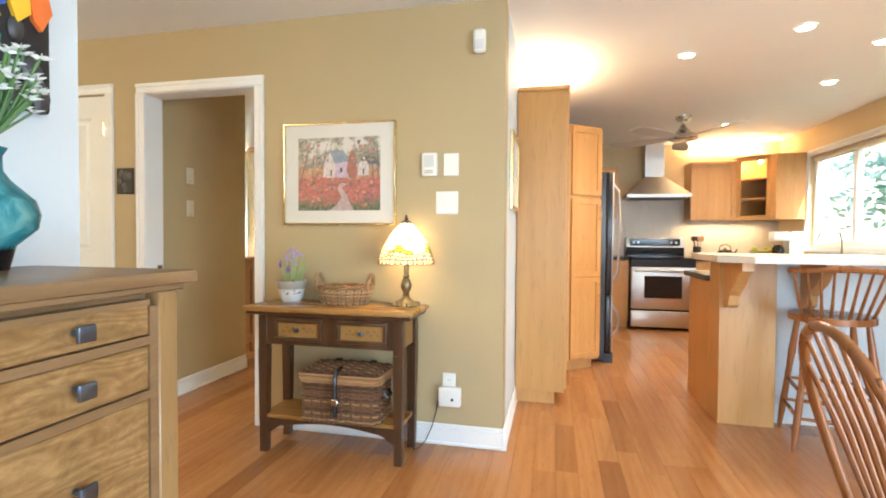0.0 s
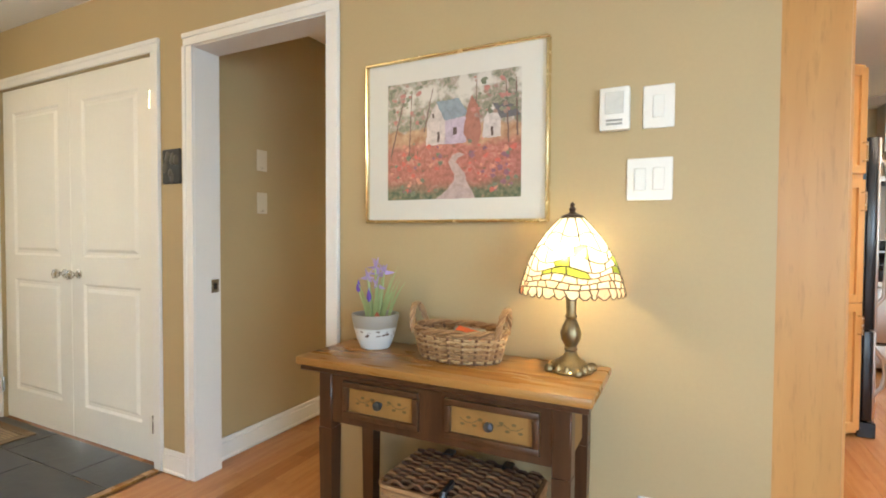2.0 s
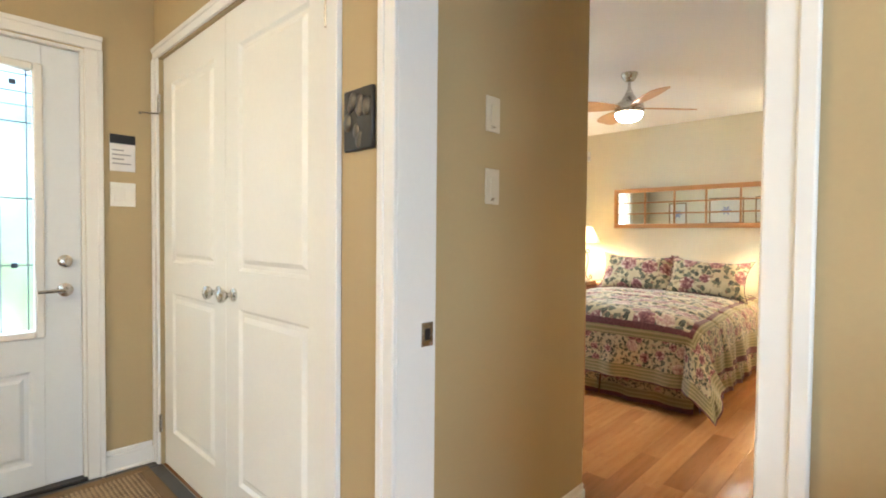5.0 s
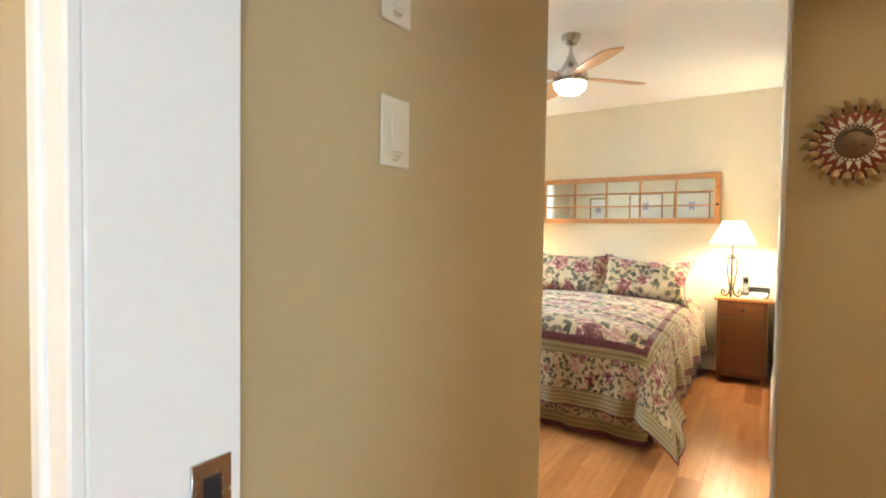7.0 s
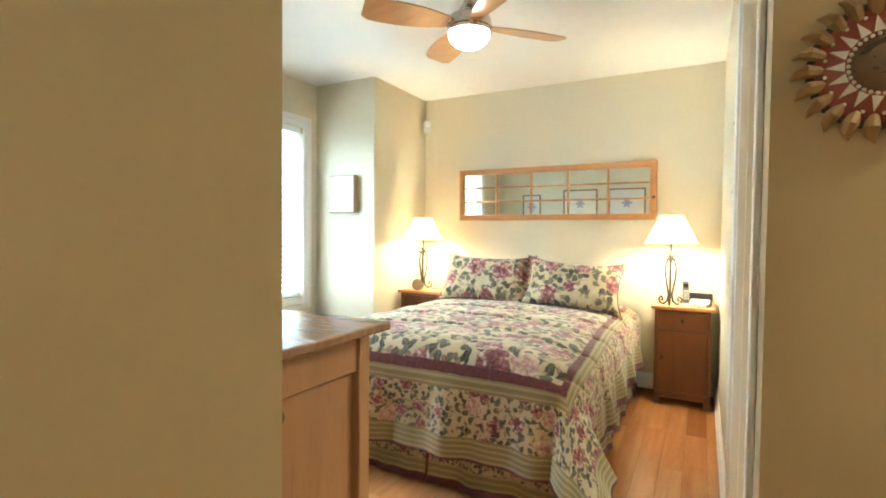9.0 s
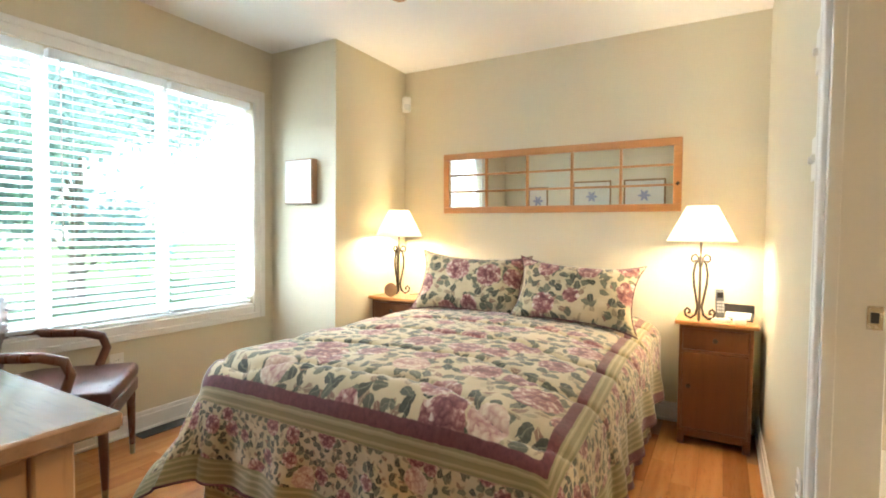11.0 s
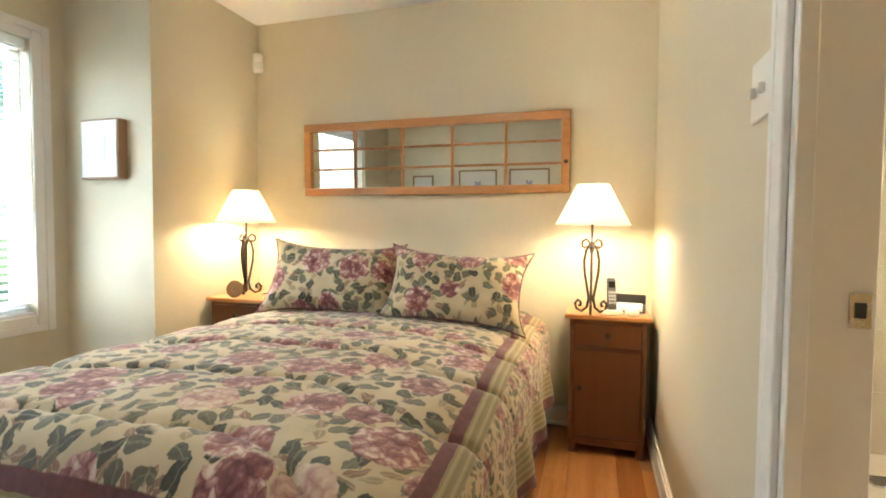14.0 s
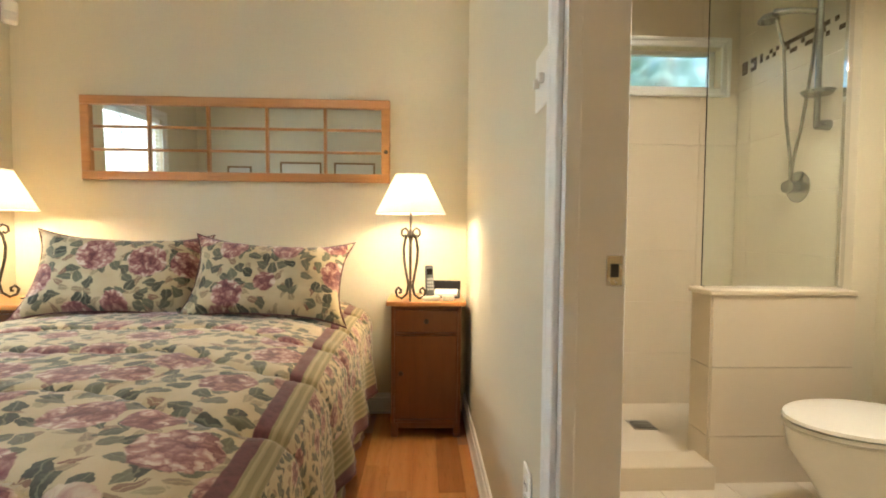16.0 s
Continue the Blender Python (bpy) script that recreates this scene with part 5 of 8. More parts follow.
# ---- kitchen ----
def shaker(bm, u0, u1, z0, z1, f, rail=0.055):
    """A frame-and-panel door face. f maps (u, out, z)."""
    def slab(a, b, c, d, o0, o1):
        lo = [bm.verts.new(f(u, o0, z)) for u, z in ((a, c), (b, c), (b, d), (a, d))]
        hi = [bm.verts.new(f(u, o1, z)) for u, z in ((a, c), (b, c), (b, d), (a, d))]
        bm.faces.new(hi)
        bm.faces.new(list(reversed(lo)))
        for k in range(4):
            bm.faces.new((lo[k], lo[(k + 1) % 4], hi[(k + 1) % 4], hi[k]))
    slab(u0, u0 + rail, z0, z1, 0, 0.02)
    slab(u1 - rail, u1, z0, z1, 0, 0.02)
    slab(u0 + rail, u1 - rail, z0, z0 + rail, 0, 0.0198)
    slab(u0 + rail, u1 - rail, z1 - rail, z1, 0, 0.0198)
    slab(u0 + rail, u1 - rail, z0 + rail, z1 - rail, 0, 0.008)
    return bm


def pull(f, u, z, ln=0.1):
    return sweep([f(u, 0.02, z - ln / 2), f(u, 0.045, z - ln / 2), f(u, 0.045, z + ln / 2), f(u, 0.02, z + ln / 2)], 0.005, 7)


def fy(y):
    return lambda u, o, z: Vector((u, y - o, z))


def fxm(x):
    return lambda u, o, z: Vector((x - o, u, z))


def fxp(x):
    return lambda u, o, z: Vector((x + o, u, z))


pa = thing("pantry_cabinet", "tall maple pantry end cabinet with cornice", "cabinet")
part("end_panel", box(-0.365, -0.03, 3.70, 3.72, 0.09, 2.17, 0.002), MAPLEL, pa, "plain maple end panel")
part("body", box(-0.365, -0.035, 3.7202, 4.50, 0.09, 2.17), MAPLE, pa)
part("toe_kick", box(-0.365, -0.095, 3.73, 4.5, 0.0, 0.09), MAPLE, pa)
part("cornice", box(-0.365, -0.015, 3.685, 4.5, 2.171, 2.20, 0.004), MAPLE, pa)
part("door", shaker(bmesh.new(), 3.73, 4.49, 0.11, 2.15, fxp(-0.035)), MAPLE, pa)
pb = thing("pantry_cabinet", "maple pantry with angled two-part door", "cabinet")
bm = prism(bmesh.new(), [(-0.365, 4.505), (0.02, 4.575), (0.285, 4.79), (0.285, 4.99), (-0.365, 4.99)], 0.09, 2.13)
part("body", bm, MAPLE, pb)
part("toe_kick", prism(bmesh.new(), [(-0.3, 4.6), (0.0, 4.64), (0.23, 4.83), (0.23, 4.98), (-0.3, 4.98)], 0, 0.09), MAPLE, pb)
dv = Vector((0.265, 0.215, 0)).normalized()
nv = Vector((dv.y, -dv.x, 0))
fd2 = lambda u, o, z: Vector((0.02, 4.575, 0)) + dv * u + nv * o + Vector((0, 0, z))
for z0, z1 in ((0.11, 0.82), (0.82, 1.50), (1.53, 2.11)):
    pd = part("door", shaker(bmesh.new(), 0.006, 0.335, z0 + 0.004, z1, fd2, 0.045), MAPLE, pb)
    part("door_pull", pull(fd2, 0.31, z1 - 0.12 if z0 < 1.5 else z0 + 0.12), NICKEL, pd)
fr = thing("refrigerator", "stainless refrigerator with black sides and curved handles", "refrigerator")
part("cabinet", box(-0.34, 0.36, 5.0, 5.88, 0.02, 1.77, 0.006), BLACK, fr, "black side")
for z0, z1 in ((0.64, 1.77), (0.10, 0.63)):
    dd = part("door", box(0.362, 0.410, 5.005, 5.875, z0, z1, 0.006, 2), BLACK, fr, "black door edge")
    part("steel_skin", box(0.4105, 0.425, 5.009, 5.871, z0 + 0.004, z1 - 0.004, 0.006, 2), STEEL, dd, "brushed steel door face")
    hz = (z0 + 0.12, z1 - 0.1)
    part("handle", sweep([(0.425, 5.09, hz[0]), (0.475, 5.09, hz[0] + 0.07), (0.49, 5.09, (hz[0] + hz[1]) / 2), (0.475, 5.09, hz[1] - 0.07), (0.425, 5.09, hz[1])], 0.012, 8), STEEL, dd)
part("grille", box(0.34, 0.43, 5.0, 5.88, 0.0, 0.09, 0.004), BLACK, fr)
# far left cabinets behind the refrigerator
cl = thing("wall_cabinet", "maple wall cabinet beside the range hood", "cabinet")
part("body", box(0.12, 0.70, 7.17, 7.498, 1.42, 2.12), MAPLE, cl)
part("door", shaker(bmesh.new(), 0.13, 0.69, 1.43, 2.11, fy(7.17)), MAPLE, cl)
cb = thing("base_cabinet", "maple base cabinet beside the range", "cabinet")
part("body", box(0.2, 0.825, 6.92, 7.498, 0.10, 0.88), MAPLE, cb)
part("toe_kick", box(0.2, 0.825, 6.98, 7.49, 0, 0.1), MAPLE, cb)
part("door", shaker(bmesh.new(), 0.5, 0.815, 0.12, 0.86, fy(6.92)), MAPLE, cb)
single("countertop", box(0.2, 0.83, 6.89, 7.498, 0.881, 0.918, 0.004), DARK_TOP, "dark stone countertop beside the range", "countertop")
# range
st = thing("range_stove", "stainless electric range with black glass door", "stove")
part("body", box(0.84, 1.60, 6.87, 7.49, 0.03, 0.90), BLACK, st)
ov = part("oven_door", box(0.845, 1.595, 6.82, 6.869, 0.27, 0.80, 0.008, 2), STEEL, st, "brushed steel oven door")
part("window", box(1.0, 1.44, 6.816, 6.8195, 0.41, 0.69, 0.002), BLACKG, ov, "black glass oven window")
part("handle", sweep([(0.89, 6.82, 0.755), (0.89, 6.785, 0.755), (1.55, 6.785, 0.755), (1.55, 6.82, 0.755)], 0.010, 8), STEEL, ov)
part("warming_drawer", box(0.845, 1.595, 6.825, 6.869, 0.045, 0.245, 0.008, 2), STEEL, st, "brushed steel drawer")
part("cooktop", box(0.835, 1.605, 6.81, 7.42, 0.90, 0.922, 0.004), BLACKG, st, "black glass cooktop")
part("control_band", box(0.845, 1.595, 6.83, 6.869, 0.805, 0.895), BLACK, st)
bg = part("backguard", box(0.85, 1.59, 7.40, 7.46, 0.922, 1.17, 0.012, 2), STEEL, st, "steel control panel")
part("control_glass", box(0.90, 1.54, 7.394, 7.3995, 1.06, 1.155, 0.006), BLACKG, bg)
part("splash_glass", box(0.85, 1.59, 7.392, 7.3985, 0.925, 1.04), BLACKG, bg)
for kx in (0.95, 1.01, 1.43, 1.49):
    part("dial", rod((kx, 7.394, 1.105), (kx, 7.375, 1.105), 0.016, 0.013), STEEL, bg)
# hood
hd = thing("range_hood", "stainless chimney range hood", "range hood")
bm = bmesh.new()
lo = [bm.verts.new(p) for p in ((0.80, 7.0, 1.69), (1.58, 7.0, 1.69), (1.58, 7.498, 1.69), (0.80, 7.498, 1.69))]
md = [bm.verts.new((v.co.x, v.co.y, 1.73)) for v in lo]
hi = [bm.verts.new(p) for p in ((1.06, 7.26, 1.98), (1.30, 7.26, 1.98), (1.30, 7.498, 1.98), (1.06, 7.498, 1.98))]
for p, q in ((lo, md), (md, hi)):
    for k in range(4):
        bm.faces.new((p[k], p[(k + 1) % 4], q[(k + 1) % 4], q[k]))
bm.faces.new(lo)
bm.faces.new(hi)
part("canopy", bm, STEEL, hd, "", False)
part("chimney", box(1.06, 1.30, 7.262, 7.498, 1.981, 2.438, 0.003), STEEL, hd)
part("filter", box(0.86, 1.52, 7.05, 7.45, 1.682, 1.6895), PLASTD, hd)
# tile backsplash
bm = bmesh.new()
for i in range(26):
    for j in range(8):
        bx(bm, 0.15 + 0.1 * i, 0.248 + 0.1 * i, 7.492, 7.4995, 0.92 + 0.1 * j, 1.018 + 0.1 * j)
bs = struct("backsplash_trim", bm, paint("beige_tile", (0.58, 0.49, 0.38), 0.3, 0.06, 0.03), "small beige square wall tiles", "backsplash")
# right upper cabinets
u1 = thing("wall_cabinet", "maple wall cabinet with flat panel door", "cabinet")
part("body", box(1.60, 2.14, 7.18, 7.498, 1.40, 2.15), MAPLE, u1)
part("door", shaker(bmesh.new(), 1.605, 2.135, 1.405, 2.145, fy(7.18)), MAPLE, u1)
u2 = thing("corner_cabinet", "maple corner cabinet with lit glass door", "cabinet")
part("body_back", prism(bmesh.new(), [(2.145, 7.48), (2.745, 7.48), (2.745, 6.91), (2.73, 6.91), (2.73, 7.465), (2.145, 7.465)], 1.40, 2.19), MAPLE, u2)
for z in (1.40, 1.65, 1.90, 2.17):
    part("shelf", prism(bmesh.new(), [(2.15, 7.46), (2.15, 7.19), (2.45, 6.92), (2.725, 6.92), (2.725, 7.46)], z, z + 0.018), MAPLE, u2)
dv2 = Vector((0.30, -0.27, 0)).normalized()
nv2 = Vector((dv2.y, -dv2.x, 0))
fc = lambda u, o, z: Vector((2.15, 7.185, 0)) + dv2 * u + nv2 * o + Vector((0, 0, z))
bm = bmesh.new()
for a, b, c, d in ((0.0, 0.055, 1.40, 2.19), (0.345, 0.40, 1.40, 2.19), (0.055, 0.345, 1.40, 1.455), (0.055, 0.345, 2.135, 2.19)):
    vsx = [bm.verts.new(fc(u, o, z)) for o in (0.0, 0.02) for u, z in ((a, c), (b, c), (b, d), (a, d))]
    for q in ((0, 1, 2, 3), (4, 5, 6, 7), (0, 1, 5, 4), (1, 2, 6, 5), (2, 3, 7, 6), (3, 0, 4, 7)):
        bm.faces.new([vsx[k] for k in q])
dg = part("door", bm, MAPLE, u2, "maple glass door frame")
bm = bmesh.new()
bm.faces.new([bm.verts.new(fc(u, 0.008, z)) for u, z in ((0.055, 1.455), (0.345, 1.455), (0.345, 2.135), (0.055, 2.135))])
pn = part("pane", bm, GLASS, dg, "clear glass pane")
pn.visible_shadow = False
bulb("cabinet_bulb", (2.45, 7.2, 2.13), 3.5, WARM, 0.02)
u3 = thing("wall_cabinet", "maple wall cabinet end beside kitchen window", "cabinet")
part("body", box(2.42, 2.748, 6.74, 6.905, 1.40, 2.17, 0.002), MAPLE, u3)
# right and back base runs
c2 = thing("base_cabinet", "maple base cabinets along the back wall", "cabinet")
part("body", box(1.61, 2.74, 6.92, 7.49, 0.10, 0.88), MAPLE, c2)
part("toe_kick", box(1.61, 2.74, 6.99, 7.49, 0, 0.1), MAPLE, c2)
for a, b in ((1.615, 1.90), (1.905, 2.19)):
    part("door", shaker(bmesh.new(), a, b, 0.12, 0.86, fy(6.92), 0.045), MAPLE, c2)
c3 = thing("base_cabinet", "maple sink base cabinet under the window", "cabinet")
part("body", box(2.16, 2.74, 4.40, 6.91, 0.10, 0.88), MAPLE, c3)
part("toe_kick", box(2.22, 2.74, 4.40, 6.91, 0.0, 0.1), MAPLE, c3)
for k in range(4):
    part("door", shaker(bmesh.new(), 4.42 + 0.6 * k, 5.0 + 0.6 * k, 0.12, 0.86, fxm(2.16), 0.05), MAPLE, c3)
single("countertop", prism(bmesh.new(), [(1.605, 7.498), (1.605, 6.885), (2.13, 6.885), (2.13, 4.38), (2.748, 4.38), (2.748, 7.498)], 0.881, 0.918), DARK_TOP, "dark stone countertop turning the corner", "countertop")
fa = thing("kitchen_faucet", "chrome gooseneck faucet at sink", "faucet")
part("spout", sweep([(2.62, 5.75, 0.918), (2.62, 5.75, 1.16), (2.60, 5.75, 1.23), (2.54, 5.75, 1.265), (2.46, 5.75, 1.25), (2.42, 5.75, 1.20), (2.41, 5.75, 1.15)], 0.012, 10), CHROME, fa)
part("base", rod((2.62, 5.75, 0.9182), (2.62, 5.75, 0.95), 0.026, 0.02), CHROME, fa)
part("lever", sweep([(2.62, 5.72, 0.96), (2.62, 5.67, 0.99)], 0.007, 7), CHROME, fa)
# things on the counter
uc = thing("utensil_crock", "dark crock full of cooking utensils", "utensil crock")
part("crock", turned([(0.045, 0), (0.05, 0.01), (0.05, 0.14), (0.044, 0.14), (0.044, 0.03), (0, 0.03)], 20), paint("dark_stoneware", (0.035, 0.03, 0.03), 0.3), uc)
for k, c in enumerate(((0.35, 0.14, 0.05), (0.03, 0.03, 0.03), (0.35, 0.06, 0.04), (0.03, 0.03, 0.03), (0.40, 0.22, 0.10))):
    a = k * 1.26
    bm = rod((0.015 * math.cos(a), 0.015 * math.sin(a), 0.03), (0.05 * math.cos(a), 0.04 * math.sin(a), 0.22), 0.005)
    ball(bm, (0.056 * math.cos(a), 0.045 * math.sin(a), 0.245), 0.03, 10, 7, (1, 0.35, 1.2))
    part("utensil", bm, paint("utensil", c, 0.45), uc)
uc.location = (1.72, 7.28, 0.918)
tp = thing("teapot", "dark metal teapot with curved spout", "teapot")
part("pot", turned([(0.05, 0), (0.08, 0.02), (0.095, 0.055), (0.08, 0.09), (0.04, 0.105), (0.012, 0.11), (0.014, 0.125), (0, 0.13)], 24), paint("cast_iron", (0.045, 0.04, 0.038), 0.25, 0.1, 0.05, 0.5), tp)
part("spout", sweep([(0.08, 0, 0.05), (0.12, 0, 0.07), (0.14, 0, 0.11)], [0.018, 0.013, 0.009], 8), IRON, tp)
part("handle", sweep([(-0.07, 0, 0.09), (-0.06, 0, 0.15), (0.0, 0, 0.175), (0.06, 0, 0.15), (0.07, 0, 0.09)], 0.006, 7), IRON, tp)
tp.location = (2.03, 7.2, 0.918)
fb = thing("fruit_bowl", "glass bowl of yellow fruit", "fruit bowl")
part("bowl", turned([(0.05, 0), (0.09, 0.015), (0.14, 0.06), (0.136, 0.06), (0.085, 0.022), (0, 0.012)], 26), paint("pale_glassware", (0.55, 0.55, 0.42), 0.1), fb)
for k in range(5):
    part("banana" if k < 3 else "apple", sweep([(-0.07 + 0.02 * k, -0.03 + 0.03 * k, 0.06), (0, -0.03 + 0.03 * k, 0.045), (0.08, -0.02 + 0.03 * k, 0.075)], [0.008, 0.02, 0.008], 8) if k < 3 else ball(bmesh.new(), (0.05 - 0.12 * (k - 3), 0.04, 0.06), 0.035), paint("fruit", (0.60, 0.45, 0.05) if k < 3 else (0.35, 0.42, 0.06), 0.4), fb)
fb.matrix_world = Matrix.Translation((2.42, 7.05, 0.918)) @ Matrix.Diagonal((1.15, 1.15, 1.6, 1.0))
cm = thing("coffee_maker", "white coffee maker with black jug", "coffee maker")
part("body", box(0.02, 0.16, -0.09, 0.09, 0, 0.33, 0.012, 2), PLAST, cm)
part("head", box(-0.14, 0.0195, -0.085, 0.085, 0.22, 0.33, 0.012, 2), PLAST, cm)
part("jug", turned([(0.05, 0.02), (0.065, 0.05), (0.06, 0.14), (0.04, 0.17), (0.03, 0.18), (0, 0.18)], 20, (-0.065, 0, 0)), BLACKG, cm, "black glass jug")
part("plinth", box(-0.14, 0.16, -0.09, 0.09, 0, 0.018, 0.004), PLASTD, cm)
cm.location = (2.52, 6.74, 0.918)
# peninsula with raised bar
pe = thing("breakfast_bar", "maple breakfast bar with raised pale top and corbels", "breakfast bar")
part("end_post", box(0.905, 1.225, 3.60, 3.80, 0.0, 1.028, 0.003), MAPLEL, pe, "pale maple end panel")
part("bar_wall", box(1.2255, 2.748, 3.70, 3.80, 0.0, 1.028), PALE, pe, "pale painted bar wall")
part("lower_cabinet", box(0.905, 2.748, 3.8005, 4.30, 0.0, 0.88), MAPLE, pe)
part("lower_top", box(0.87, 2.748, 3.8005, 4.34, 0.881, 0.918, 0.004), DARK_TOP, pe, "dark stone lower top")
bm = prism(bmesh.new(), [(0.78, 3.62), (0.80, 3.30), (0.95, 3.17), (2.748, 3.17), (2.748, 3.85), (0.80, 3.85)], 1.029, 1.067)
part("bar_top", bm, STONE_TOP, pe, "pale stone bar top")
for cx in (0.96, 1.42, 2.1):
    cor = [(0, 0), (0.30, 0), (0.30, -0.05), (0.24, -0.075), (0.20, -0.13), (0.14, -0.17), (0.09, -0.21), (0.08, -0.27), (0.04, -0.29), (0, -0.29)]
    y = 3.60 if cx < 1.2 else 3.70
    part("corbel", prism(bmesh.new(), cor, -0.03, 0.03, Matrix(((0, 0, 1, cx), (-1, 0, 0, y), (0, 1, 0, 1.028), (0, 0, 0, 1)))), MAPLE, pe)


# ceiling fans
def ceiling_fan(label, centre, rod_len, blade_len, w, angles, blade_mat, metal, lamp):
    f = thing("ceiling_fan", label, "ceiling fan")
    x, y = centre
    part("canopy", turned([(0.0, 0.0), (0.062, 0.0), (0.060, -0.02), (0.035, -0.055), (0.016, -0.06), (0.0, -0.06)], 24), metal, f)
    part("down_rod", rod((0, 0, -0.06), (0, 0, -rod_len), 0.012), metal, f)
    z = -rod_len
    part("motor", turned([(0.0, z + 0.03), (0.02, z + 0.03), (0.03, z), (0.06, z - 0.05), (0.10, z - 0.075), (0.108, z - 0.10), (0.108, z - 0.125), (0.10, z - 0.13), (0.0, z - 0.13)], 32), metal, f)
    if lamp:
        part("light_ring", turned([(0.0, z - 0.131), (0.105, z - 0.131), (0.106, z - 0.150), (0.0, z - 0.150)], 32), metal, f)
        part("light_bowl", turned([(0.098, z - 0.151), (0.092, z - 0.175), (0.066, z - 0.20), (0.03, z - 0.21), (0.0, z - 0.212)], 28), glow("lit_bowl", (1.0, 0.92, 0.78), 17), f, "lit white glass bowl")
    for a in angles:
        bm = bmesh.new()
        n_, prev = 14, None
        for k in range(n_ + 1):
            t = k / n_
            r = 0.09 + (blade_len - 0.09) * t
            ww = w * (0.42 + 1.75 * t - 1.35 * t * t) if t < 0.95 else w * 0.86 * (1 - ((t - 0.95) / 0.05) ** 2 * 0.3)
            row = [bm.verts.new((r, s * ww, z - 0.105 + s * ww * 0.22 + h)) for h in (0.003, -0.003) for s in (-1, 0, 1)]
            if prev:
                for q in (0, 1):
                    bm.faces.new((prev[q], prev[q + 1], row[q + 1], row[q]))
                    bm.faces.new((prev[q + 3], prev[q + 4], row[q + 4], row[q + 3]))
                bm.faces.new((prev[0], row[0], row[3], prev[3]))
                bm.faces.new((prev[2], row[2], row[5], prev[5]))
            else:
                bm.faces.new((row[0], row[1], row[4], row[3]))
                bm.faces.new((row[1], row[2], row[5], row[4]))
            prev = row
        bm.faces.new((prev[0], prev[1], prev[4], prev[3]))
        bm.faces.new((prev[1], prev[2], prev[5], prev[4]))
        bmesh.ops.rotate(bm, verts=bm.verts, cent=(0, 0, 0), matrix=Matrix.Rotation(radians(a), 3, "Z"))
        part("blade", bm, blade_mat, f)
    f.location = (x, y, H)
    return f


ceiling_fan("brushed nickel kitchen ceiling fan with grey blades", (1.19, 5.83), 0.12, 0.60, 0.066, (8, 80, 152, 224, 296), paint("grey_blade", (0.50, 0.48, 0.45), 0.4), NICKEL, False).scale = (1.3, 1.3, 1.0)
# recessed lights
# includes the made-up fifth kitchen light
for px, py in POTS + [(-1.45, 6.3)]:
    rl = thing("recessed_light", "lit round recessed ceiling light", "recessed light", None, "recessed ceiling lights")
    part("trim_ring", turned([(0.060, H - 0.0005), (0.062, H - 0.008), (0.048, H - 0.010), (0.045, H - 0.0005)], 28, (px, py, 0), None, False), TRIM, rl)
    part("lamp_face", turned([(0.0, H - 0.004), (0.046, H - 0.004), (0.046, H - 0.001), (0.0, H - 0.001)], 24, (px, py, 0)), glow("lit_lamp_face", (1.0, 0.9, 0.72), 14), rl)
# kitchen window
window_frame("window_casing_kitchen", "y", 2.75, -1, 4.3, 6.70, 1.09, 2.11, 0.07, "white kitchen window casing")
kw = thing("kitchen_window", "white framed three-light kitchen window", "window")
kw["kind"] = "structure"
bm = bmesh.new()
for y0, y1, z0, z1 in ((4.30, 4.36, 1.09, 2.11), (6.64, 6.70, 1.09, 2.11), (4.36, 6.64, 1.09, 1.15), (4.36, 6.64, 2.05, 2.11), (5.07, 5.13, 1.15, 2.05), (5.87, 5.93, 1.15, 2.05)):
    bx(bm, 2.79, 2.85, y0, y1, z0, z1, 0.004)
part("frame", bm, TRIM, kw)
for y0, y1 in ((4.36, 5.07), (5.13, 5.87), (5.93, 6.64)):
    g = part("pane", box(2.818, 2.822, y0, y1, 1.15, 2.05), GLASS, kw)
    g.visible_shadow = False
part("roller_blind", rod((2.80, 4.32, 2.075), (2.80, 6.68, 2.075), 0.03), CREAM, kw, "rolled cream blind")


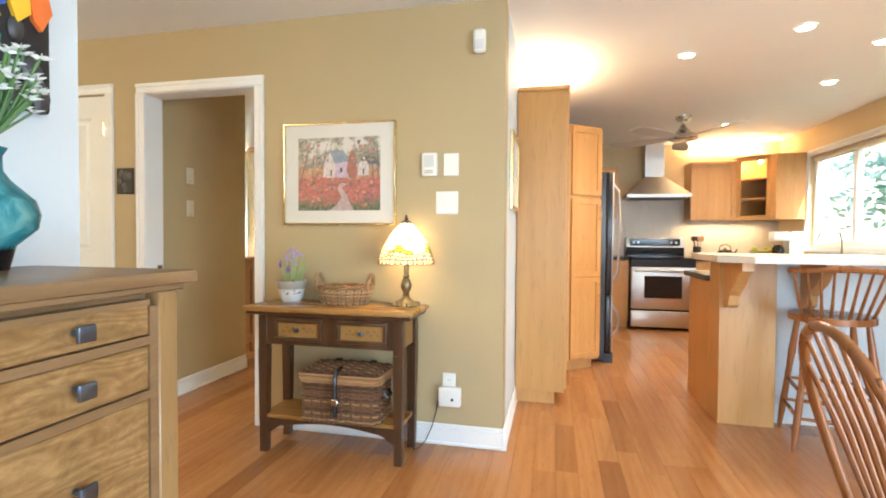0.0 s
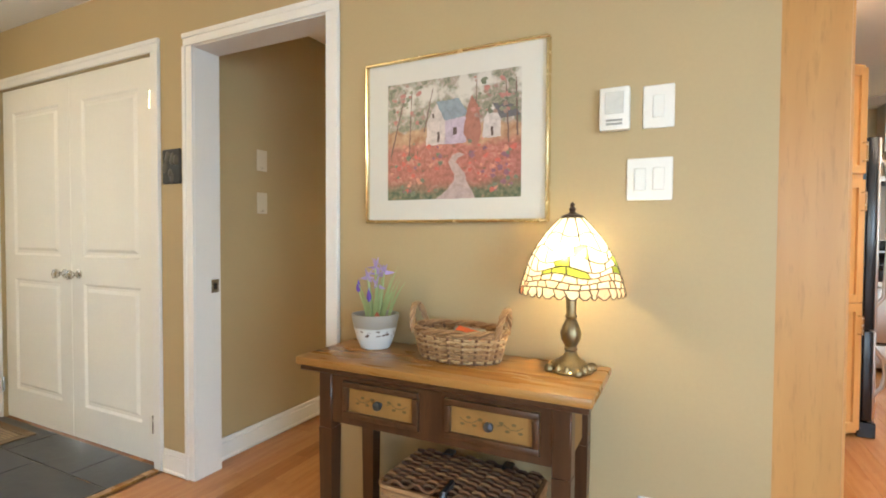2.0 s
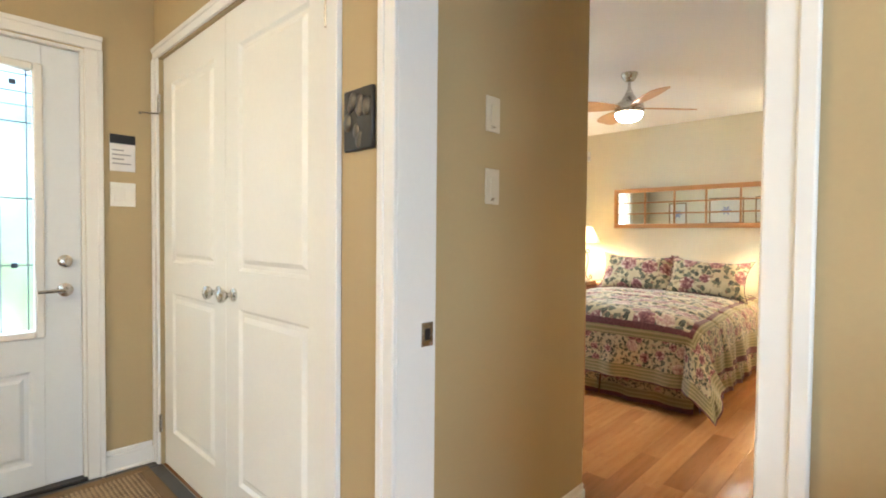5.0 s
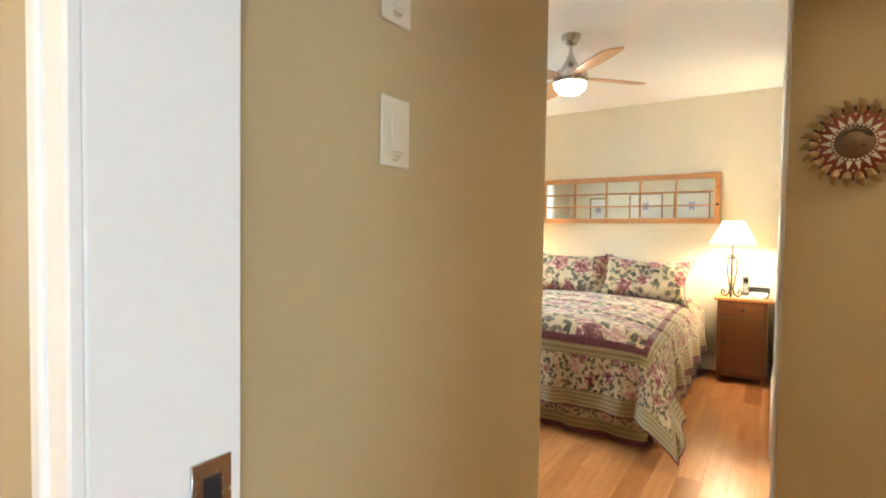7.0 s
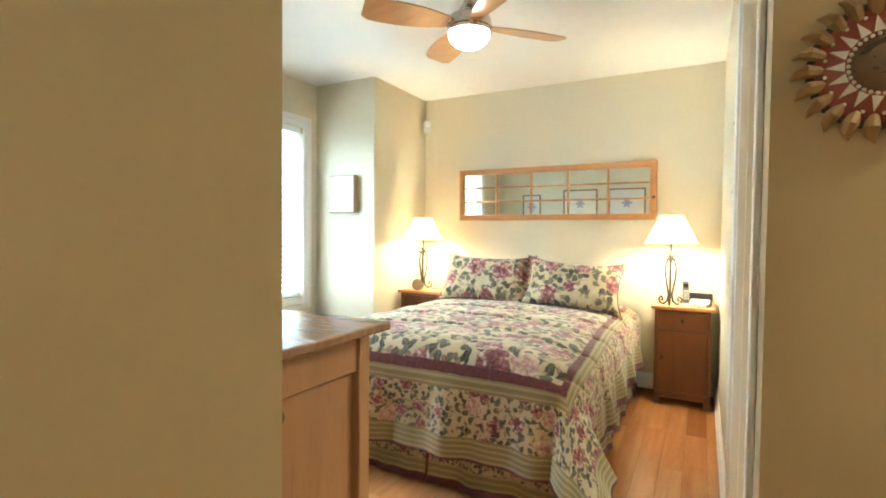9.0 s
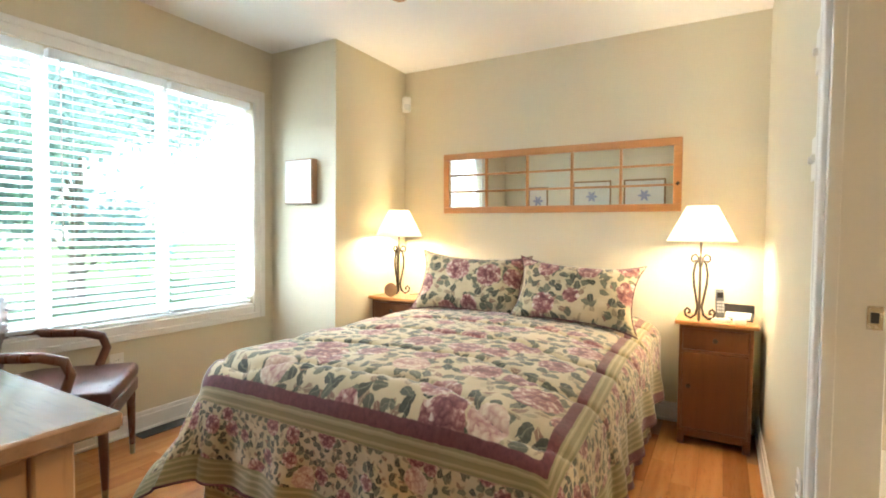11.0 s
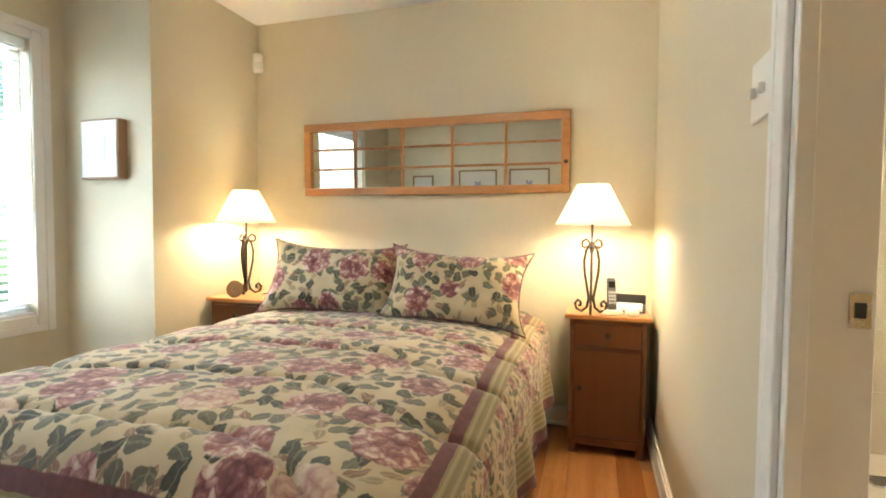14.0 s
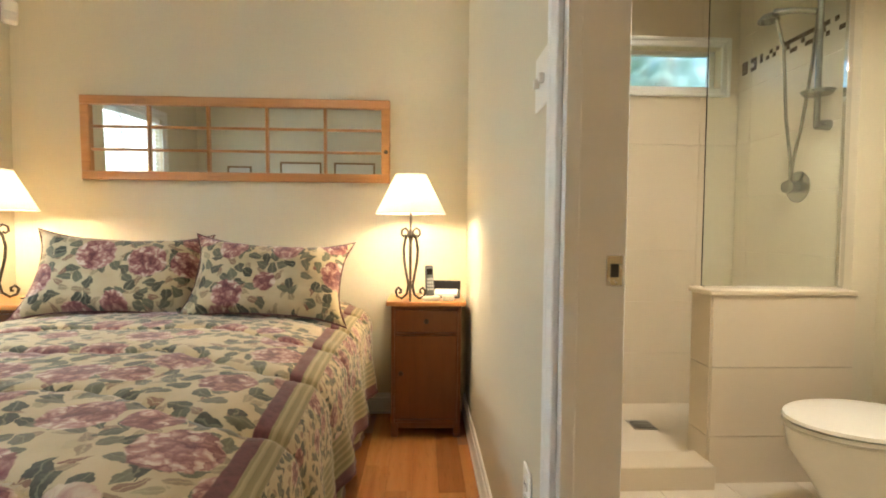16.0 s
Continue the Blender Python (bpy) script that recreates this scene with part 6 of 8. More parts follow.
# Windsor seats
def windsor(name, label, cat, m, seat_z, back_h, spread, hoop=True, group=""):
    c = thing(name, label, cat, m, group)
    out = [(0.20 * math.cos(a) * (1.05 if math.sin(a) > 0 else 1.0), 0.20 * math.sin(a)) for a in [2 * math.pi * k / 28 for k in range(28)]]
    part("seat", prism(bmesh.new(), [(x * 1.08, y) for x, y in out], seat_z - 0.035, seat_z), CHERRY, c)
    for sx in (-1, 1):
        for sy in (-1, 1):
            a, b = Vector((0.13 * sx, 0.13 * sy, seat_z - 0.036)), Vector(((0.13 + spread) * sx, (0.13 + spread) * sy, 0.0))
            part("leg", sweep([a, a.lerp(b, 0.3), a.lerp(b, 0.45), a.lerp(b, 0.8), b], [0.014, 0.021, 0.016, 0.019, 0.012], 10), CHERRY, c)
    zs_ = (0.18, 0.32) if seat_z > 0.55 else (0.17,)
    for zz in zs_:
        k = 0.13 + spread * (1 - zz / (seat_z - 0.036))
        for p, q in (((-k, -k), (k, -k)), ((-k, k), (k, k)), ((-k, -k), (-k, k)), ((k, -k), (k, k))):
            part("stretcher", sweep([(p[0], p[1], zz), ((p[0] + q[0]) / 2, (p[1] + q[1]) / 2, zz), (q[0], q[1], zz)], [0.008, 0.013, 0.008], 8), CHERRY, c)
    lean = 0.16
    tops = []
    if hoop:
        pts = []
        for k in range(29):
            a = math.pi * k / 28
            zz = back_h * math.sin(a) ** 0.62
            pts.append((-0.185 - lean * zz / 0.5, -0.185 * math.cos(a) * (1 + 0.5 * zz), seat_z + zz))
        part("hoop_back", sweep(pts, 0.0135, 10), CHERRY, c)
        for k in range(7):
            y = -0.135 + 0.045 * k
            zt = back_h * max(0.0, 1 - (y / 0.22) ** 2) ** 0.36
            part("spindle", sweep([(-0.165, y * 0.8, seat_z - 0.005), (-0.175 - lean * zt * 0.9, y * 1.05, seat_z + zt * 0.5), (-0.185 - lean * zt / 0.5, y * 1.25, seat_z + zt)], [0.007, 0.010, 0.006], 8), CHERRY, c)
    else:
        pts = [(-0.20 - lean * back_h / 0.5 + 0.10 * abs(s) ** 1.6, 0.24 * s, seat_z + back_h - 0.02 * abs(s)) for s in [k / 7 - 1 for k in range(15)]]
        part("top_rail", sweep(pts, [0.012 + 0.006 * (1 - abs(k / 7 - 1)) for k in range(15)], 8), CHERRY, c)
        for k in range(9):
            s = -0.92 + 0.23 * k
            part("spindle", sweep([(-0.17 + 0.08 * abs(s) ** 1.6, 0.17 * s, seat_z - 0.005), (-0.20 - lean * back_h / 0.5 + 0.10 * abs(s) ** 1.6, 0.24 * s, seat_z + back_h - 0.02 * abs(s))], [0.009, 0.006], 8), CHERRY, c)
    return c


stool = windsor("bar_stool", "cherry-stained Windsor bar stool with spindle back", "bar stool", pose(1.42, 3.40, 0, 0, 0, 78), 0.74, 0.27, 0.07, False, "bar stools")
copy_thing(stool, pose(2.12, 3.38, 0, 0, 0, 96))
windsor("dining_chair", "cherry-stained hoop-back Windsor dining chair", "dining chair", pose(0.875, 1.575, 0, 0, 0, 0), 0.45, 0.50, 0.05)

# ---- bedroom ----
def floral(name, uvname, cell, banded):
    """Printed cotton: dusty roses and grey-green leaves on cream; with a stitched border where banded."""
    n = Net(name)
    u = n.t.nodes.new("ShaderNodeUVMap")
    u.uv_map = uvname
    uv = u.outputs[0]
    if banded:
        b = n.t.nodes.new("ShaderNodeUVMap")
        b.uv_map = "edge"
        e = n.xyz(b.outputs[0])
        uv = n.vscale(uv, n.math("MULTIPLY_ADD", n.step(e[0], banded[2] - 0.002, banded[2] + 0.002), 0.95, 1.0))
    q = 1.0 / cell
    soft = n.noise(uv, 26, 3, 0.6, 0, "Color")
    wuv = n.vadd(uv, n.vmul(n.vadd(soft, (-0.5, -0.5, -0.5)), (0.035, 0.035, 0)))
    v = n.voro(wuv, q, 0.8)
    rnd = n.xyz(v.outputs["Color"])
    d = v.outputs["Distance"]
    rad = n.math("MULTIPLY_ADD", rnd[0], 0.20, 0.20)
    rel = n.math("DIVIDE", d, rad)
    rose = n.step(rel, 1.02, 0.94)
    loc = n.vadd(wuv, v.outputs["Position"], "SUBTRACT")
    lx = n.xyz(loc)
    pv = n.voro(n.vadd(n.vmul(wuv, (1, 1, 1)), n.vmul(n.vadd(n.noise(uv, 34, 2, 0.5, 0, "Color"), (-0.5, -0.5, -0.5)), (0.05, 0.05, 0))), 1.0 / (cell * 0.115), 1.0)
    petal = n.math("MULTIPLY", pv.outputs["Distance"], 1.15)
    pet = n.math("ADD", n.math("MULTIPLY_ADD", petal, -0.55, 0.50), n.math("MULTIPLY_ADD", rel, 0.34, n.math("MULTIPLY", n.math("SUBTRACT", n.xyz(pv.outputs["Color"])[0], 0.5), 0.5)))
    rcol = n.ramp(pet, [(0.05, (0.11, 0.022, 0.030)), (0.35, (0.215, 0.072, 0.066)), (0.62, (0.39, 0.20, 0.165)), (0.85, (0.62, 0.49, 0.38))])
    pale = n.ramp(pet, [(0.05, (0.30, 0.13, 0.12)), (0.5, (0.50, 0.34, 0.25)), (0.95, (0.64, 0.53, 0.38))])
    rcol = n.mix(n.step(rnd[1], 0.84, 0.88), rcol, pale)
    ground = n.ramp(n.noise(uv, 7, 3), [(0.3, (0.44, 0.345, 0.195)), (0.7, (0.54, 0.43, 0.26))])
    zone = n.step(n.math("ADD", rel, n.math("MULTIPLY", n.noise(uv, 9, 2), 1.5)), 3.9, 3.6)

    def leaves(scale, a, b, seedv, dark, light, col):
        w = n.voro(n.vadd(wuv, seedv), scale, 1.0)
        l2 = n.xyz(n.vadd(n.vadd(wuv, seedv), w.outputs["Position"], "SUBTRACT"))
        rr = n.xyz(w.outputs["Color"])
        th_ = n.math("MULTIPLY", rr[0], 6.283)
        c_, s_ = n.math("COSINE", th_), n.math("SINE", th_)
        xx = n.math("ADD", n.math("MULTIPLY", l2[0], c_), n.math("MULTIPLY", l2[1], s_))
        yy = n.math("SUBTRACT", n.math("MULTIPLY", l2[1], c_), n.math("MULTIPLY", l2[0], s_))
        bw = n.math("MULTIPLY_ADD", xx, -0.30, b)
        e = n.math("ADD", n.math("POWER", n.math("DIVIDE", n.math("ABSOLUTE", xx), a), 2.0), n.math("POWER", n.math("DIVIDE", n.math("ABSOLUTE", yy), bw), 2.0))
        mask = n.math("MULTIPLY", n.math("MULTIPLY", n.step(e, 1.08, 0.9), zone), n.step(rr[2], 0.10, 0.12))
        tone = n.math("ADD", n.math("MULTIPLY", rr[1], 0.5), n.math("MULTIPLY", n.noise(uv, 90, 3), 0.5))
        lc = n.ramp(tone, [(0.2, dark), (0.8, light)])
        lc = n.mix(n.math("MULTIPLY", n.step(n.math("ABSOLUTE", yy), b * 0.16, b * 0.05), 0.6), lc, tint(light, 1.5))
        return n.mix(mask, col, lc)

    col = leaves(1 / (cell * 0.27), cell * 0.12, cell * 0.045, (3.1, 1.7, 0), (0.20, 0.085, 0.055), (0.33, 0.28, 0.16), ground)
    col = leaves(1 / (cell * 0.26), cell * 0.135, cell * 0.076, (0.3, 7.1, 0), (0.028, 0.030, 0.019), (0.155, 0.145, 0.088), col)
    col = n.mix(rose, col, rcol)
    if banded:
        dd = n.math("ADD", e[0], n.math("MULTIPLY", n.math("SUBTRACT", n.noise(uv, 20, 2), 0.5), 0.006))
        weave = n.math("MULTIPLY", n.noise(n.vmul(uv, (300, 300, 1)), 1, 2), 0.5)
        stripe = n.ramp(n.math("ADD", n.math("FRACT", n.math("MULTIPLY", dd, 42.0)), n.math("MULTIPLY", weave, 0.2)), [(0.0, (0.22, 0.185, 0.08)), (0.60, (0.27, 0.225, 0.105)), (0.72, (0.42, 0.34, 0.19)), (1.0, (0.32, 0.26, 0.13))])
        wine = n.ramp(n.noise(uv, 55, 4), [(0.3, (0.085, 0.017, 0.022)), (0.7, (0.16, 0.042, 0.046))])
        t0, t1, t2, t3, t4 = banded

        def between(a, c):
            return n.math("MULTIPLY", n.step(dd, a - 0.002, a + 0.002), n.step(dd, c + 0.002, c - 0.002))

        col = n.mix(between(t0, t1), col, wine)
        col = n.mix(between(t1, t2), col, stripe)
        col = n.mix(between(t3, t4), col, stripe)
        col = n.mix(n.step(dd, t4 - 0.002, t4 + 0.002), col, wine)
    cl_ = n.noise(n.vmul(uv, (420, 420, 1)), 1.0, 2)
    n.set(Base_Color=col, Roughness=0.85, Sheen_Weight=0.25)
    n.bump(n.math("ADD", n.math("MULTIPLY", cl_, 0.3), n.math("MULTIPLY", n.noise(uv, 24, 3), 0.8)), 0.35, 0.004)
    return n.m


def cloth(nu, nv, f, thick=0.0):
    """A grid sheet: f(i/nu, j/nv) gives the place, the print's uv and the edge distance."""
    bm = bmesh.new()
    la, lb = bm.loops.layers.uv.new("print"), bm.loops.layers.uv.new("edge")
    grid, info = [], {}
    for j in range(nv + 1):
        row = []
        for i in range(nu + 1):
            p, uv, e = f(i / nu, j / nv)
            vv = bm.verts.new(p)
            info[vv] = (uv, e)
            row.append(vv)
        grid.append(row)
    for j in range(nv):
        for i in range(nu):
            fc_ = bm.faces.new((grid[j][i], grid[j][i + 1], grid[j + 1][i + 1], grid[j + 1][i]))
            for lp in fc_.loops:
                lp[la].uv = info[lp.vert][0]
                lp[lb].uv = (info[lp.vert][1], 0)
    return bm


BX0, BX1, BY0, BY1, BZ = -4.275, -2.705, 5.575, 7.66, 0.640
bed = thing("bed", "queen bed with mattress, box spring and floral skirt", "bed")
part("mattress", box(BX0 + 0.06, BX1 - 0.06, BY0 + 0.06, BY1 - 0.01, 0.34, 0.575, 0.05, 3), PAPER, bed, "white mattress")
part("box_spring", box(BX0 + 0.07, BX1 - 0.07, BY0 + 0.07, BY1 - 0.01, 0.14, 0.338, 0.01), PAPER, bed)
for lx in (BX0 + 0.2, BX1 - 0.25):
    for ly in (BY0 + 0.2, BY1 - 0.25):
        part("bed_leg", rod((lx, ly, 0.0), (lx, ly, 0.14), 0.025), WALNUT, bed)
SKIRT = floral("floral_skirt_print", "print", 0.15, (-1, -0.9, -0.8, 0.205, 0.262))


def skirt(p0, p1, phase):
    p0, p1 = Vector((*p0, 0)), Vector((*p1, 0))
    d = (p1 - p0)
    ln = d.length
    nrm = Vector((d.y, -d.x, 0)).normalized()

    def f(u, v):
        s = u * ln
        w = 0.010 * math.sin(s * 21 + phase) * v + 0.006 * math.sin(s * 47 + phase * 2) * v
        p = p0 + d * u + nrm * (w + 0.03 * v * v)
        return Vector((p.x, p.y, 0.335 - 0.325 * v + 0.004 * math.sin(s * 21))), (s + phase, 0.33 * v), 0.29 * v

    return cloth(int(ln / 0.02), 12, f)


part("skirt_panel", skirt((BX0 + 0.05, BY0 + 0.045), (-3.435, BY0 + 0.045), 0.0), SKIRT, bed, "floral skirt panel with wine hem")
part("skirt_panel", skirt((-3.415, BY0 + 0.045), (BX1 - 0.05, BY0 + 0.045), 2.0), SKIRT, bed, "floral skirt panel with wine hem")
part("skirt_panel", skirt((BX1 - 0.045, BY0 + 0.05), (BX1 - 0.045, BY1 - 0.05), 4.0), SKIRT, bed, "floral skirt panel with wine hem")
part("skirt_panel", skirt((BX0 + 0.045, BY1 - 0.05), (BX0 + 0.045, BY0 + 0.05), 6.0), SKIRT, bed, "floral skirt panel with wine hem")

DROP, RAD = 0.445, 0.11
noise.seed_set(4)


def comforter(u, v):
    s = -DROP + u * (BX1 - BX0 - 2 * RAD + 2 * DROP)
    t = -DROP - 0.055 + v * (BY1 - BY0 - RAD + DROP + 0.035)
    w, l = BX1 - BX0 - 2 * RAD, BY1 - BY0 - RAD
    cs, ct_ = min(max(s, 0), w), min(max(t, 0), l)
    ds, dt = s - cs, t - ct_
    d = math.hypot(ds, dt)
    base = Vector((BX0 + RAD + cs, BY0 + RAD + ct_, 0))
    wob = noise.noise(Vector((s * 3.1, t * 3.1, 0.0))) * 0.010 + noise.noise(Vector((s * 9, t * 9, 3.0))) * 0.004
    # quilted puffs between meandering seams
    ca = (t + 0.055 * math.sin(s * 5.3 + 0.6) + 0.03 * math.sin(s * 11.0)) / 0.36
    cb = (s + 0.06 * math.sin(t * 4.1 + 1.0)) / 0.52
    da, db = abs(ca - round(ca)) * 0.36, abs(cb - round(cb)) * 0.52
    puff = 0.013 * (1 - math.exp(-da / 0.030)) * (0.6 + 0.4 * (1 - math.exp(-db / 0.04))) - 0.012 * math.exp(-(da / 0.011) ** 2)
    # drawn-in wrinkles running off the seams
    puff += 0.0036 * math.sin(s * 74 + 4 * math.sin(t * 7)) * math.exp(-da / 0.05)
    crown = 0.045 * math.sin(math.pi * min(max(cs / w, 0), 1)) ** 0.4 + 0.022 * (1 - cs / w)
    if d < 1e-6:
        p = base + Vector((0, 0, BZ - 0.028 + puff + wob + crown))
    else:
        n_ = Vector((ds / d, dt / d, 0))
        a = min(d / RAD, math.pi / 2)
        rest = max(0.0, d - RAD * math.pi / 2)
        run = s if abs(dt) > abs(ds) else t
        fold = (0.016 * math.sin(run * 15 + 1.3) + 0.010 * math.sin(run * 31)) * min(1, rest / 0.2)
        both = min(1.0, abs(ds) / 0.15) * min(1.0, abs(dt) / 0.15)
        out = RAD * math.sin(a) + rest * (0.10 + 0.42 * both) + fold + 0.35 * puff * math.sin(a)
        z = BZ - 0.028 - RAD * (1 - math.cos(a)) - rest * (0.985 - 0.05 * both) + (puff + wob) * math.cos(a) + crown * math.cos(a)
        p = base + n_ * out + Vector((0, 0, max(z, 0.012 + 0.01 * math.sin(run * 9) ** 2)))
    e = max(-s, s - w - 0.012 + 0.045 * min(1.0, max(0.0, t)), -t - 0.090)
    return p, (s, t), e


cf = thing("comforter", "floral rose comforter with wine band, rumpled on bed", "comforter")
cbm = cloth(230, 224, comforter)
part("quilt", cbm, floral("floral_quilt_print", "print", 0.225, (0.022, 0.056, 0.104, 0.312, 0.43)), cf)
hem = [comforter(0.0, 1 - k / 60)[0] for k in range(60)] + [comforter(k / 70, 0.0)[0] for k in range(70)] + [comforter(1.0, k / 60)[0] for k in range(61)]
part("hem_piping", sweep(hem, 0.005, 6), paint("wine_hem", (0.13, 0.04, 0.045), 0.8, 0.15, 0.1), cf, "dark wine hem piping")

# dark stitch tubes also draw the groove shade that the quilt mesh loses
THREAD = paint("thread_and_seam_shade", (0.10, 0.075, 0.05), 0.8, 0.1, 0.1)
QW, QL = BX1 - BX0 - 2 * RAD, BY1 - BY0 - RAD
for m_ in range(0, 5):
    line = []
    for k in range(90):
        s = -0.05 + (QW + 0.07) * k / 89
        t = 0.36 * m_ - 0.055 * math.sin(s * 5.3 + 0.6) - 0.03 * math.sin(s * 11.0)
        line.append(comforter((s + DROP) / (QW + 2 * DROP), (t + DROP + 0.055) / (QL + DROP + 0.035))[0] + Vector((0, 0, 0.0008)))
    part("quilting_stitch", sweep(line, 0.0016, 5), THREAD, cf, "sunken quilting stitch line")

PILLOW = floral("floral_pillow_print", "print", 0.215, None)


def pillow(label, m, w, h, seed):
    t = thing("pillow", label, "pillow", m, "pillows on the bed")

    def sheet(side):
        def f(u, v):
            a, b = 2 * u - 1, 2 * v - 1
            # sides draw in between the corners
            x = a * w / 2 * (1 - 0.07 * (1 - b * b)) * (1 + 0.085 * abs(a * b) ** 5)
            z = b * h / 2 * (1 - 0.11 * (1 - a * a)) * (1 + 0.15 * abs(a * b) ** 5)
            th_ = 0.085 * max(0.0, (1 - a ** 4)) ** 0.55 * max(0.0, (1 - b ** 4)) ** 0.55
            wr = 0.010 * noise.noise(Vector((a * 3 + seed, b * 3, side))) + 0.004 * noise.noise(Vector((a * 9, b * 9 + seed, side)))
            edge = min(1.0, th_ / 0.05)
            sag = -0.02 * (1 - b) * (1 - b) * 0.25
            return Vector((x, -side * (th_ + wr * edge) + sag, z)), (x + seed * 1.3, z + seed * 0.7), 0
        return cloth(40, 28, f)

    part("pillow_front", sheet(1), PILLOW, t)
    part("pillow_back", sheet(-1), PILLOW, t)
    pts = []
    for a, b in [(k / 10 - 1, -1) for k in range(20)] + [(1, k / 10 - 1) for k in range(20)] + [(1 - k / 10, 1) for k in range(20)] + [(-1, 1 - k / 10) for k in range(20)]:
        pts.append((a * w / 2 * (1 - 0.07 * (1 - b * b)) * (1 + 0.085 * abs(a * b) ** 5), -0.02 * (1 - b) ** 2 * 0.25, b * h / 2 * (1 - 0.11 * (1 - a * a)) * (1 + 0.15 * abs(a * b) ** 5)))
    part("piping", sweep(pts, 0.0045, 6, True), paint("wine_piping", (0.12, 0.05, 0.045), 0.8, 0.15, 0.1), t, "dark wine piping")
    return t


pillow("floral rose pillow leaning on headboard wall", pose(-3.795, 7.19, 0.828, -28, 2, 10), 0.69, 0.39, 1.0)
pillow("floral rose pillow leaning beside its twin", pose(-3.115, 7.16, 0.815, -28, 3, 3), 0.67, 0.37, 2.0)
pillow("floral rose pillow lying behind the front ones", pose(-3.42, 7.45, 0.73, -40, 0, 0), 0.60, 0.36, 3.0)


# nightstands
def nightstand(m):
    t = thing("nightstand", "stained pine nightstand with drawer and cupboard door", "nightstand", m, "nightstands")
    # top takes the paler pine, as lit by the bedside lamp
    part("top", box(-0.20, 0.20, -0.02, 0.335, 0.668, 0.69, 0.004), PINEL, t)
    for x in (-0.175, 0.14):
        for y in (0.0, 0.295):
            part("leg", box(x, x + 0.035, y, y + 0.035, 0.0, 0.075, 0.004), PINE, t)
    part("body", box(-0.176, 0.176, 0.014, 0.33, 0.075, 0.6675, 0.002), PINE, t)
    for u0, u1, w0, w1 in ((-0.176, -0.1585, 0.0755, 0.667), (0.1585, 0.176, 0.0755, 0.667), (-0.158, 0.158, 0.6525, 0.667), (-0.158, 0.158, 0.5225, 0.5305), (-0.158, 0.158, 0.0755, 0.088)):
        part("face_frame", box(u0, u1, 0.0, 0.0138, w0, w1, 0.0015), PINE, t)
    part("bottom_rail", box(-0.14, 0.14, 0.004, 0.02, 0.045, 0.0745, 0.002), PINE, t)
    d = part("drawer", box(-0.155, 0.155, -0.001, 0.0136, 0.535, 0.648, 0.003), PINE, t, "pine drawer front")
    part("drawer_knob", turned([(0.006, 0), (0.007, 0.008), (0.013, 0.014), (0.011, 0.022), (0, 0.024)], 14, (0, 0, 0), Matrix.Translation((0, -0.001, 0.592)) @ Matrix.Rotation(radians(90), 4, "X")), IRON, d, "dark wooden knob")
    dr = part("door", box(-0.155, 0.155, 0.000, 0.0136, 0.092, 0.518, 0.003), PINE, t, "flat pine door")
    part("door_knob", turned([(0.006, 0), (0.007, 0.008), (0.013, 0.014), (0.011, 0.022), (0, 0.024)], 14, (0, 0, 0), Matrix.Translation((-0.125, 0.0, 0.33)) @ Matrix.Rotation(radians(90), 4, "X")), IRON, dr, "dark wooden knob")
    return t


ns = nightstand(pose(-2.405, 7.36, 0))
copy_thing(ns, pose(-4.436, 7.22, 0))


# bedside lamps: scrolled iron and cone shade
n = Net("lamp_shade_cloth")
nz = n.noise(n.vmul(n.coord(), (200, 200, 60)), 1, 3)
scol = n.ramp(nz, [(0.3, (0.82, 0.78, 0.70)), (0.7, (0.88, 0.85, 0.78))])
n.set(Base_Color=scol, Roughness=0.8)
tr = n.t.nodes.new("ShaderNodeBsdfTranslucent")
n.put(tr.inputs["Color"], scol)
mx = n.t.nodes.new("ShaderNodeMixShader")
mx.inputs[0].default_value = 0.6
n.t.links.new(n.b.outputs[0], mx.inputs[1])
n.t.links.new(tr.outputs[0], mx.inputs[2])
n.t.links.new(mx.outputs[0], n.out.inputs["Surface"])
SHADE = n.m


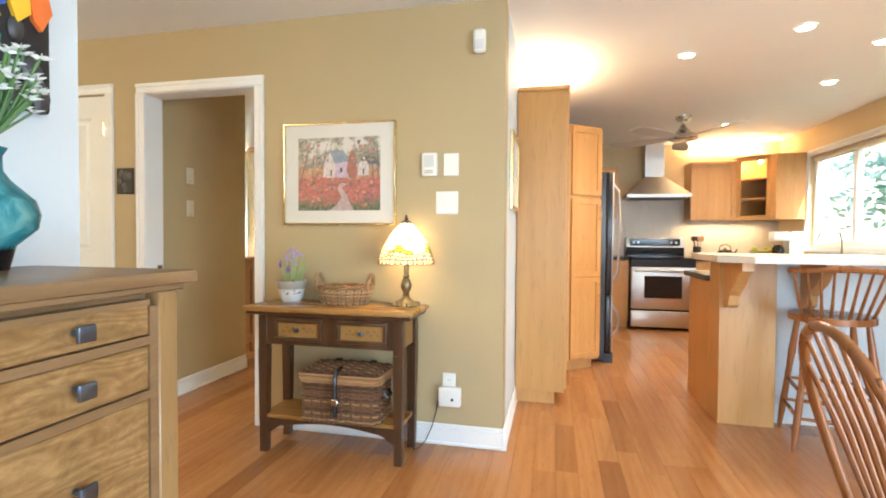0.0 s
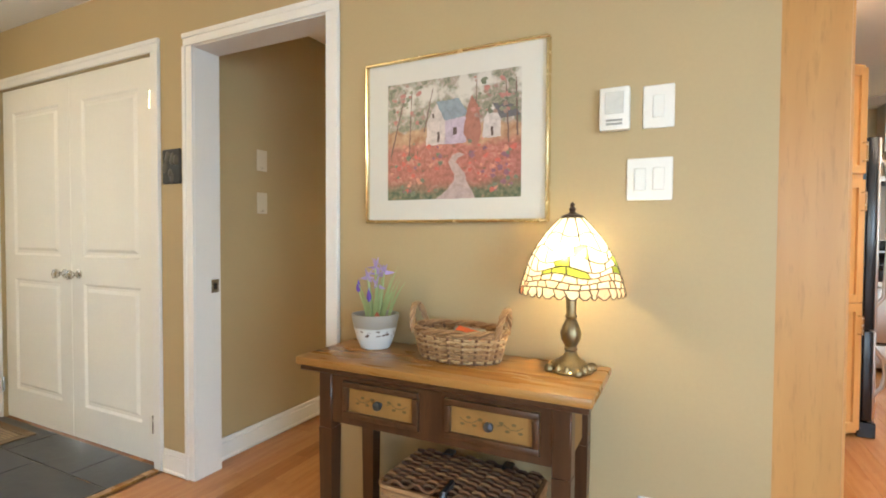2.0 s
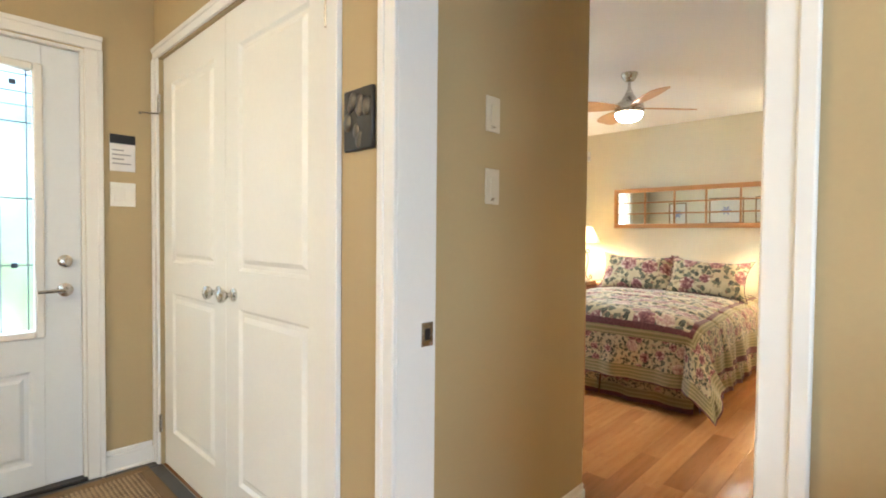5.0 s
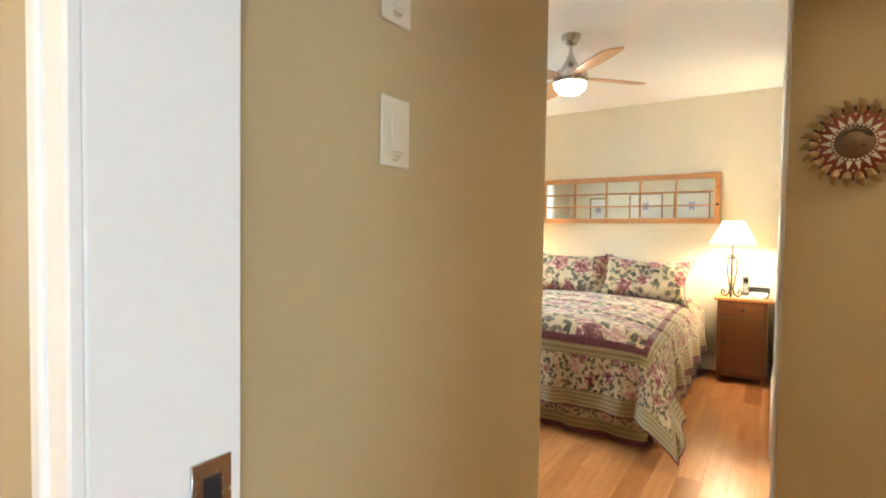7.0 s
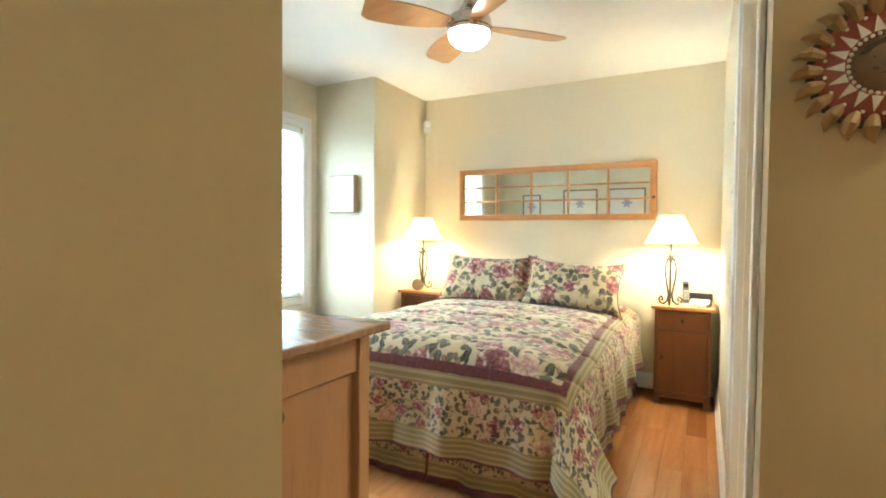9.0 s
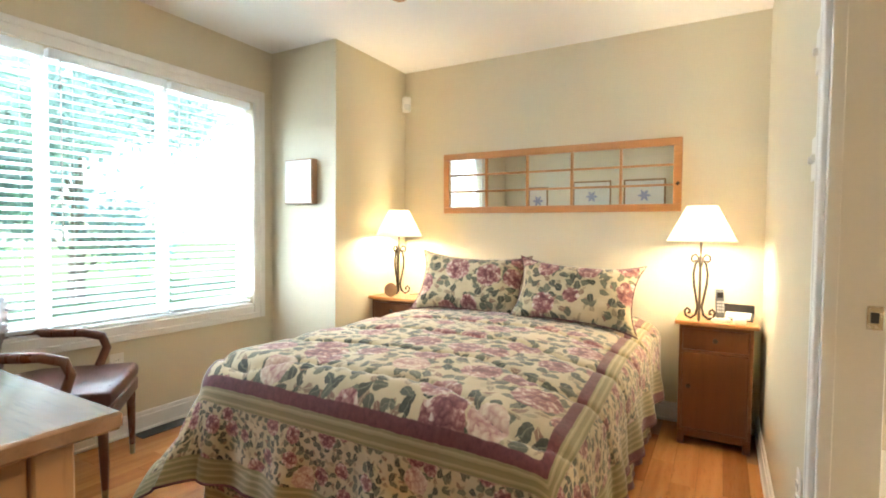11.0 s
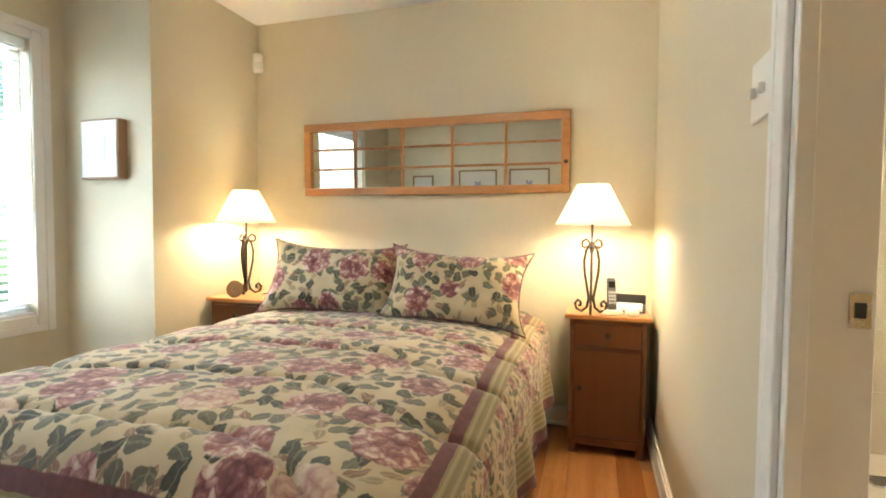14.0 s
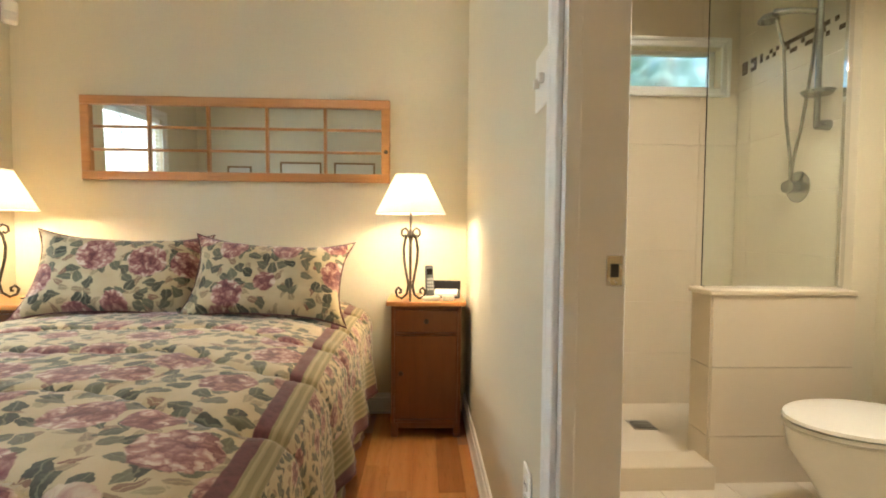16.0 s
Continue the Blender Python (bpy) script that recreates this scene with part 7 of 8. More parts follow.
def bedside_lamp(m):
    t = thing("bedside_lamp", "scrolled iron bedside lamp with lit cream shade", "table lamp", m, "bedside lamps")
    part("stem", rod((0, 0, 0.02), (0, 0, 0.46), 0.006, None, 8), IRON, t)
    for k in range(3):
        a = radians(90 + 120 * k + 60)
        pts = []
        prof = [(0.012, 0.34), (0.030, 0.31), (0.040, 0.26), (0.036, 0.20), (0.022, 0.13), (0.012, 0.08), (0.022, 0.035), (0.05, 0.012), (0.078, 0.022), (0.086, 0.048), (0.070, 0.066), (0.055, 0.055), (0.056, 0.040), (0.066, 0.040)]
        for r, z in prof:
            pts.append((r * math.cos(a), r * math.sin(a), z))
        part("scroll_leg", sweep(pts, 0.0066, 7), IRON, t)
        top = [(0.004, 0.30), (0.010, 0.345), (0.030, 0.365), (0.050, 0.355), (0.053, 0.333), (0.040, 0.322), (0.030, 0.332)]
        part("top_scroll", sweep([(r * math.cos(a), r * math.sin(a), z) for r, z in top], 0.0058, 7), IRON, t)
    part("collar", turned([(0.010, 0.315), (0.014, 0.32), (0.014, 0.335), (0.010, 0.34)], 12), IRON, t)
    part("socket", turned([(0.014, 0.44), (0.014, 0.50), (0.009, 0.505), (0, 0.505)], 14), BRASS, t)
    part("light_bulb", ball(bmesh.new(), (0, 0, 0.535), 0.022, 12, 8), glow("bedside_bulb_glass", (1.0, 0.78, 0.5), 9), t)
    part("shade", turned([(0.172, 0.435), (0.075, 0.626), (0.073, 0.626), (0.170, 0.435), (0.172, 0.435)], 40, cap=False), SHADE, t, "lit cream cone shade")
    for r, z in ((0.172, 0.436), (0.0745, 0.625)):
        part("shade_trim", sweep([(r * math.cos(2 * math.pi * k / 40), r * math.sin(2 * math.pi * k / 40), z) for k in range(40)], 0.0025, 5, True), MATB, t)
    return t


bl = bedside_lamp(pose(-2.485, 7.345, 0.692))
copy_thing(bl, pose(-4.47, 7.35, 0.692, 0, 0, 20))
cd = thing("small_disc_ornament", "round tan wooden disc ornament on nightstand", "ornament")
part("disc", turned([(0, 0), (0.048, 0), (0.050, 0.008), (0.040, 0.011), (0.018, 0.011), (0.016, 0.006), (0, 0.006)], 26, (0, 0, 0), pose(-4.455, 7.235, 0.7405, 82, 0, 12)), paint("tan_disc", (0.42, 0.28, 0.14), 0.5), cd)
single("lamp_cord", sweep([(-4.40, 7.40, 0.694), (-4.34, 7.44, 0.70), (-4.30, 7.42, 0.705), (-4.26, 7.50, 0.694)], 0.003, 6), PLASTD, "thin black lamp cord on nightstand", "cord")
# telephone set
ph = thing("cordless_phone", "grey cordless phone upright in its base", "telephone")
part("base", box(-0.045, 0.045, -0.035, 0.035, 0, 0.022, 0.006, 2), PLAST, ph)
hs = part("handset", box(-0.022, 0.022, -0.012, 0.012, -0.01, 0.15, 0.008, 2), paint("phone_grey", (0.09, 0.095, 0.105), 0.3), ph)
hs.matrix_basis = pose(0, 0.005, 0.028, -14, 0, 0)
part("screen", box(-0.015, 0.015, -0.0145, -0.0125, 0.10, 0.13), BLACKG, hs)
bm = bmesh.new()
for i in range(3):
    for j in range(4):
        bx(bm, -0.016 + 0.012 * i, -0.008 + 0.012 * i, -0.0140, -0.0125, 0.02 + 0.017 * j, 0.031 + 0.017 * j)
part("keypad", bm, paint("phone_keys", (0.42, 0.43, 0.45), 0.4), hs)
ph.matrix_world = pose(-2.385, 7.40, 0.692, 0, 0, 12)
tr_ = thing("paper_tray", "black desk tray holding white note paper", "tray")
part("tray", box(-0.075, 0.075, -0.05, 0.05, 0, 0.008, 0.003), PLASTD, tr_)
part("back", box(-0.075, 0.075, 0.042, 0.05, 0.0085, 0.06, 0.003), PLASTD, tr_)
part("note_pad", box(-0.06, 0.06, -0.045, 0.03, 0.0085, 0.02, 0.002), PAPER, tr_)
tr_.matrix_world = pose(-2.30, 7.50, 0.692, 16, 0, -6)
tr_.location.z = 0.708
single("small_white_clock", box(-0.03, 0.03, -0.022, 0.022, 0, 0.026, 0.008, 2), PLAST, "small rounded white bedside gadget", "gadget", "", pose(-2.295, 7.395, 0.691, 0, 0, 8))

# paned mirror in a pine frame
mr = thing("wall_mirror", "long pine-framed mirror divided into fifteen panes", "mirror")
X0, X1, Z0_, Z1_ = -4.27, -2.61, 1.305, 1.756
for b in frame_bars(X0, X1, Z0_, Z1_, 7.664, 7.698, 0.048, 0.004):
    part("frame_rail", b, PINEL, mr)
pw = (X1 - X0 - 0.096 - 4 * 0.016) / 5
phh = (Z1_ - Z0_ - 0.096 - 2 * 0.014) / 3
for k in range(4):
    x = X0 + 0.048 + (k + 1) * pw + k * 0.016
    part("glazing_bar", box(x, x + 0.016, 7.670, 7.690, Z0_ + 0.0485, Z1_ - 0.0485, 0.003), PINEL, mr)
for k in range(2):
    z = Z0_ + 0.048 + (k + 1) * phh + k * 0.014
    for i in range(5):
        x = X0 + 0.048 + i * (pw + 0.016)
        part("glazing_bar", box(x + 0.0003, x + pw - 0.0003, 7.672, 7.690, z, z + 0.014, 0.003), PINEL, mr)
for i in range(5):
    for j in range(3):
        x, z = X0 + 0.048 + i * (pw + 0.016), Z0_ + 0.048 + j * (phh + 0.014)
        part("pane", box(x - 0.003, x + pw + 0.003, 7.684, 7.688, z - 0.003, z + phh + 0.003), MIRROR, mr)
mr.matrix_world = Matrix.Translation((0, 7.698, 1.305)) @ Matrix.Rotation(radians(1.6), 4, "X") @ Matrix.Translation((0, -7.698, -1.305))
part("knot", rod((-2.632, 7.6655, 1.475), (-2.632, 7.6635, 1.475), 0.012), IRON, mr, "dark knot in the wood")

ms2 = thing("motion_sensor", "white rounded corner motion sensor", "motion sensor")
part("housing", box(-0.034, 0.034, -0.02, 0.03, -0.062, 0.062, 0.016, 3), PLAST, ms2)
part("lens", box(-0.024, 0.024, -0.024, -0.019, -0.045, 0.0, 0.003), paint("milky_lens_bedroom", (0.70, 0.70, 0.68), 0.25), ms2)
ms2.matrix_world = pose(-4.614, 7.655, 2.178, 0, 0, 45)
ceiling_fan("brushed nickel ceiling fan with four pale wood blades", (-3.305, 5.765), 0.155, 0.51, 0.078, (47, 137, 227, 317), wood("pale_blade_wood", (0.40, 0.20, 0.075), (0.54, 0.30, 0.125), "X", 0.35, 5, 0.5), NICKEL, True)

# deep-framed little picture on the projecting wall
sb = thing("shadow_box_picture", "small deep wooden box frame with pale print", "picture")
part("box_frame", box(-5.075, -4.815, 6.815, 6.868, 1.345, 1.655, 0.003), wood("box_frame_wood", (0.25, 0.13, 0.06), (0.42, 0.25, 0.13), "Z"), sb)
part("print_sheet", box(-5.065, -4.825, 6.811, 6.8148, 1.355, 1.645), PAPER, sb, "pale print")
part("print_mark", box(-4.99, -4.90, 6.809, 6.8108, 1.44, 1.56), paint("faint_ink", (0.68, 0.69, 0.70), 0.7), sb)

# sun-face ornament
so = thing("sun_ornament", "painted clay sun ornament with curled rays", "wall ornament")
CLAY = paint("ochre_clay", (0.28, 0.17, 0.065), 0.6, 0.25, 0.3, grain=30)
REDC = paint("red_clay_paint", (0.22, 0.045, 0.025), 0.5, 0.25, 0.15, grain=25)
DARKC = paint("dark_clay_paint", (0.045, 0.028, 0.018), 0.5, 0.3, 0.1, grain=25)
WHC = paint("white_clay_paint", (0.62, 0.58, 0.48), 0.55, 0.1, 0.1)
MY = Matrix.Rotation(radians(90), 4, "X")
part("disc", turned([(0, 0), (0.112, 0), (0.112, 0.010), (0.104, 0.016), (0.06, 0.020), (0.058, 0.014), (0, 0.014)], 48, (0, 0, 0), MY), REDC, so, "red painted disc")
for k in range(22):
    a = 2 * math.pi * k / 22
    bm = sweep([(0.100 * math.cos(a), -0.008, 0.100 * math.sin(a)), (0.124 * math.cos(a), -0.016, 0.124 * math.sin(a)), (0.140 * math.cos(a + 0.02), -0.010, 0.140 * math.sin(a + 0.02)), (0.153 * math.cos(a + 0.08), -0.004, 0.153 * math.sin(a + 0.08))], [0.010, 0.0145, 0.0095, 0.002], 8)
    part("ray", bm, CLAY, so, "curled ochre ray")
    b = a + math.pi / 22
    part("ray_gap", ball(bmesh.new(), (0.117 * math.cos(b), -0.006, 0.117 * math.sin(b)), 0.010, 8, 6, (1, 0.5, 1)), DARKC, so)
for k in range(18):
    a = 2 * math.pi * k / 18
    bm = bmesh.new()
    prism(bm, [(0.064, -0.009), (0.094, 0.0), (0.064, 0.009)], 0.0, 0.022, MY @ Matrix.Rotation(a, 4, "Z"))
    part("painted_triangle", bm, WHC, so)
    b = a + math.pi / 18
    part("painted_dot", ball(bmesh.new(), (0.096 * math.cos(b), -0.016, 0.096 * math.sin(b)), 0.0042, 8, 5, (1, 0.4, 1)), WHC, so)
for k in range(32):
    a = 2 * math.pi * k / 32
    part("bead", ball(bmesh.new(), (0.0585 * math.cos(a), -0.019, 0.0585 * math.sin(a)), 0.0042, 8, 5, (1, 0.6, 1)), WHC, so)
part("centre_boss", turned([(0.054, 0.014), (0.050, 0.022), (0.034, 0.034), (0.0, 0.040)], 32, (0, 0, 0), MY), paint("brown_clay", (0.15, 0.085, 0.042), 0.55, 0.25, 0.2, grain=30), so)
bm = bmesh.new()
for x, z, r in ((-0.018, 0.008, 0.008), (0.018, 0.008, 0.008), (-0.016, -0.012, 0.009), (0.018, -0.012, 0.009)):
    ball(bm, (x, -0.034, z), r, 10, 6, (1.1, 0.3, 0.7))
bx(bm, -0.011, 0.011, -0.037, -0.030, -0.024, -0.021, 0.001)
prism(bm, [(-0.045, 0.018), (-0.03, 0.036), (0.0, 0.046), (0.03, 0.036), (0.045, 0.018), (0.012, 0.020), (0.0, 0.006), (-0.012, 0.020)], 0.018, 0.0335, MY)
part("painted_marks", bm, DARKC, so)
so.matrix_world = pose(-2.0, 4.80, 1.50) @ Matrix.Scale(0.95, 4)

# dresser
dz = thing("dresser", "stained pine dresser with overhanging top", "dresser")
part("top", box(-4.45, -3.0, 4.045, 4.66, 0.928, 0.95, 0.004), wood("dresser_top", (0.20, 0.10, 0.05), (0.34, 0.19, 0.10), "X", 0.25), dz, "darker polished top")
PINES = wood("dresser_side_pine", (0.31, 0.15, 0.06), (0.44, 0.235, 0.10), "Z", 0.36, 5, 0.6)
part("carcass", box(-4.40, -3.068, 4.06, 4.60, 0.10, 0.927), PINES, dz)
for x in (-4.41, -3.085):
    for y in (4.058, 4.585):
        part("corner_post", box(x, x + 0.042, y, y + 0.042, 0.0, 0.9275, 0.003), PINES, dz)
part("side_rail", box(-3.0675, -3.052, 4.1005, 4.5845, 0.83, 0.927, 0.002), PINES, dz)
part("side_rail", box(-3.0675, -3.052, 4.1005, 4.5845, 0.10, 0.19, 0.002), PINES, dz)
part("knot", rod((-3.0685, 4.34, 0.785), (-3.066, 4.34, 0.785), 0.017), paint("knot_brown", (0.11, 0.045, 0.02), 0.5), dz, "dark round knot in side panel")
for j in range(4):
    for i in range(2):
        d = part("drawer", box(-4.36 + 0.64 * i, -3.735 + 0.64 * i, 4.601, 4.618, 0.13 + 0.195 * j, 0.315 + 0.195 * j, 0.004), PINES, dz)
        for kx in (-4.22 + 0.64 * i, -3.88 + 0.64 * i):
            part("drawer_knob", rod((kx, 4.618, 0.22 + 0.195 * j), (kx, 4.64, 0.22 + 0.195 * j), 0.012, 0.016), IRON, d)
single("small_case", box(-3.62, -3.34, 4.12, 4.42, 0.951, 1.06, 0.012, 2), paint("slate_blue_case", (0.06, 0.09, 0.11), 0.5), "dark blue-grey case standing on dresser", "case")
# pictures on the dresser wall, seen in the mirror
for x, w, z0, z1 in ((-4.75, 0.30, 1.22, 1.62), (-3.98, 0.52, 1.25, 1.68), (-3.30, 0.52, 1.25, 1.68)):
    p = thing("framed_picture", "pale floral print in slim wooden frame", "picture", None, "pictures over the dresser")
    for b in frame_bars(x - w / 2, x + w / 2, z0, z1, 4.041, 4.062, 0.022, 0.003):
        part("frame_rail", b, OAK, p)
    part("mat", box(x - w / 2 + 0.0222, x + w / 2 - 0.0222, 4.041, 4.054, z0 + 0.0222, z1 - 0.0222), MATB, p)
    bm = bmesh.new()
    for k in range(6):
        a = k * math.pi / 3
        prism(bm, [(0, -0.012), (0.05, -0.018), (0.085, 0.0), (0.05, 0.018), (0, 0.012)], 0.0, 0.002, Matrix.Translation((x, 4.056, (z0 + z1) / 2)) @ Matrix.Rotation(radians(90), 4, "X") @ Matrix.Rotation(a, 4, "Z"))
    part("printed_flower", bm, paint("grey_blue_ink", (0.30, 0.31, 0.42), 0.7, 0.2), p)

# armchair
ac = thing("armchair", "dark mahogany open armchair with oxblood leather seat", "armchair")
part("seat_cushion", box(-0.27, 0.27, -0.26, 0.27, 0.40, 0.475, 0.025, 3), LEATHER, ac, "oxblood leather seat")
part("seat_rail", box(-0.265, 0.265, -0.255, 0.265, 0.33, 0.3995, 0.008), LEATHER, ac)
for x in (-0.24, 0.24):
    part("front_leg", sweep([(x, 0.235, 0.345), (x, 0.238, 0.18), (x, 0.24, 0.05)], [0.022, 0.018, 0.013], 10), MAHOG, ac)
    part("leg_tip", rod((x, 0.24, 0.05), (x, 0.24, 0.0), 0.013, 0.011), BRASS, ac, "worn brass leg tip")
    part("back_leg", sweep([(x, -0.24, 0.35), (x, -0.27, 0.15), (x, -0.30, 0.0)], [0.022, 0.019, 0.013], 10), MAHOG, ac)
    part("arm", sweep([(x, 0.10, 0.47), (x * 1.06, 0.13, 0.56), (x * 1.08, 0.11, 0.615), (x * 1.08, 0.03, 0.64), (x * 1.06, -0.12, 0.645), (x, -0.28, 0.66)], [0.022, 0.020, 0.022, 0.023, 0.022, 0.020], 10), MAHOG, ac)
    part("back_post", sweep([(x, -0.24, 0.35), (x, -0.28, 0.62), (x, -0.34, 0.86)], 0.02, 10), MAHOG, ac)
part("back_cushion", box(-0.22, 0.22, -0.31, -0.25, 0.50, 0.84, 0.025, 3), LEATHER, ac)
ac.matrix_world = pose(-4.99, 5.40, 0, 0, 0, -40)
single("floor_vent", box(-5.245, -5.145, 5.86, 6.16, 0.0015, 0.006, 0.002), PLASTD, "black metal floor vent by baseboard", "floor vent")
plate("power_outlet", "y", -5.265, 1, 5.79, 0.42, 0.075, 0.118, "white power outlet under window", 1, "outlet", "outlet")
plate("power_outlet", "y", -2.175, -1, 6.03, 0.44, 0.075, 0.118, "white power outlet beside bathroom doorway", 1, "outlet", "outlet")
plate("light_switch", "y", -2.175, -1, 5.945, 1.37, 0.115, 0.118, "white double toggle switch beside bathroom doorway", 2, "toggle")
plate("light_switch", "y", -2.175, -1, 5.955, 1.65, 0.07, 0.118, "white fan control switch beside bathroom doorway", 1, "toggle")

# bedroom window and blinds
bw = thing("bedroom_window", "white three-light bedroom window", "window")
bw["kind"] = "structure"
bm = bmesh.new()
for y0, y1, z0, z1 in ((4.90, 4.95, 0.63, 2.05), (6.65, 6.70, 0.63, 2.05), (4.95, 6.65, 0.63, 0.68), (4.95, 6.65, 2.0, 2.05), (5.475, 5.525, 0.68, 2.0), (6.085, 6.135, 0.68, 2.0)):
    bx(bm, -5.385, -5.335, y0, y1, z0, z1, 0.003)
part("frame", bm, TRIM, bw)
for y0, y1 in ((4.95, 5.475), (5.525, 6.085), (6.135, 6.65)):
    g = part("pane", box(-5.362, -5.358, y0, y1, 0.68, 2.0), GLASS, bw)
    g.visible_shadow = False
part("sill", box(-5.334, -5.262, 4.901, 6.699, 0.622, 0.645, 0.004), TRIM, bw)
n = Net("blind_slat_paint")
n.set(Base_Color=(0.80, 0.80, 0.78), Roughness=0.45)
tr = n.t.nodes.new("ShaderNodeBsdfTranslucent")
n.put(tr.inputs["Color"], (0.80, 0.82, 0.80))
mx = n.t.nodes.new("ShaderNodeMixShader")
mx.inputs[0].default_value = 0.3
n.t.links.new(n.b.outputs[0], mx.inputs[1])
n.t.links.new(tr.outputs[0], mx.inputs[2])
n.t.links.new(mx.outputs[0], n.out.inputs["Surface"])
SLAT = n.m
for y0, y1 in ((4.915, 5.485), (5.505, 6.095), (6.12, 6.685)):
    b = thing("window_blind", "white slatted blind, slats tilted half open", "blind", None, "bedroom window blinds")
    part("head_rail", box(-5.325, -5.272, y0, y1, 2.0, 2.048, 0.003), SLAT, b)
    part("bottom_rail", box(-5.322, -5.276, y0, y1, 0.655, 0.672, 0.003), SLAT, b)
    me = None
    for k in range(31):
        z = 0.70 + 0.0425 * k
        if me is None:
            sl = part("slat", box(-0.024, 0.024, 0, y1 - y0, -0.0012, 0.0012), SLAT, b)
            me = sl.data
        else:
            sl = new("slat", me)
            sl.parent = b
        sl.matrix_basis = pose(-5.299, y0, z, 0, 21, 0)
    for yy in (y0 + 0.1, y1 - 0.1):
        part("ladder_cord", sweep([(-5.275, yy, 0.66), (-5.275, yy, 2.0)], 0.0012, 4), SLAT, b)
    part("tilt_wand", rod((-5.266, y0 + 0.045, 1.10), (-5.268, y0 + 0.045, 2.0), 0.0035, None, 6), PLAST, b, "clear tilt wand")

# ---- bathroom ----
BT = paint("beige_wall_tile", (0.66, 0.57, 0.43), 0.34, 0.010, 0.0, grain=300)
BGROUT = paint("pale_grout", (0.58, 0.50, 0.39), 0.8, 0.05, 0.1)
BF = paint("cream_floor_tile", (0.70, 0.63, 0.51), 0.34, 0.015, 0.0, grain=300)
hw = struct("shower_half_wall", box(-1.23, -0.622, 6.88, 7.02, 0.0, 0.79), BGROUT, "tiled half wall beside shower", "half wall")
struct("shower_half_wall_cap_trim", box(-1.25, -0.622, 6.862, 7.038, 0.791, 0.812, 0.004), BT, "beige stone cap on half wall", "trim", True)
struct("shower_curb_trim", box(-2.058, -1.2305, 6.82, 6.97, 0.0, 0.10, 0.004), BT, "beige tiled shower curb", "curb", True)
struct("shower_floor", box(-2.058, -0.622, 6.9705, 7.698, 0.0, 0.045), BF, "cream shower floor", "shower floor")
dn = thing("shower_drain", "square steel shower drain", "drain")
part("grate", box(-1.345, -1.225, 7.32, 7.44, 0.0452, 0.050, 0.002), STEEL, dn)
for k in range(5):
    part("slot", box(-1.335, -1.235, 7.335 + 0.02 * k, 7.343 + 0.02 * k, 0.0503, 0.0508), PLASTD, dn)
# glass screen
sg = thing("shower_screen", "clear frameless shower glass with chrome channel", "shower screen")
gp_ = part("glass_panel", box(-1.24, -0.625, 6.946, 6.954, 0.822, 2.30), SHOWERG, sg)
gp_.visible_shadow = False
part("bottom_channel", box(-1.23, -0.625, 6.940, 6.960, 0.812, 0.824, 0.001), CHROME, sg)
part("side_channel", box(-0.645, -0.6225, 6.938, 6.962, 0.826, 2.30, 0.001), CHROME, sg)
# shower fittings
SHOWERM = paint("shower_chrome", (0.42, 0.43, 0.43), 0.14, 0.05, 0.0, 1.0)
sh = thing("shower_set", "chrome hand shower on slide bar with hose", "shower")
WX = -0.622
part("slide_bar", rod((WX - 0.06, 7.05, 1.52), (WX - 0.06, 7.05, 2.30), 0.013), SHOWERM, sh)
for z in (1.53, 2.28):
    part("bar_bracket", rod((WX, 7.05, z), (WX - 0.06, 7.05, z), 0.026, 0.020), SHOWERM, sh)
part("soap_dish", turned([(0.0, 0), (0.055, 0.0), (0.066, 0.016), (0.060, 0.016), (0.05, 0.006), (0, 0.006)], 24, (WX - 0.068, 7.04, 1.66)), SHOWERM, sh)
bm = sweep([(WX - 0.065, 7.06, 2.03), (WX - 0.10, 7.14, 2.07), (WX - 0.13, 7.24, 2.10)], [0.014, 0.014, 0.018], 10)
lathe(bm, [(0.0, 0.02), (0.03, 0.015), (0.048, -0.01), (0.046, -0.018), (0.0, -0.018)], 24, (WX - 0.14, 7.27, 2.085))
part("hand_shower", bm, SHOWERM, sh)
hose = [(WX - 0.065, 7.06, 2.03), (WX - 0.06, 7.09, 1.80), (WX - 0.05, 7.15, 1.55), (WX - 0.045, 7.20, 1.40), (WX - 0.045, 7.215, 1.30)]
part("hose", sweep(hose, 0.008, 7), SHOWERM, sh)
part("hose", sweep([(WX - 0.13, 7.24, 2.10), (WX - 0.06, 7.27, 1.95), (WX - 0.05, 7.25, 1.60), (WX - 0.045, 7.22, 1.40), (WX - 0.045, 7.215, 1.30)], 0.008, 7), SHOWERM, sh)
vl = thing("shower_valve", "round chrome shower valve with knob", "shower valve")
MX = Matrix.Translation((WX, 7.215, 1.27)) @ Matrix.Rotation(radians(-90), 4, "Y")
part("escutcheon", turned([(0, 0), (0.078, 0), (0.074, 0.010), (0.03, 0.016), (0.028, 0.04), (0, 0.04)], 30, (0, 0, 0), MX), SHOWERM, vl)
part("knob", turned([(0.028, 0.041), (0.032, 0.05), (0.028, 0.07), (0, 0.074)], 20, (0, 0, 0), MX), SHOWERM, vl)
# toilet
to = thing("toilet", "white porcelain toilet with closed lid", "toilet")


def oval_ring(cx, a, b, z, n_=36):
    return [Vector((cx + a * math.cos(2 * math.pi * k / n_) * (1.0 if math.cos(2 * math.pi * k / n_) < 0 else 0.85), b * math.sin(2 * math.pi * k / n_), z)) for k in range(n_)]


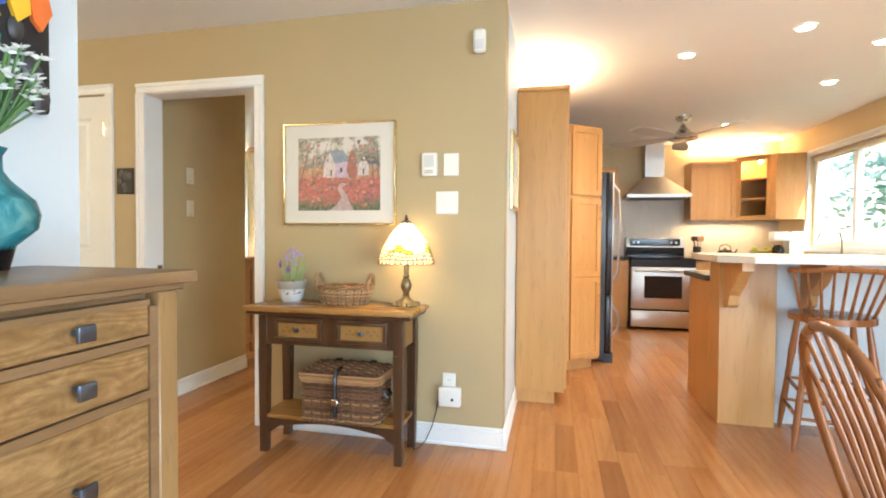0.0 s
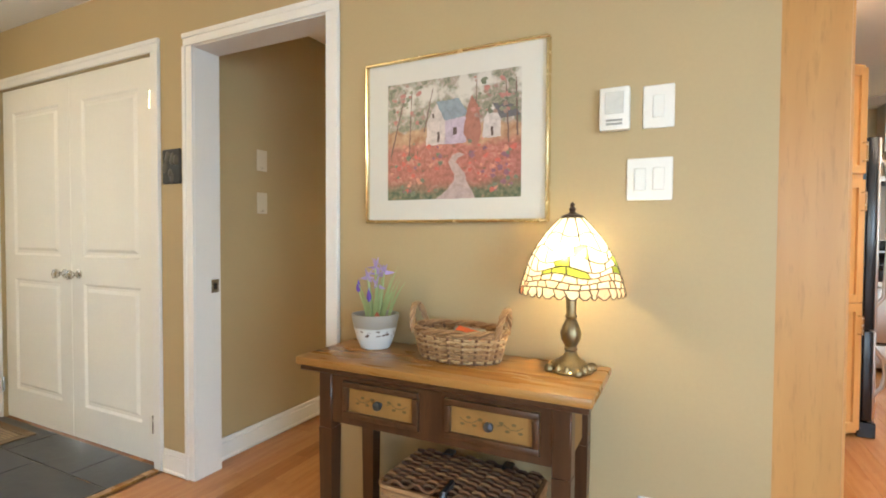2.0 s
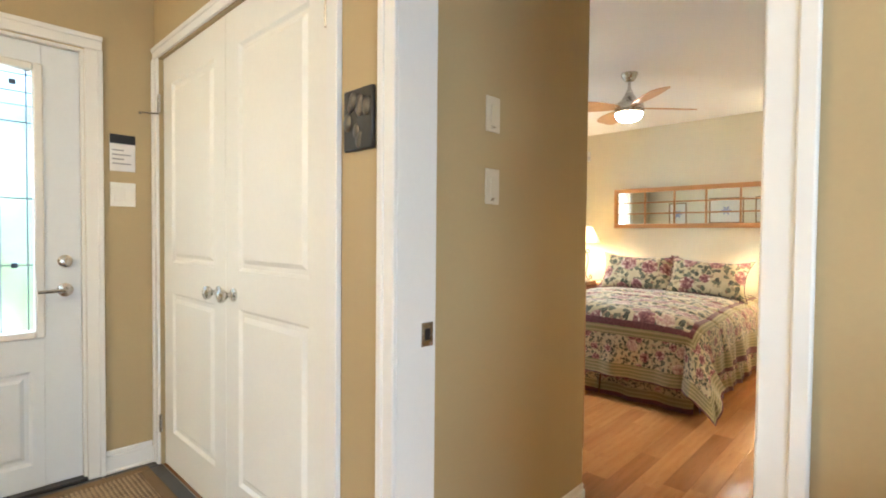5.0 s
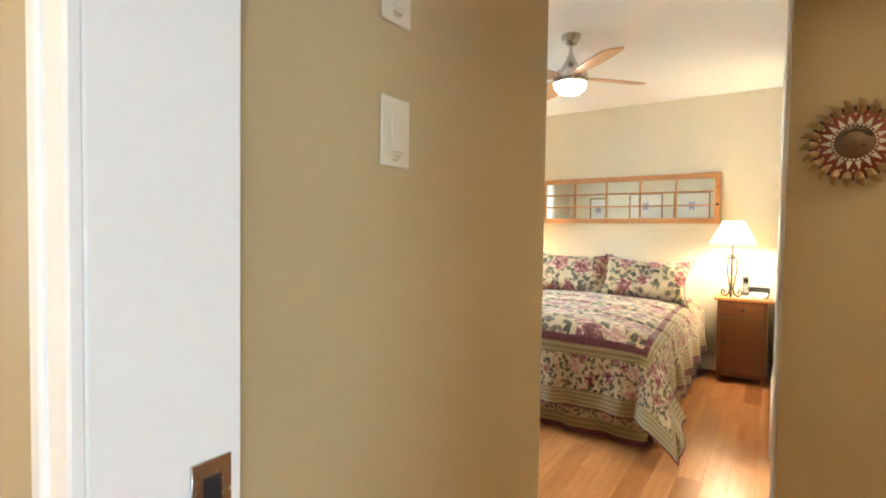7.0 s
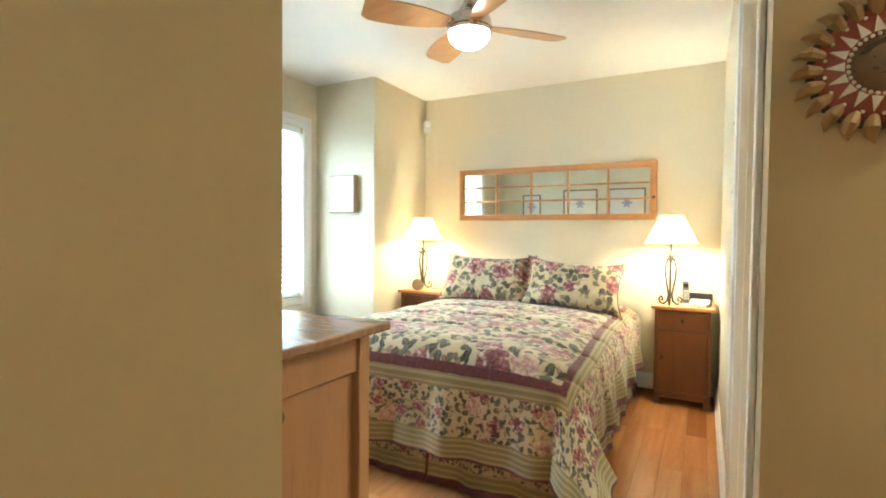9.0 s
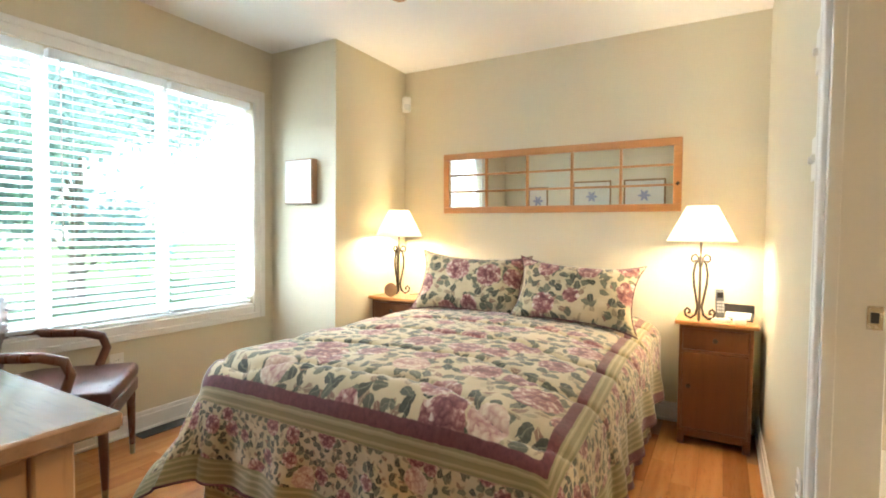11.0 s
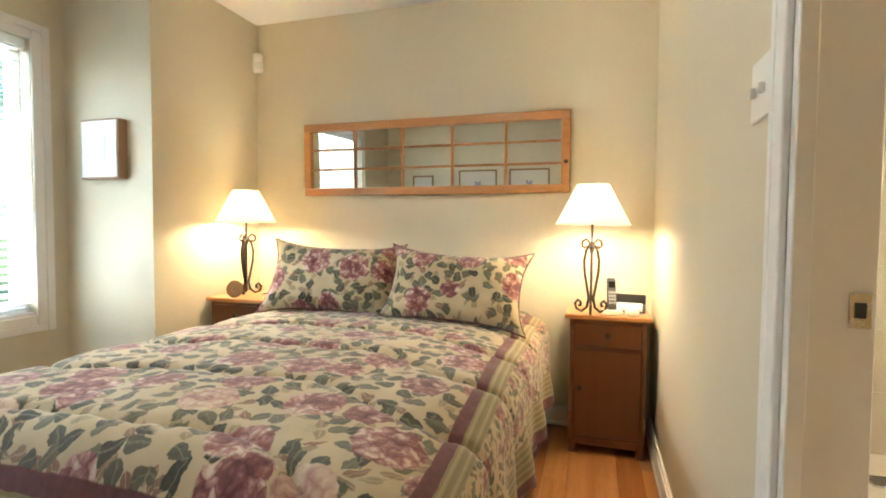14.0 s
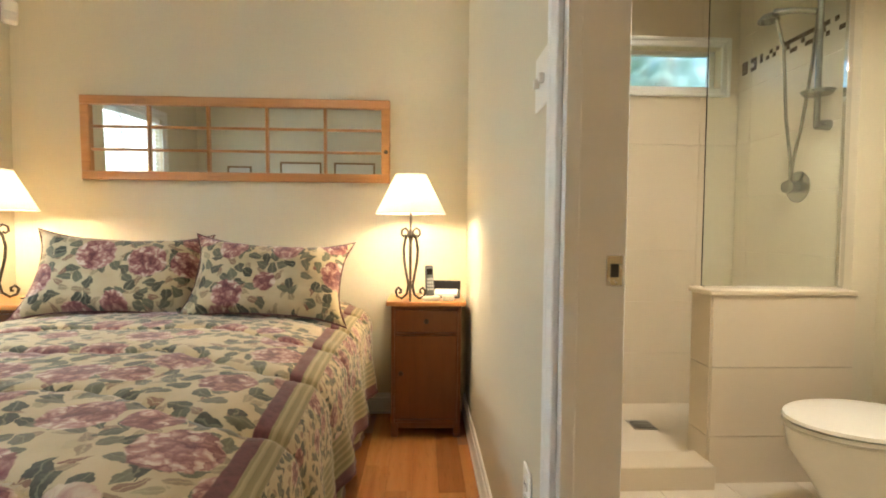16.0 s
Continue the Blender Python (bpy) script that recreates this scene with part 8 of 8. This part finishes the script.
def loft(rings):
    bm = bmesh.new()
    rs = [[bm.verts.new(p) for p in r] for r in rings]
    for a, b in zip(rs, rs[1:]):
        for k in range(len(a)):
            bm.faces.new((a[k], a[(k + 1) % len(a)], b[(k + 1) % len(a)], b[k]))
    bm.faces.new(list(reversed(rs[0])))
    bm.faces.new(rs[-1])
    return bm


part("bowl", loft([oval_ring(0.12, 0.27, 0.13, 0.0), oval_ring(0.12, 0.26, 0.12, 0.03), oval_ring(0.10, 0.25, 0.12, 0.12), oval_ring(0.05, 0.26, 0.155, 0.22), oval_ring(-0.01, 0.262, 0.18, 0.31), oval_ring(-0.02, 0.265, 0.185, 0.385), oval_ring(-0.02, 0.26, 0.18, 0.392)]), PORC, to)
part("seat", loft([oval_ring(-0.02, 0.262, 0.183, 0.3935), oval_ring(-0.02, 0.27, 0.19, 0.398), oval_ring(-0.02, 0.268, 0.188, 0.41)]), PORC, to)
part("lid", loft([oval_ring(-0.02, 0.262, 0.183, 0.4115), oval_ring(-0.02, 0.272, 0.192, 0.417), oval_ring(-0.02, 0.268, 0.188, 0.428), oval_ring(-0.01, 0.18, 0.12, 0.436)]), PORC, to)
part("tank", box(0.238, 0.385, -0.205, 0.205, 0.36, 0.74, 0.025, 3), PORC, to)
part("tank_lid", box(0.232, 0.388, -0.212, 0.212, 0.741, 0.77, 0.01, 2), PORC, to)
part("flush_lever", sweep([(0.237, -0.14, 0.68), (0.225, -0.14, 0.68), (0.222, -0.09, 0.675)], 0.006, 7), CHROME, to)
to.matrix_world = pose(-0.90, 6.48, 0.004)
# high bath window
window_frame("window_casing_bath", "x", 7.70, -1, -1.42, -0.73, 1.87, 2.10, 0.05, "white bathroom window casing")
bwn = thing("bath_window", "small high white-framed bathroom window", "window")
bwn["kind"] = "structure"
bm = bmesh.new()
for x0, x1, z0, z1 in ((-1.42, -1.39, 1.87, 2.10), (-0.76, -0.73, 1.87, 2.10), (-1.39, -0.76, 1.87, 1.895), (-1.39, -0.76, 2.075, 2.10)):
    bx(bm, x0, x1, 7.76, 7.80, z0, z1, 0.003)
part("frame", bm, TRIM, bwn)
g = part("pane", box(-1.39, -0.76, 7.778, 7.782, 1.895, 2.075), clear_glass("obscured_glass", (0.93, 1.0, 0.99), 0.14), bwn)
g.visible_shadow = False
# towel on the near wall
tw = thing("bath_towel", "folded pale towel hanging on rail", "towel")
part("cloth", box(-2.04, -1.985, 6.05, 6.42, 0.62, 1.25, 0.02, 3), paint("towel_cloth", (0.62, 0.55, 0.44), 0.95, 0.1, 0.8, grain=200), tw)
part("rail", rod((-2.012, 6.0, 1.262), (-2.012, 6.48, 1.262), 0.009), CHROME, tw)

# ---- outside ----
GRASS = paint("lawn", (0.10, 0.16, 0.045), 0.9, 0.3, 0.5, grain=12)
g = struct("ground", box(-60, 60, -60, 60, -0.5, -0.3), GRASS, "green lawn around the house", "ground")
struct("driveway", box(-30, -4.72, -3.0, 2.9, -0.2995, -0.29), paint("pale_concrete", (0.45, 0.44, 0.42), 0.9, 0.08, 0.2), "pale concrete drive outside front door", "driveway")
n = Net("tree_leaf")
r = n.island()
n.set(Base_Color=n.ramp(r, [(0.0, (0.05, 0.11, 0.05)), (0.6, (0.11, 0.20, 0.09)), (1.0, (0.18, 0.28, 0.12))]), Roughness=0.5)
tr = n.t.nodes.new("ShaderNodeBsdfTranslucent")
# pale cyan here puts the bright haze outside into the leaf colour
n.put(tr.inputs["Color"], (0.46, 0.62, 0.58))
mx = n.t.nodes.new("ShaderNodeMixShader")
mx.inputs[0].default_value = 0.7
n.t.links.new(n.b.outputs[0], mx.inputs[1])
n.t.links.new(tr.outputs[0], mx.inputs[2])
n.t.links.new(mx.outputs[0], n.out.inputs["Surface"])
LEAFM = n.m
# bark paled to carry the same bright haze
BARK = paint("hazed_bark", (0.22, 0.18, 0.14), 0.9, 0.3, 0.8, grain=14)


def tree(x, y, h, spread, seed, leaves=5200):
    rs = random.Random(seed)
    t = thing("tree", "leafy green tree outside the window", "tree", pose(x, y, -0.3))
    bm = bmesh.new()
    tube(bm, [(0, 0, 0), (0.05, 0.02, h * 0.3), (0.0, 0.08, h * 0.6), (0.1, 0.0, h * 0.85)], [0.16, 0.12, 0.08, 0.03], 9)
    clumps = []
    for k in range(16):
        a, z = rs.random() * 6.28, h * (0.18 + 0.72 * rs.random())
        rr = spread * (0.35 + 0.65 * rs.random())
        e = Vector((rr * math.cos(a), rr * math.sin(a), z + 0.3))
        tube(bm, [(0, 0, z - 0.5), e * 0.5 + Vector((0, 0, z * 0.5 - 0.05)), e], [0.05, 0.03, 0.012], 6)
        clumps.append((e, 0.45 + 0.5 * rs.random()))
        clumps.append((e * 0.6 + Vector((0, 0, z * 0.4 + 0.2)), 0.4 + 0.4 * rs.random()))
    part("trunk", bm, BARK, t)
    vs_, fs_ = [], []
    for k in range(leaves):
        c, r0 = rs.choice(clumps)
        p = c + Vector((rs.gauss(0, 1), rs.gauss(0, 1), rs.gauss(0, 0.7))) * r0 * 0.55
        a = Vector((rs.gauss(0, 1), rs.gauss(0, 1), rs.gauss(0, 0.6))).normalized()
        b = a.cross(Vector((rs.gauss(0, 1), rs.gauss(0, 1), 1))).normalized()
        s = 0.06 + 0.06 * rs.random()
        i = len(vs_)
        vs_ += [p - a * s, p + b * s * 0.45, p + a * s, p - b * s * 0.45]
        fs_.append((i, i + 1, i + 2, i + 3))
    me = bpy.data.meshes.new("crown")
    me.from_pydata(vs_, [], fs_)
    me.materials.append(LEAFM)
    ob = new("crown", me)
    ob.parent = t
    return t


tree(-11.0, 6.0, 4.8, 2.3, 1, 22000)
tree(-13.5, 9.2, 4.6, 2.4, 2, 12000)
tree(-17.0, 4.2, 4.6, 2.2, 3)
tree(-10.6, 3.7, 3.0, 1.0, 7, 2600)
tree(0.8, 12.6, 5.4, 2.4, 4, 6000)
tree(0.4, 10.6, 4.8, 1.8, 8, 8000)
tree(6.6, 9.5, 4.6, 2.0, 5)
tree(7.6, 6.6, 4.2, 1.8, 6)
fe = thing("garden_fence", "grey weathered board fence beyond kitchen window", "fence")
FW = wood("weathered_board", (0.22, 0.21, 0.20), (0.38, 0.37, 0.35), "Z", 0.8)
for k in range(24):
    part("board", box(5.4, 5.42, 4.0 + 0.25 * k, 4.235 + 0.25 * k, -0.3, 1.35), FW, fe)
part("rail", box(5.36, 5.399, 4.0, 10.0, 1.2, 1.29), FW, fe)

# ---- floor and wall pieces ----
# hardwood planks laid along y; the stretch along the walk as single pieces
PW = 0.108
lens_ = [0.62, 0.86, 1.14]
pm = []
for ln in lens_:
    bm = bx(bmesh.new(), 0.0003, PW - 0.0003, 0.0003, ln - 0.0003, -0.0078, 0.0, 0.0)
    top_e = [e for e in bm.edges if all(v.co.z > -0.001 for v in e.verts)]
    bmesh.ops.bevel(bm, geom=top_e, offset=0.0006, segments=1, affect="EDGES")
    me = bpy.data.meshes.new("plank")
    bmesh.ops.recalc_face_normals(bm, faces=bm.faces)
    bm.to_mesh(me)
    bm.free()
    me.materials.append(PLANK)
    pm.append(me)
rng = random.Random(8)
floor_ob = bpy.data.objects["floor"]
near, far = [], []


def covered(x, y):
    if x < -2.95 and y < 2.89:
        return False
    if x < -1.35 and y < -0.4:
        return False
    if -2.0 < x and 4.9 < y and x < -0.42:
        return False
    if x < -2.8 and 2.95 < y < 3.9:
        return False
    if x < -4.65 and y > 6.95:
        return False
    return x < 2.75 and y < 7.7 and x > -5.27


x = -5.27
while x < 2.75:
    y = -3.0 - rng.random()
    while y < 7.7:
        k = rng.randrange(3)
        ln = lens_[k]
        cx, cy = x + PW / 2, y + ln / 2
        if covered(cx, cy):
            keep = (-2.95 < cx < -0.35 and 1.2 < cy < 4.8) or (-2.75 < cx < -2.2 and cy > 4.5) or (-0.4 < cx < 1.0 and 2.4 < cy < 5.0)
            (near if keep and len(near) < 300 else far).append((x, y, k))
        y += ln
    x += PW
for x, y, k in near:
    ob = new("plank", pm[k])
    ob.location = (x, y, 0)
    ob.parent = floor_ob
vs_, fs_ = [], []
for x, y, k in far:
    ln = lens_[k]
    i = len(vs_)
    a, b, c, d = x + 0.0003, x + PW - 0.0003, y + 0.0003, y + ln - 0.0003
    vs_ += [(a, c, -0.0078), (b, c, -0.0078), (b, d, -0.0078), (a, d, -0.0078)]
    e = 0.0006
    vs_ += [(a, c, -e), (b, c, -e), (b, d, -e), (a, d, -e), (a + e, c + e, 0), (b - e, c + e, 0), (b - e, d - e, 0), (a + e, d - e, 0)]
    for q in range(4):
        w = (q + 1) % 4
        fs_ += [(i + q, i + w, i + 4 + w, i + 4 + q), (i + 4 + q, i + 4 + w, i + 8 + w, i + 8 + q)]
    fs_.append((i + 8, i + 9, i + 10, i + 11))
me = bpy.data.meshes.new("planks_far")
me.from_pydata(vs_, [], fs_)
me.materials.append(PLANKS)
ob = new("planks_far", me)
ob.parent = floor_ob
ob["kind"] = "stuff"
struct("floor_transition_trim", box(-2.965, -2.925, -0.5, 2.872, -0.006, 0.007, 0.003), HONEY, "oak strip between slate and hardwood", "trim", True)


# tiles: one shared mesh, an object each
def tile_mesh(w, d, h, mat, name="tile"):
    bm = bx(bmesh.new(), 0, w, 0, d, 0, h)
    bmesh.ops.bevel(bm, geom=[e for e in bm.edges if all(v.co.z > h - 1e-5 for v in e.verts)], offset=0.0015, segments=1, affect="EDGES")
    bmesh.ops.recalc_face_normals(bm, faces=bm.faces)
    me = bpy.data.meshes.new(name)
    bm.to_mesh(me)
    bm.free()
    me.materials.append(mat)
    return me


n = Net("slate_tile")
v = n.coord()
off = n.t.nodes.new("ShaderNodeCombineXYZ")
rr = n.rand()
n.put(off.inputs[0], n.math("MULTIPLY", rr, 19.0))
v = n.vadd(v, off.outputs[0])
cl_ = n.noise(v, 9, 6, 0.65, 0.5)
col = n.ramp(cl_, [(0.3, (0.023, 0.024, 0.026)), (0.7, (0.055, 0.055, 0.054))])
col = n.mix(0.35, col, n.ramp(rr, [(0, (0.026, 0.027, 0.029)), (1, (0.065, 0.064, 0.060))]))
n.set(Base_Color=col, Roughness=n.math("MULTIPLY_ADD", cl_, 0.3, 0.25)).bump(cl_, 0.35, 0.006)
SLATE = n.m
sf = struct("floor_slate_bed", box(-4.575, -2.965, -0.5, 2.90, -0.0079, -0.0015), GROUT, "pale grout bed of slate floor", "floor")
sm_ = tile_mesh(0.604, 0.299, 0.0085, SLATE)
row = 0
y = 2.648
ys = [2.648 + 0.305 * k for k in (0,)] + [2.648 - 0.305 * k for k in range(1, 11)]
for row, y in enumerate(ys):
    x = -3.28 - 0.305 * (row % 2) + 0.003 - 0.61 * 3
    while x < -2.97:
        w = min(x + 0.604, -2.968) - max(x, -4.573)
        if w > 0.03:
            ob = new("tile", sm_)
            ob.location = (max(x, -4.573), y + 0.003, -0.0045)
            ob.scale = (w / 0.604, min(0.242, 0.299) / 0.299 if row == 0 else 1, 1)
            ob.parent = sf
        x += 0.61
# bathroom floor tiles
bfl = struct("floor_bath_bed", box(-2.06, -0.51, 4.925, 6.878, -0.0079, -0.001), BGROUT, "grout bed of bathroom floor", "floor")
bt_ = tile_mesh(0.297, 0.297, 0.006, BF)
for i in range(6):
    for j in range(7):
        w = min(0.297, -0.513 - (-2.058 + 0.3 * i))
        d = min(0.297, 6.876 - (4.93 + 0.3 * j))
        if w > 0.02 and d > 0.02:
            ob = new("tile", bt_)
            ob.location = (-2.058 + 0.3 * i, 4.93 + 0.3 * j, -0.002)
            ob.scale = (w / 0.297, d / 0.297, 1)
            ob.parent = bfl
# shower wall tiles
nb = bpy.data.objects["wall_north_bath"]
eb = bpy.data.objects["wall_bath_east"]
wt = tile_mesh(0.602, 0.297, 0.008, BT)
for r_ in range(9):
    z = 0.045 + 0.3 * r_
    if z > 2.42:
        break
    for i in range(-1, 3):
        x0 = -2.057 + 0.606 * i
        a, b = max(x0, -2.057), min(x0 + 0.6045, -0.632)
        zt = min(z + 0.2985, 2.436)
        if b - a < 0.02:
            continue
        cuts = [(a, b, z, zt)]
        if zt > 1.82 and z < 2.15:
            cuts = [(a, min(b, -1.475), z, zt), (max(a, -0.675), b, z, zt), (max(a, -1.475), min(b, -0.675), z, min(zt, 1.818)), (max(a, -1.475), min(b, -0.675), max(z, 2.152), zt)]
        for c0, c1, d0, d1 in cuts:
            if c1 - c0 > 0.01 and d1 - d0 > 0.01:
                ob = new("tile", wt)
                ob.matrix_world = pose(c0, 7.70, d0, 90, 0, 0) @ Matrix.Diagonal(((c1 - c0) / 0.602, (d1 - d0) / 0.297, 1, 1))
                ob.parent = nb
    for i in range(2):
        y0 = 6.975 + 0.606 * i
        a, b = max(y0, 6.963), min(y0 + 0.6045, 7.69)
        zt = min(z + 0.2985, 2.436)
        if b - a > 0.02:
            ob = new("tile", wt)
            ob.matrix_world = Matrix.Translation((-0.62, b, z)) @ Matrix(((0, 0, -1, 0), (-1, 0, 0, 0), (0, 1, 0, 0), (0, 0, 0, 1))) @ Matrix.Diagonal(((b - a) / 0.602, (zt - z) / 0.297, 1, 1))
            ob.parent = eb
# half wall tiles
for j, (z0, z1) in enumerate(((0.0, 0.20), (0.203, 0.49), (0.493, 0.79))):
    ob = new("tile", wt)
    ob.matrix_world = pose(-1.231, 6.88, z0, 90, 0, 0) @ Matrix.Diagonal((0.606 / 0.602, (z1 - z0) / 0.297, 1, 1))
    ob.parent = hw
    ob = new("tile", wt)
    ob.matrix_world = Matrix.Translation((-1.23, 7.02, z0)) @ Matrix(((0, 0, -1, 0), (-1, 0, 0, 0), (0, 1, 0, 0), (0, 0, 0, 1))) @ Matrix.Diagonal((0.14 / 0.602, (z1 - z0) / 0.297, 1, 1))
    ob.parent = hw
# mosaic accent on the shower wall
ma = tile_mesh(0.022, 0.022, 0.010, paint("brown_mosaic", (0.09, 0.055, 0.035), 0.2, 0.3, 0.02))
rng = random.Random(4)
for i in range(30):
    for j in range(3):
        if rng.random() < 0.45:
            ob = new("mosaic_tile", ma)
            ob.matrix_world = Matrix.Translation((-0.6205, 7.66 - 0.024 * i, 1.93 + 0.024 * j)) @ Matrix(((0, 0, -1, 0), (-1, 0, 0, 0), (0, 1, 0, 0), (0, 0, 0, 1)))
            ob.parent = eb
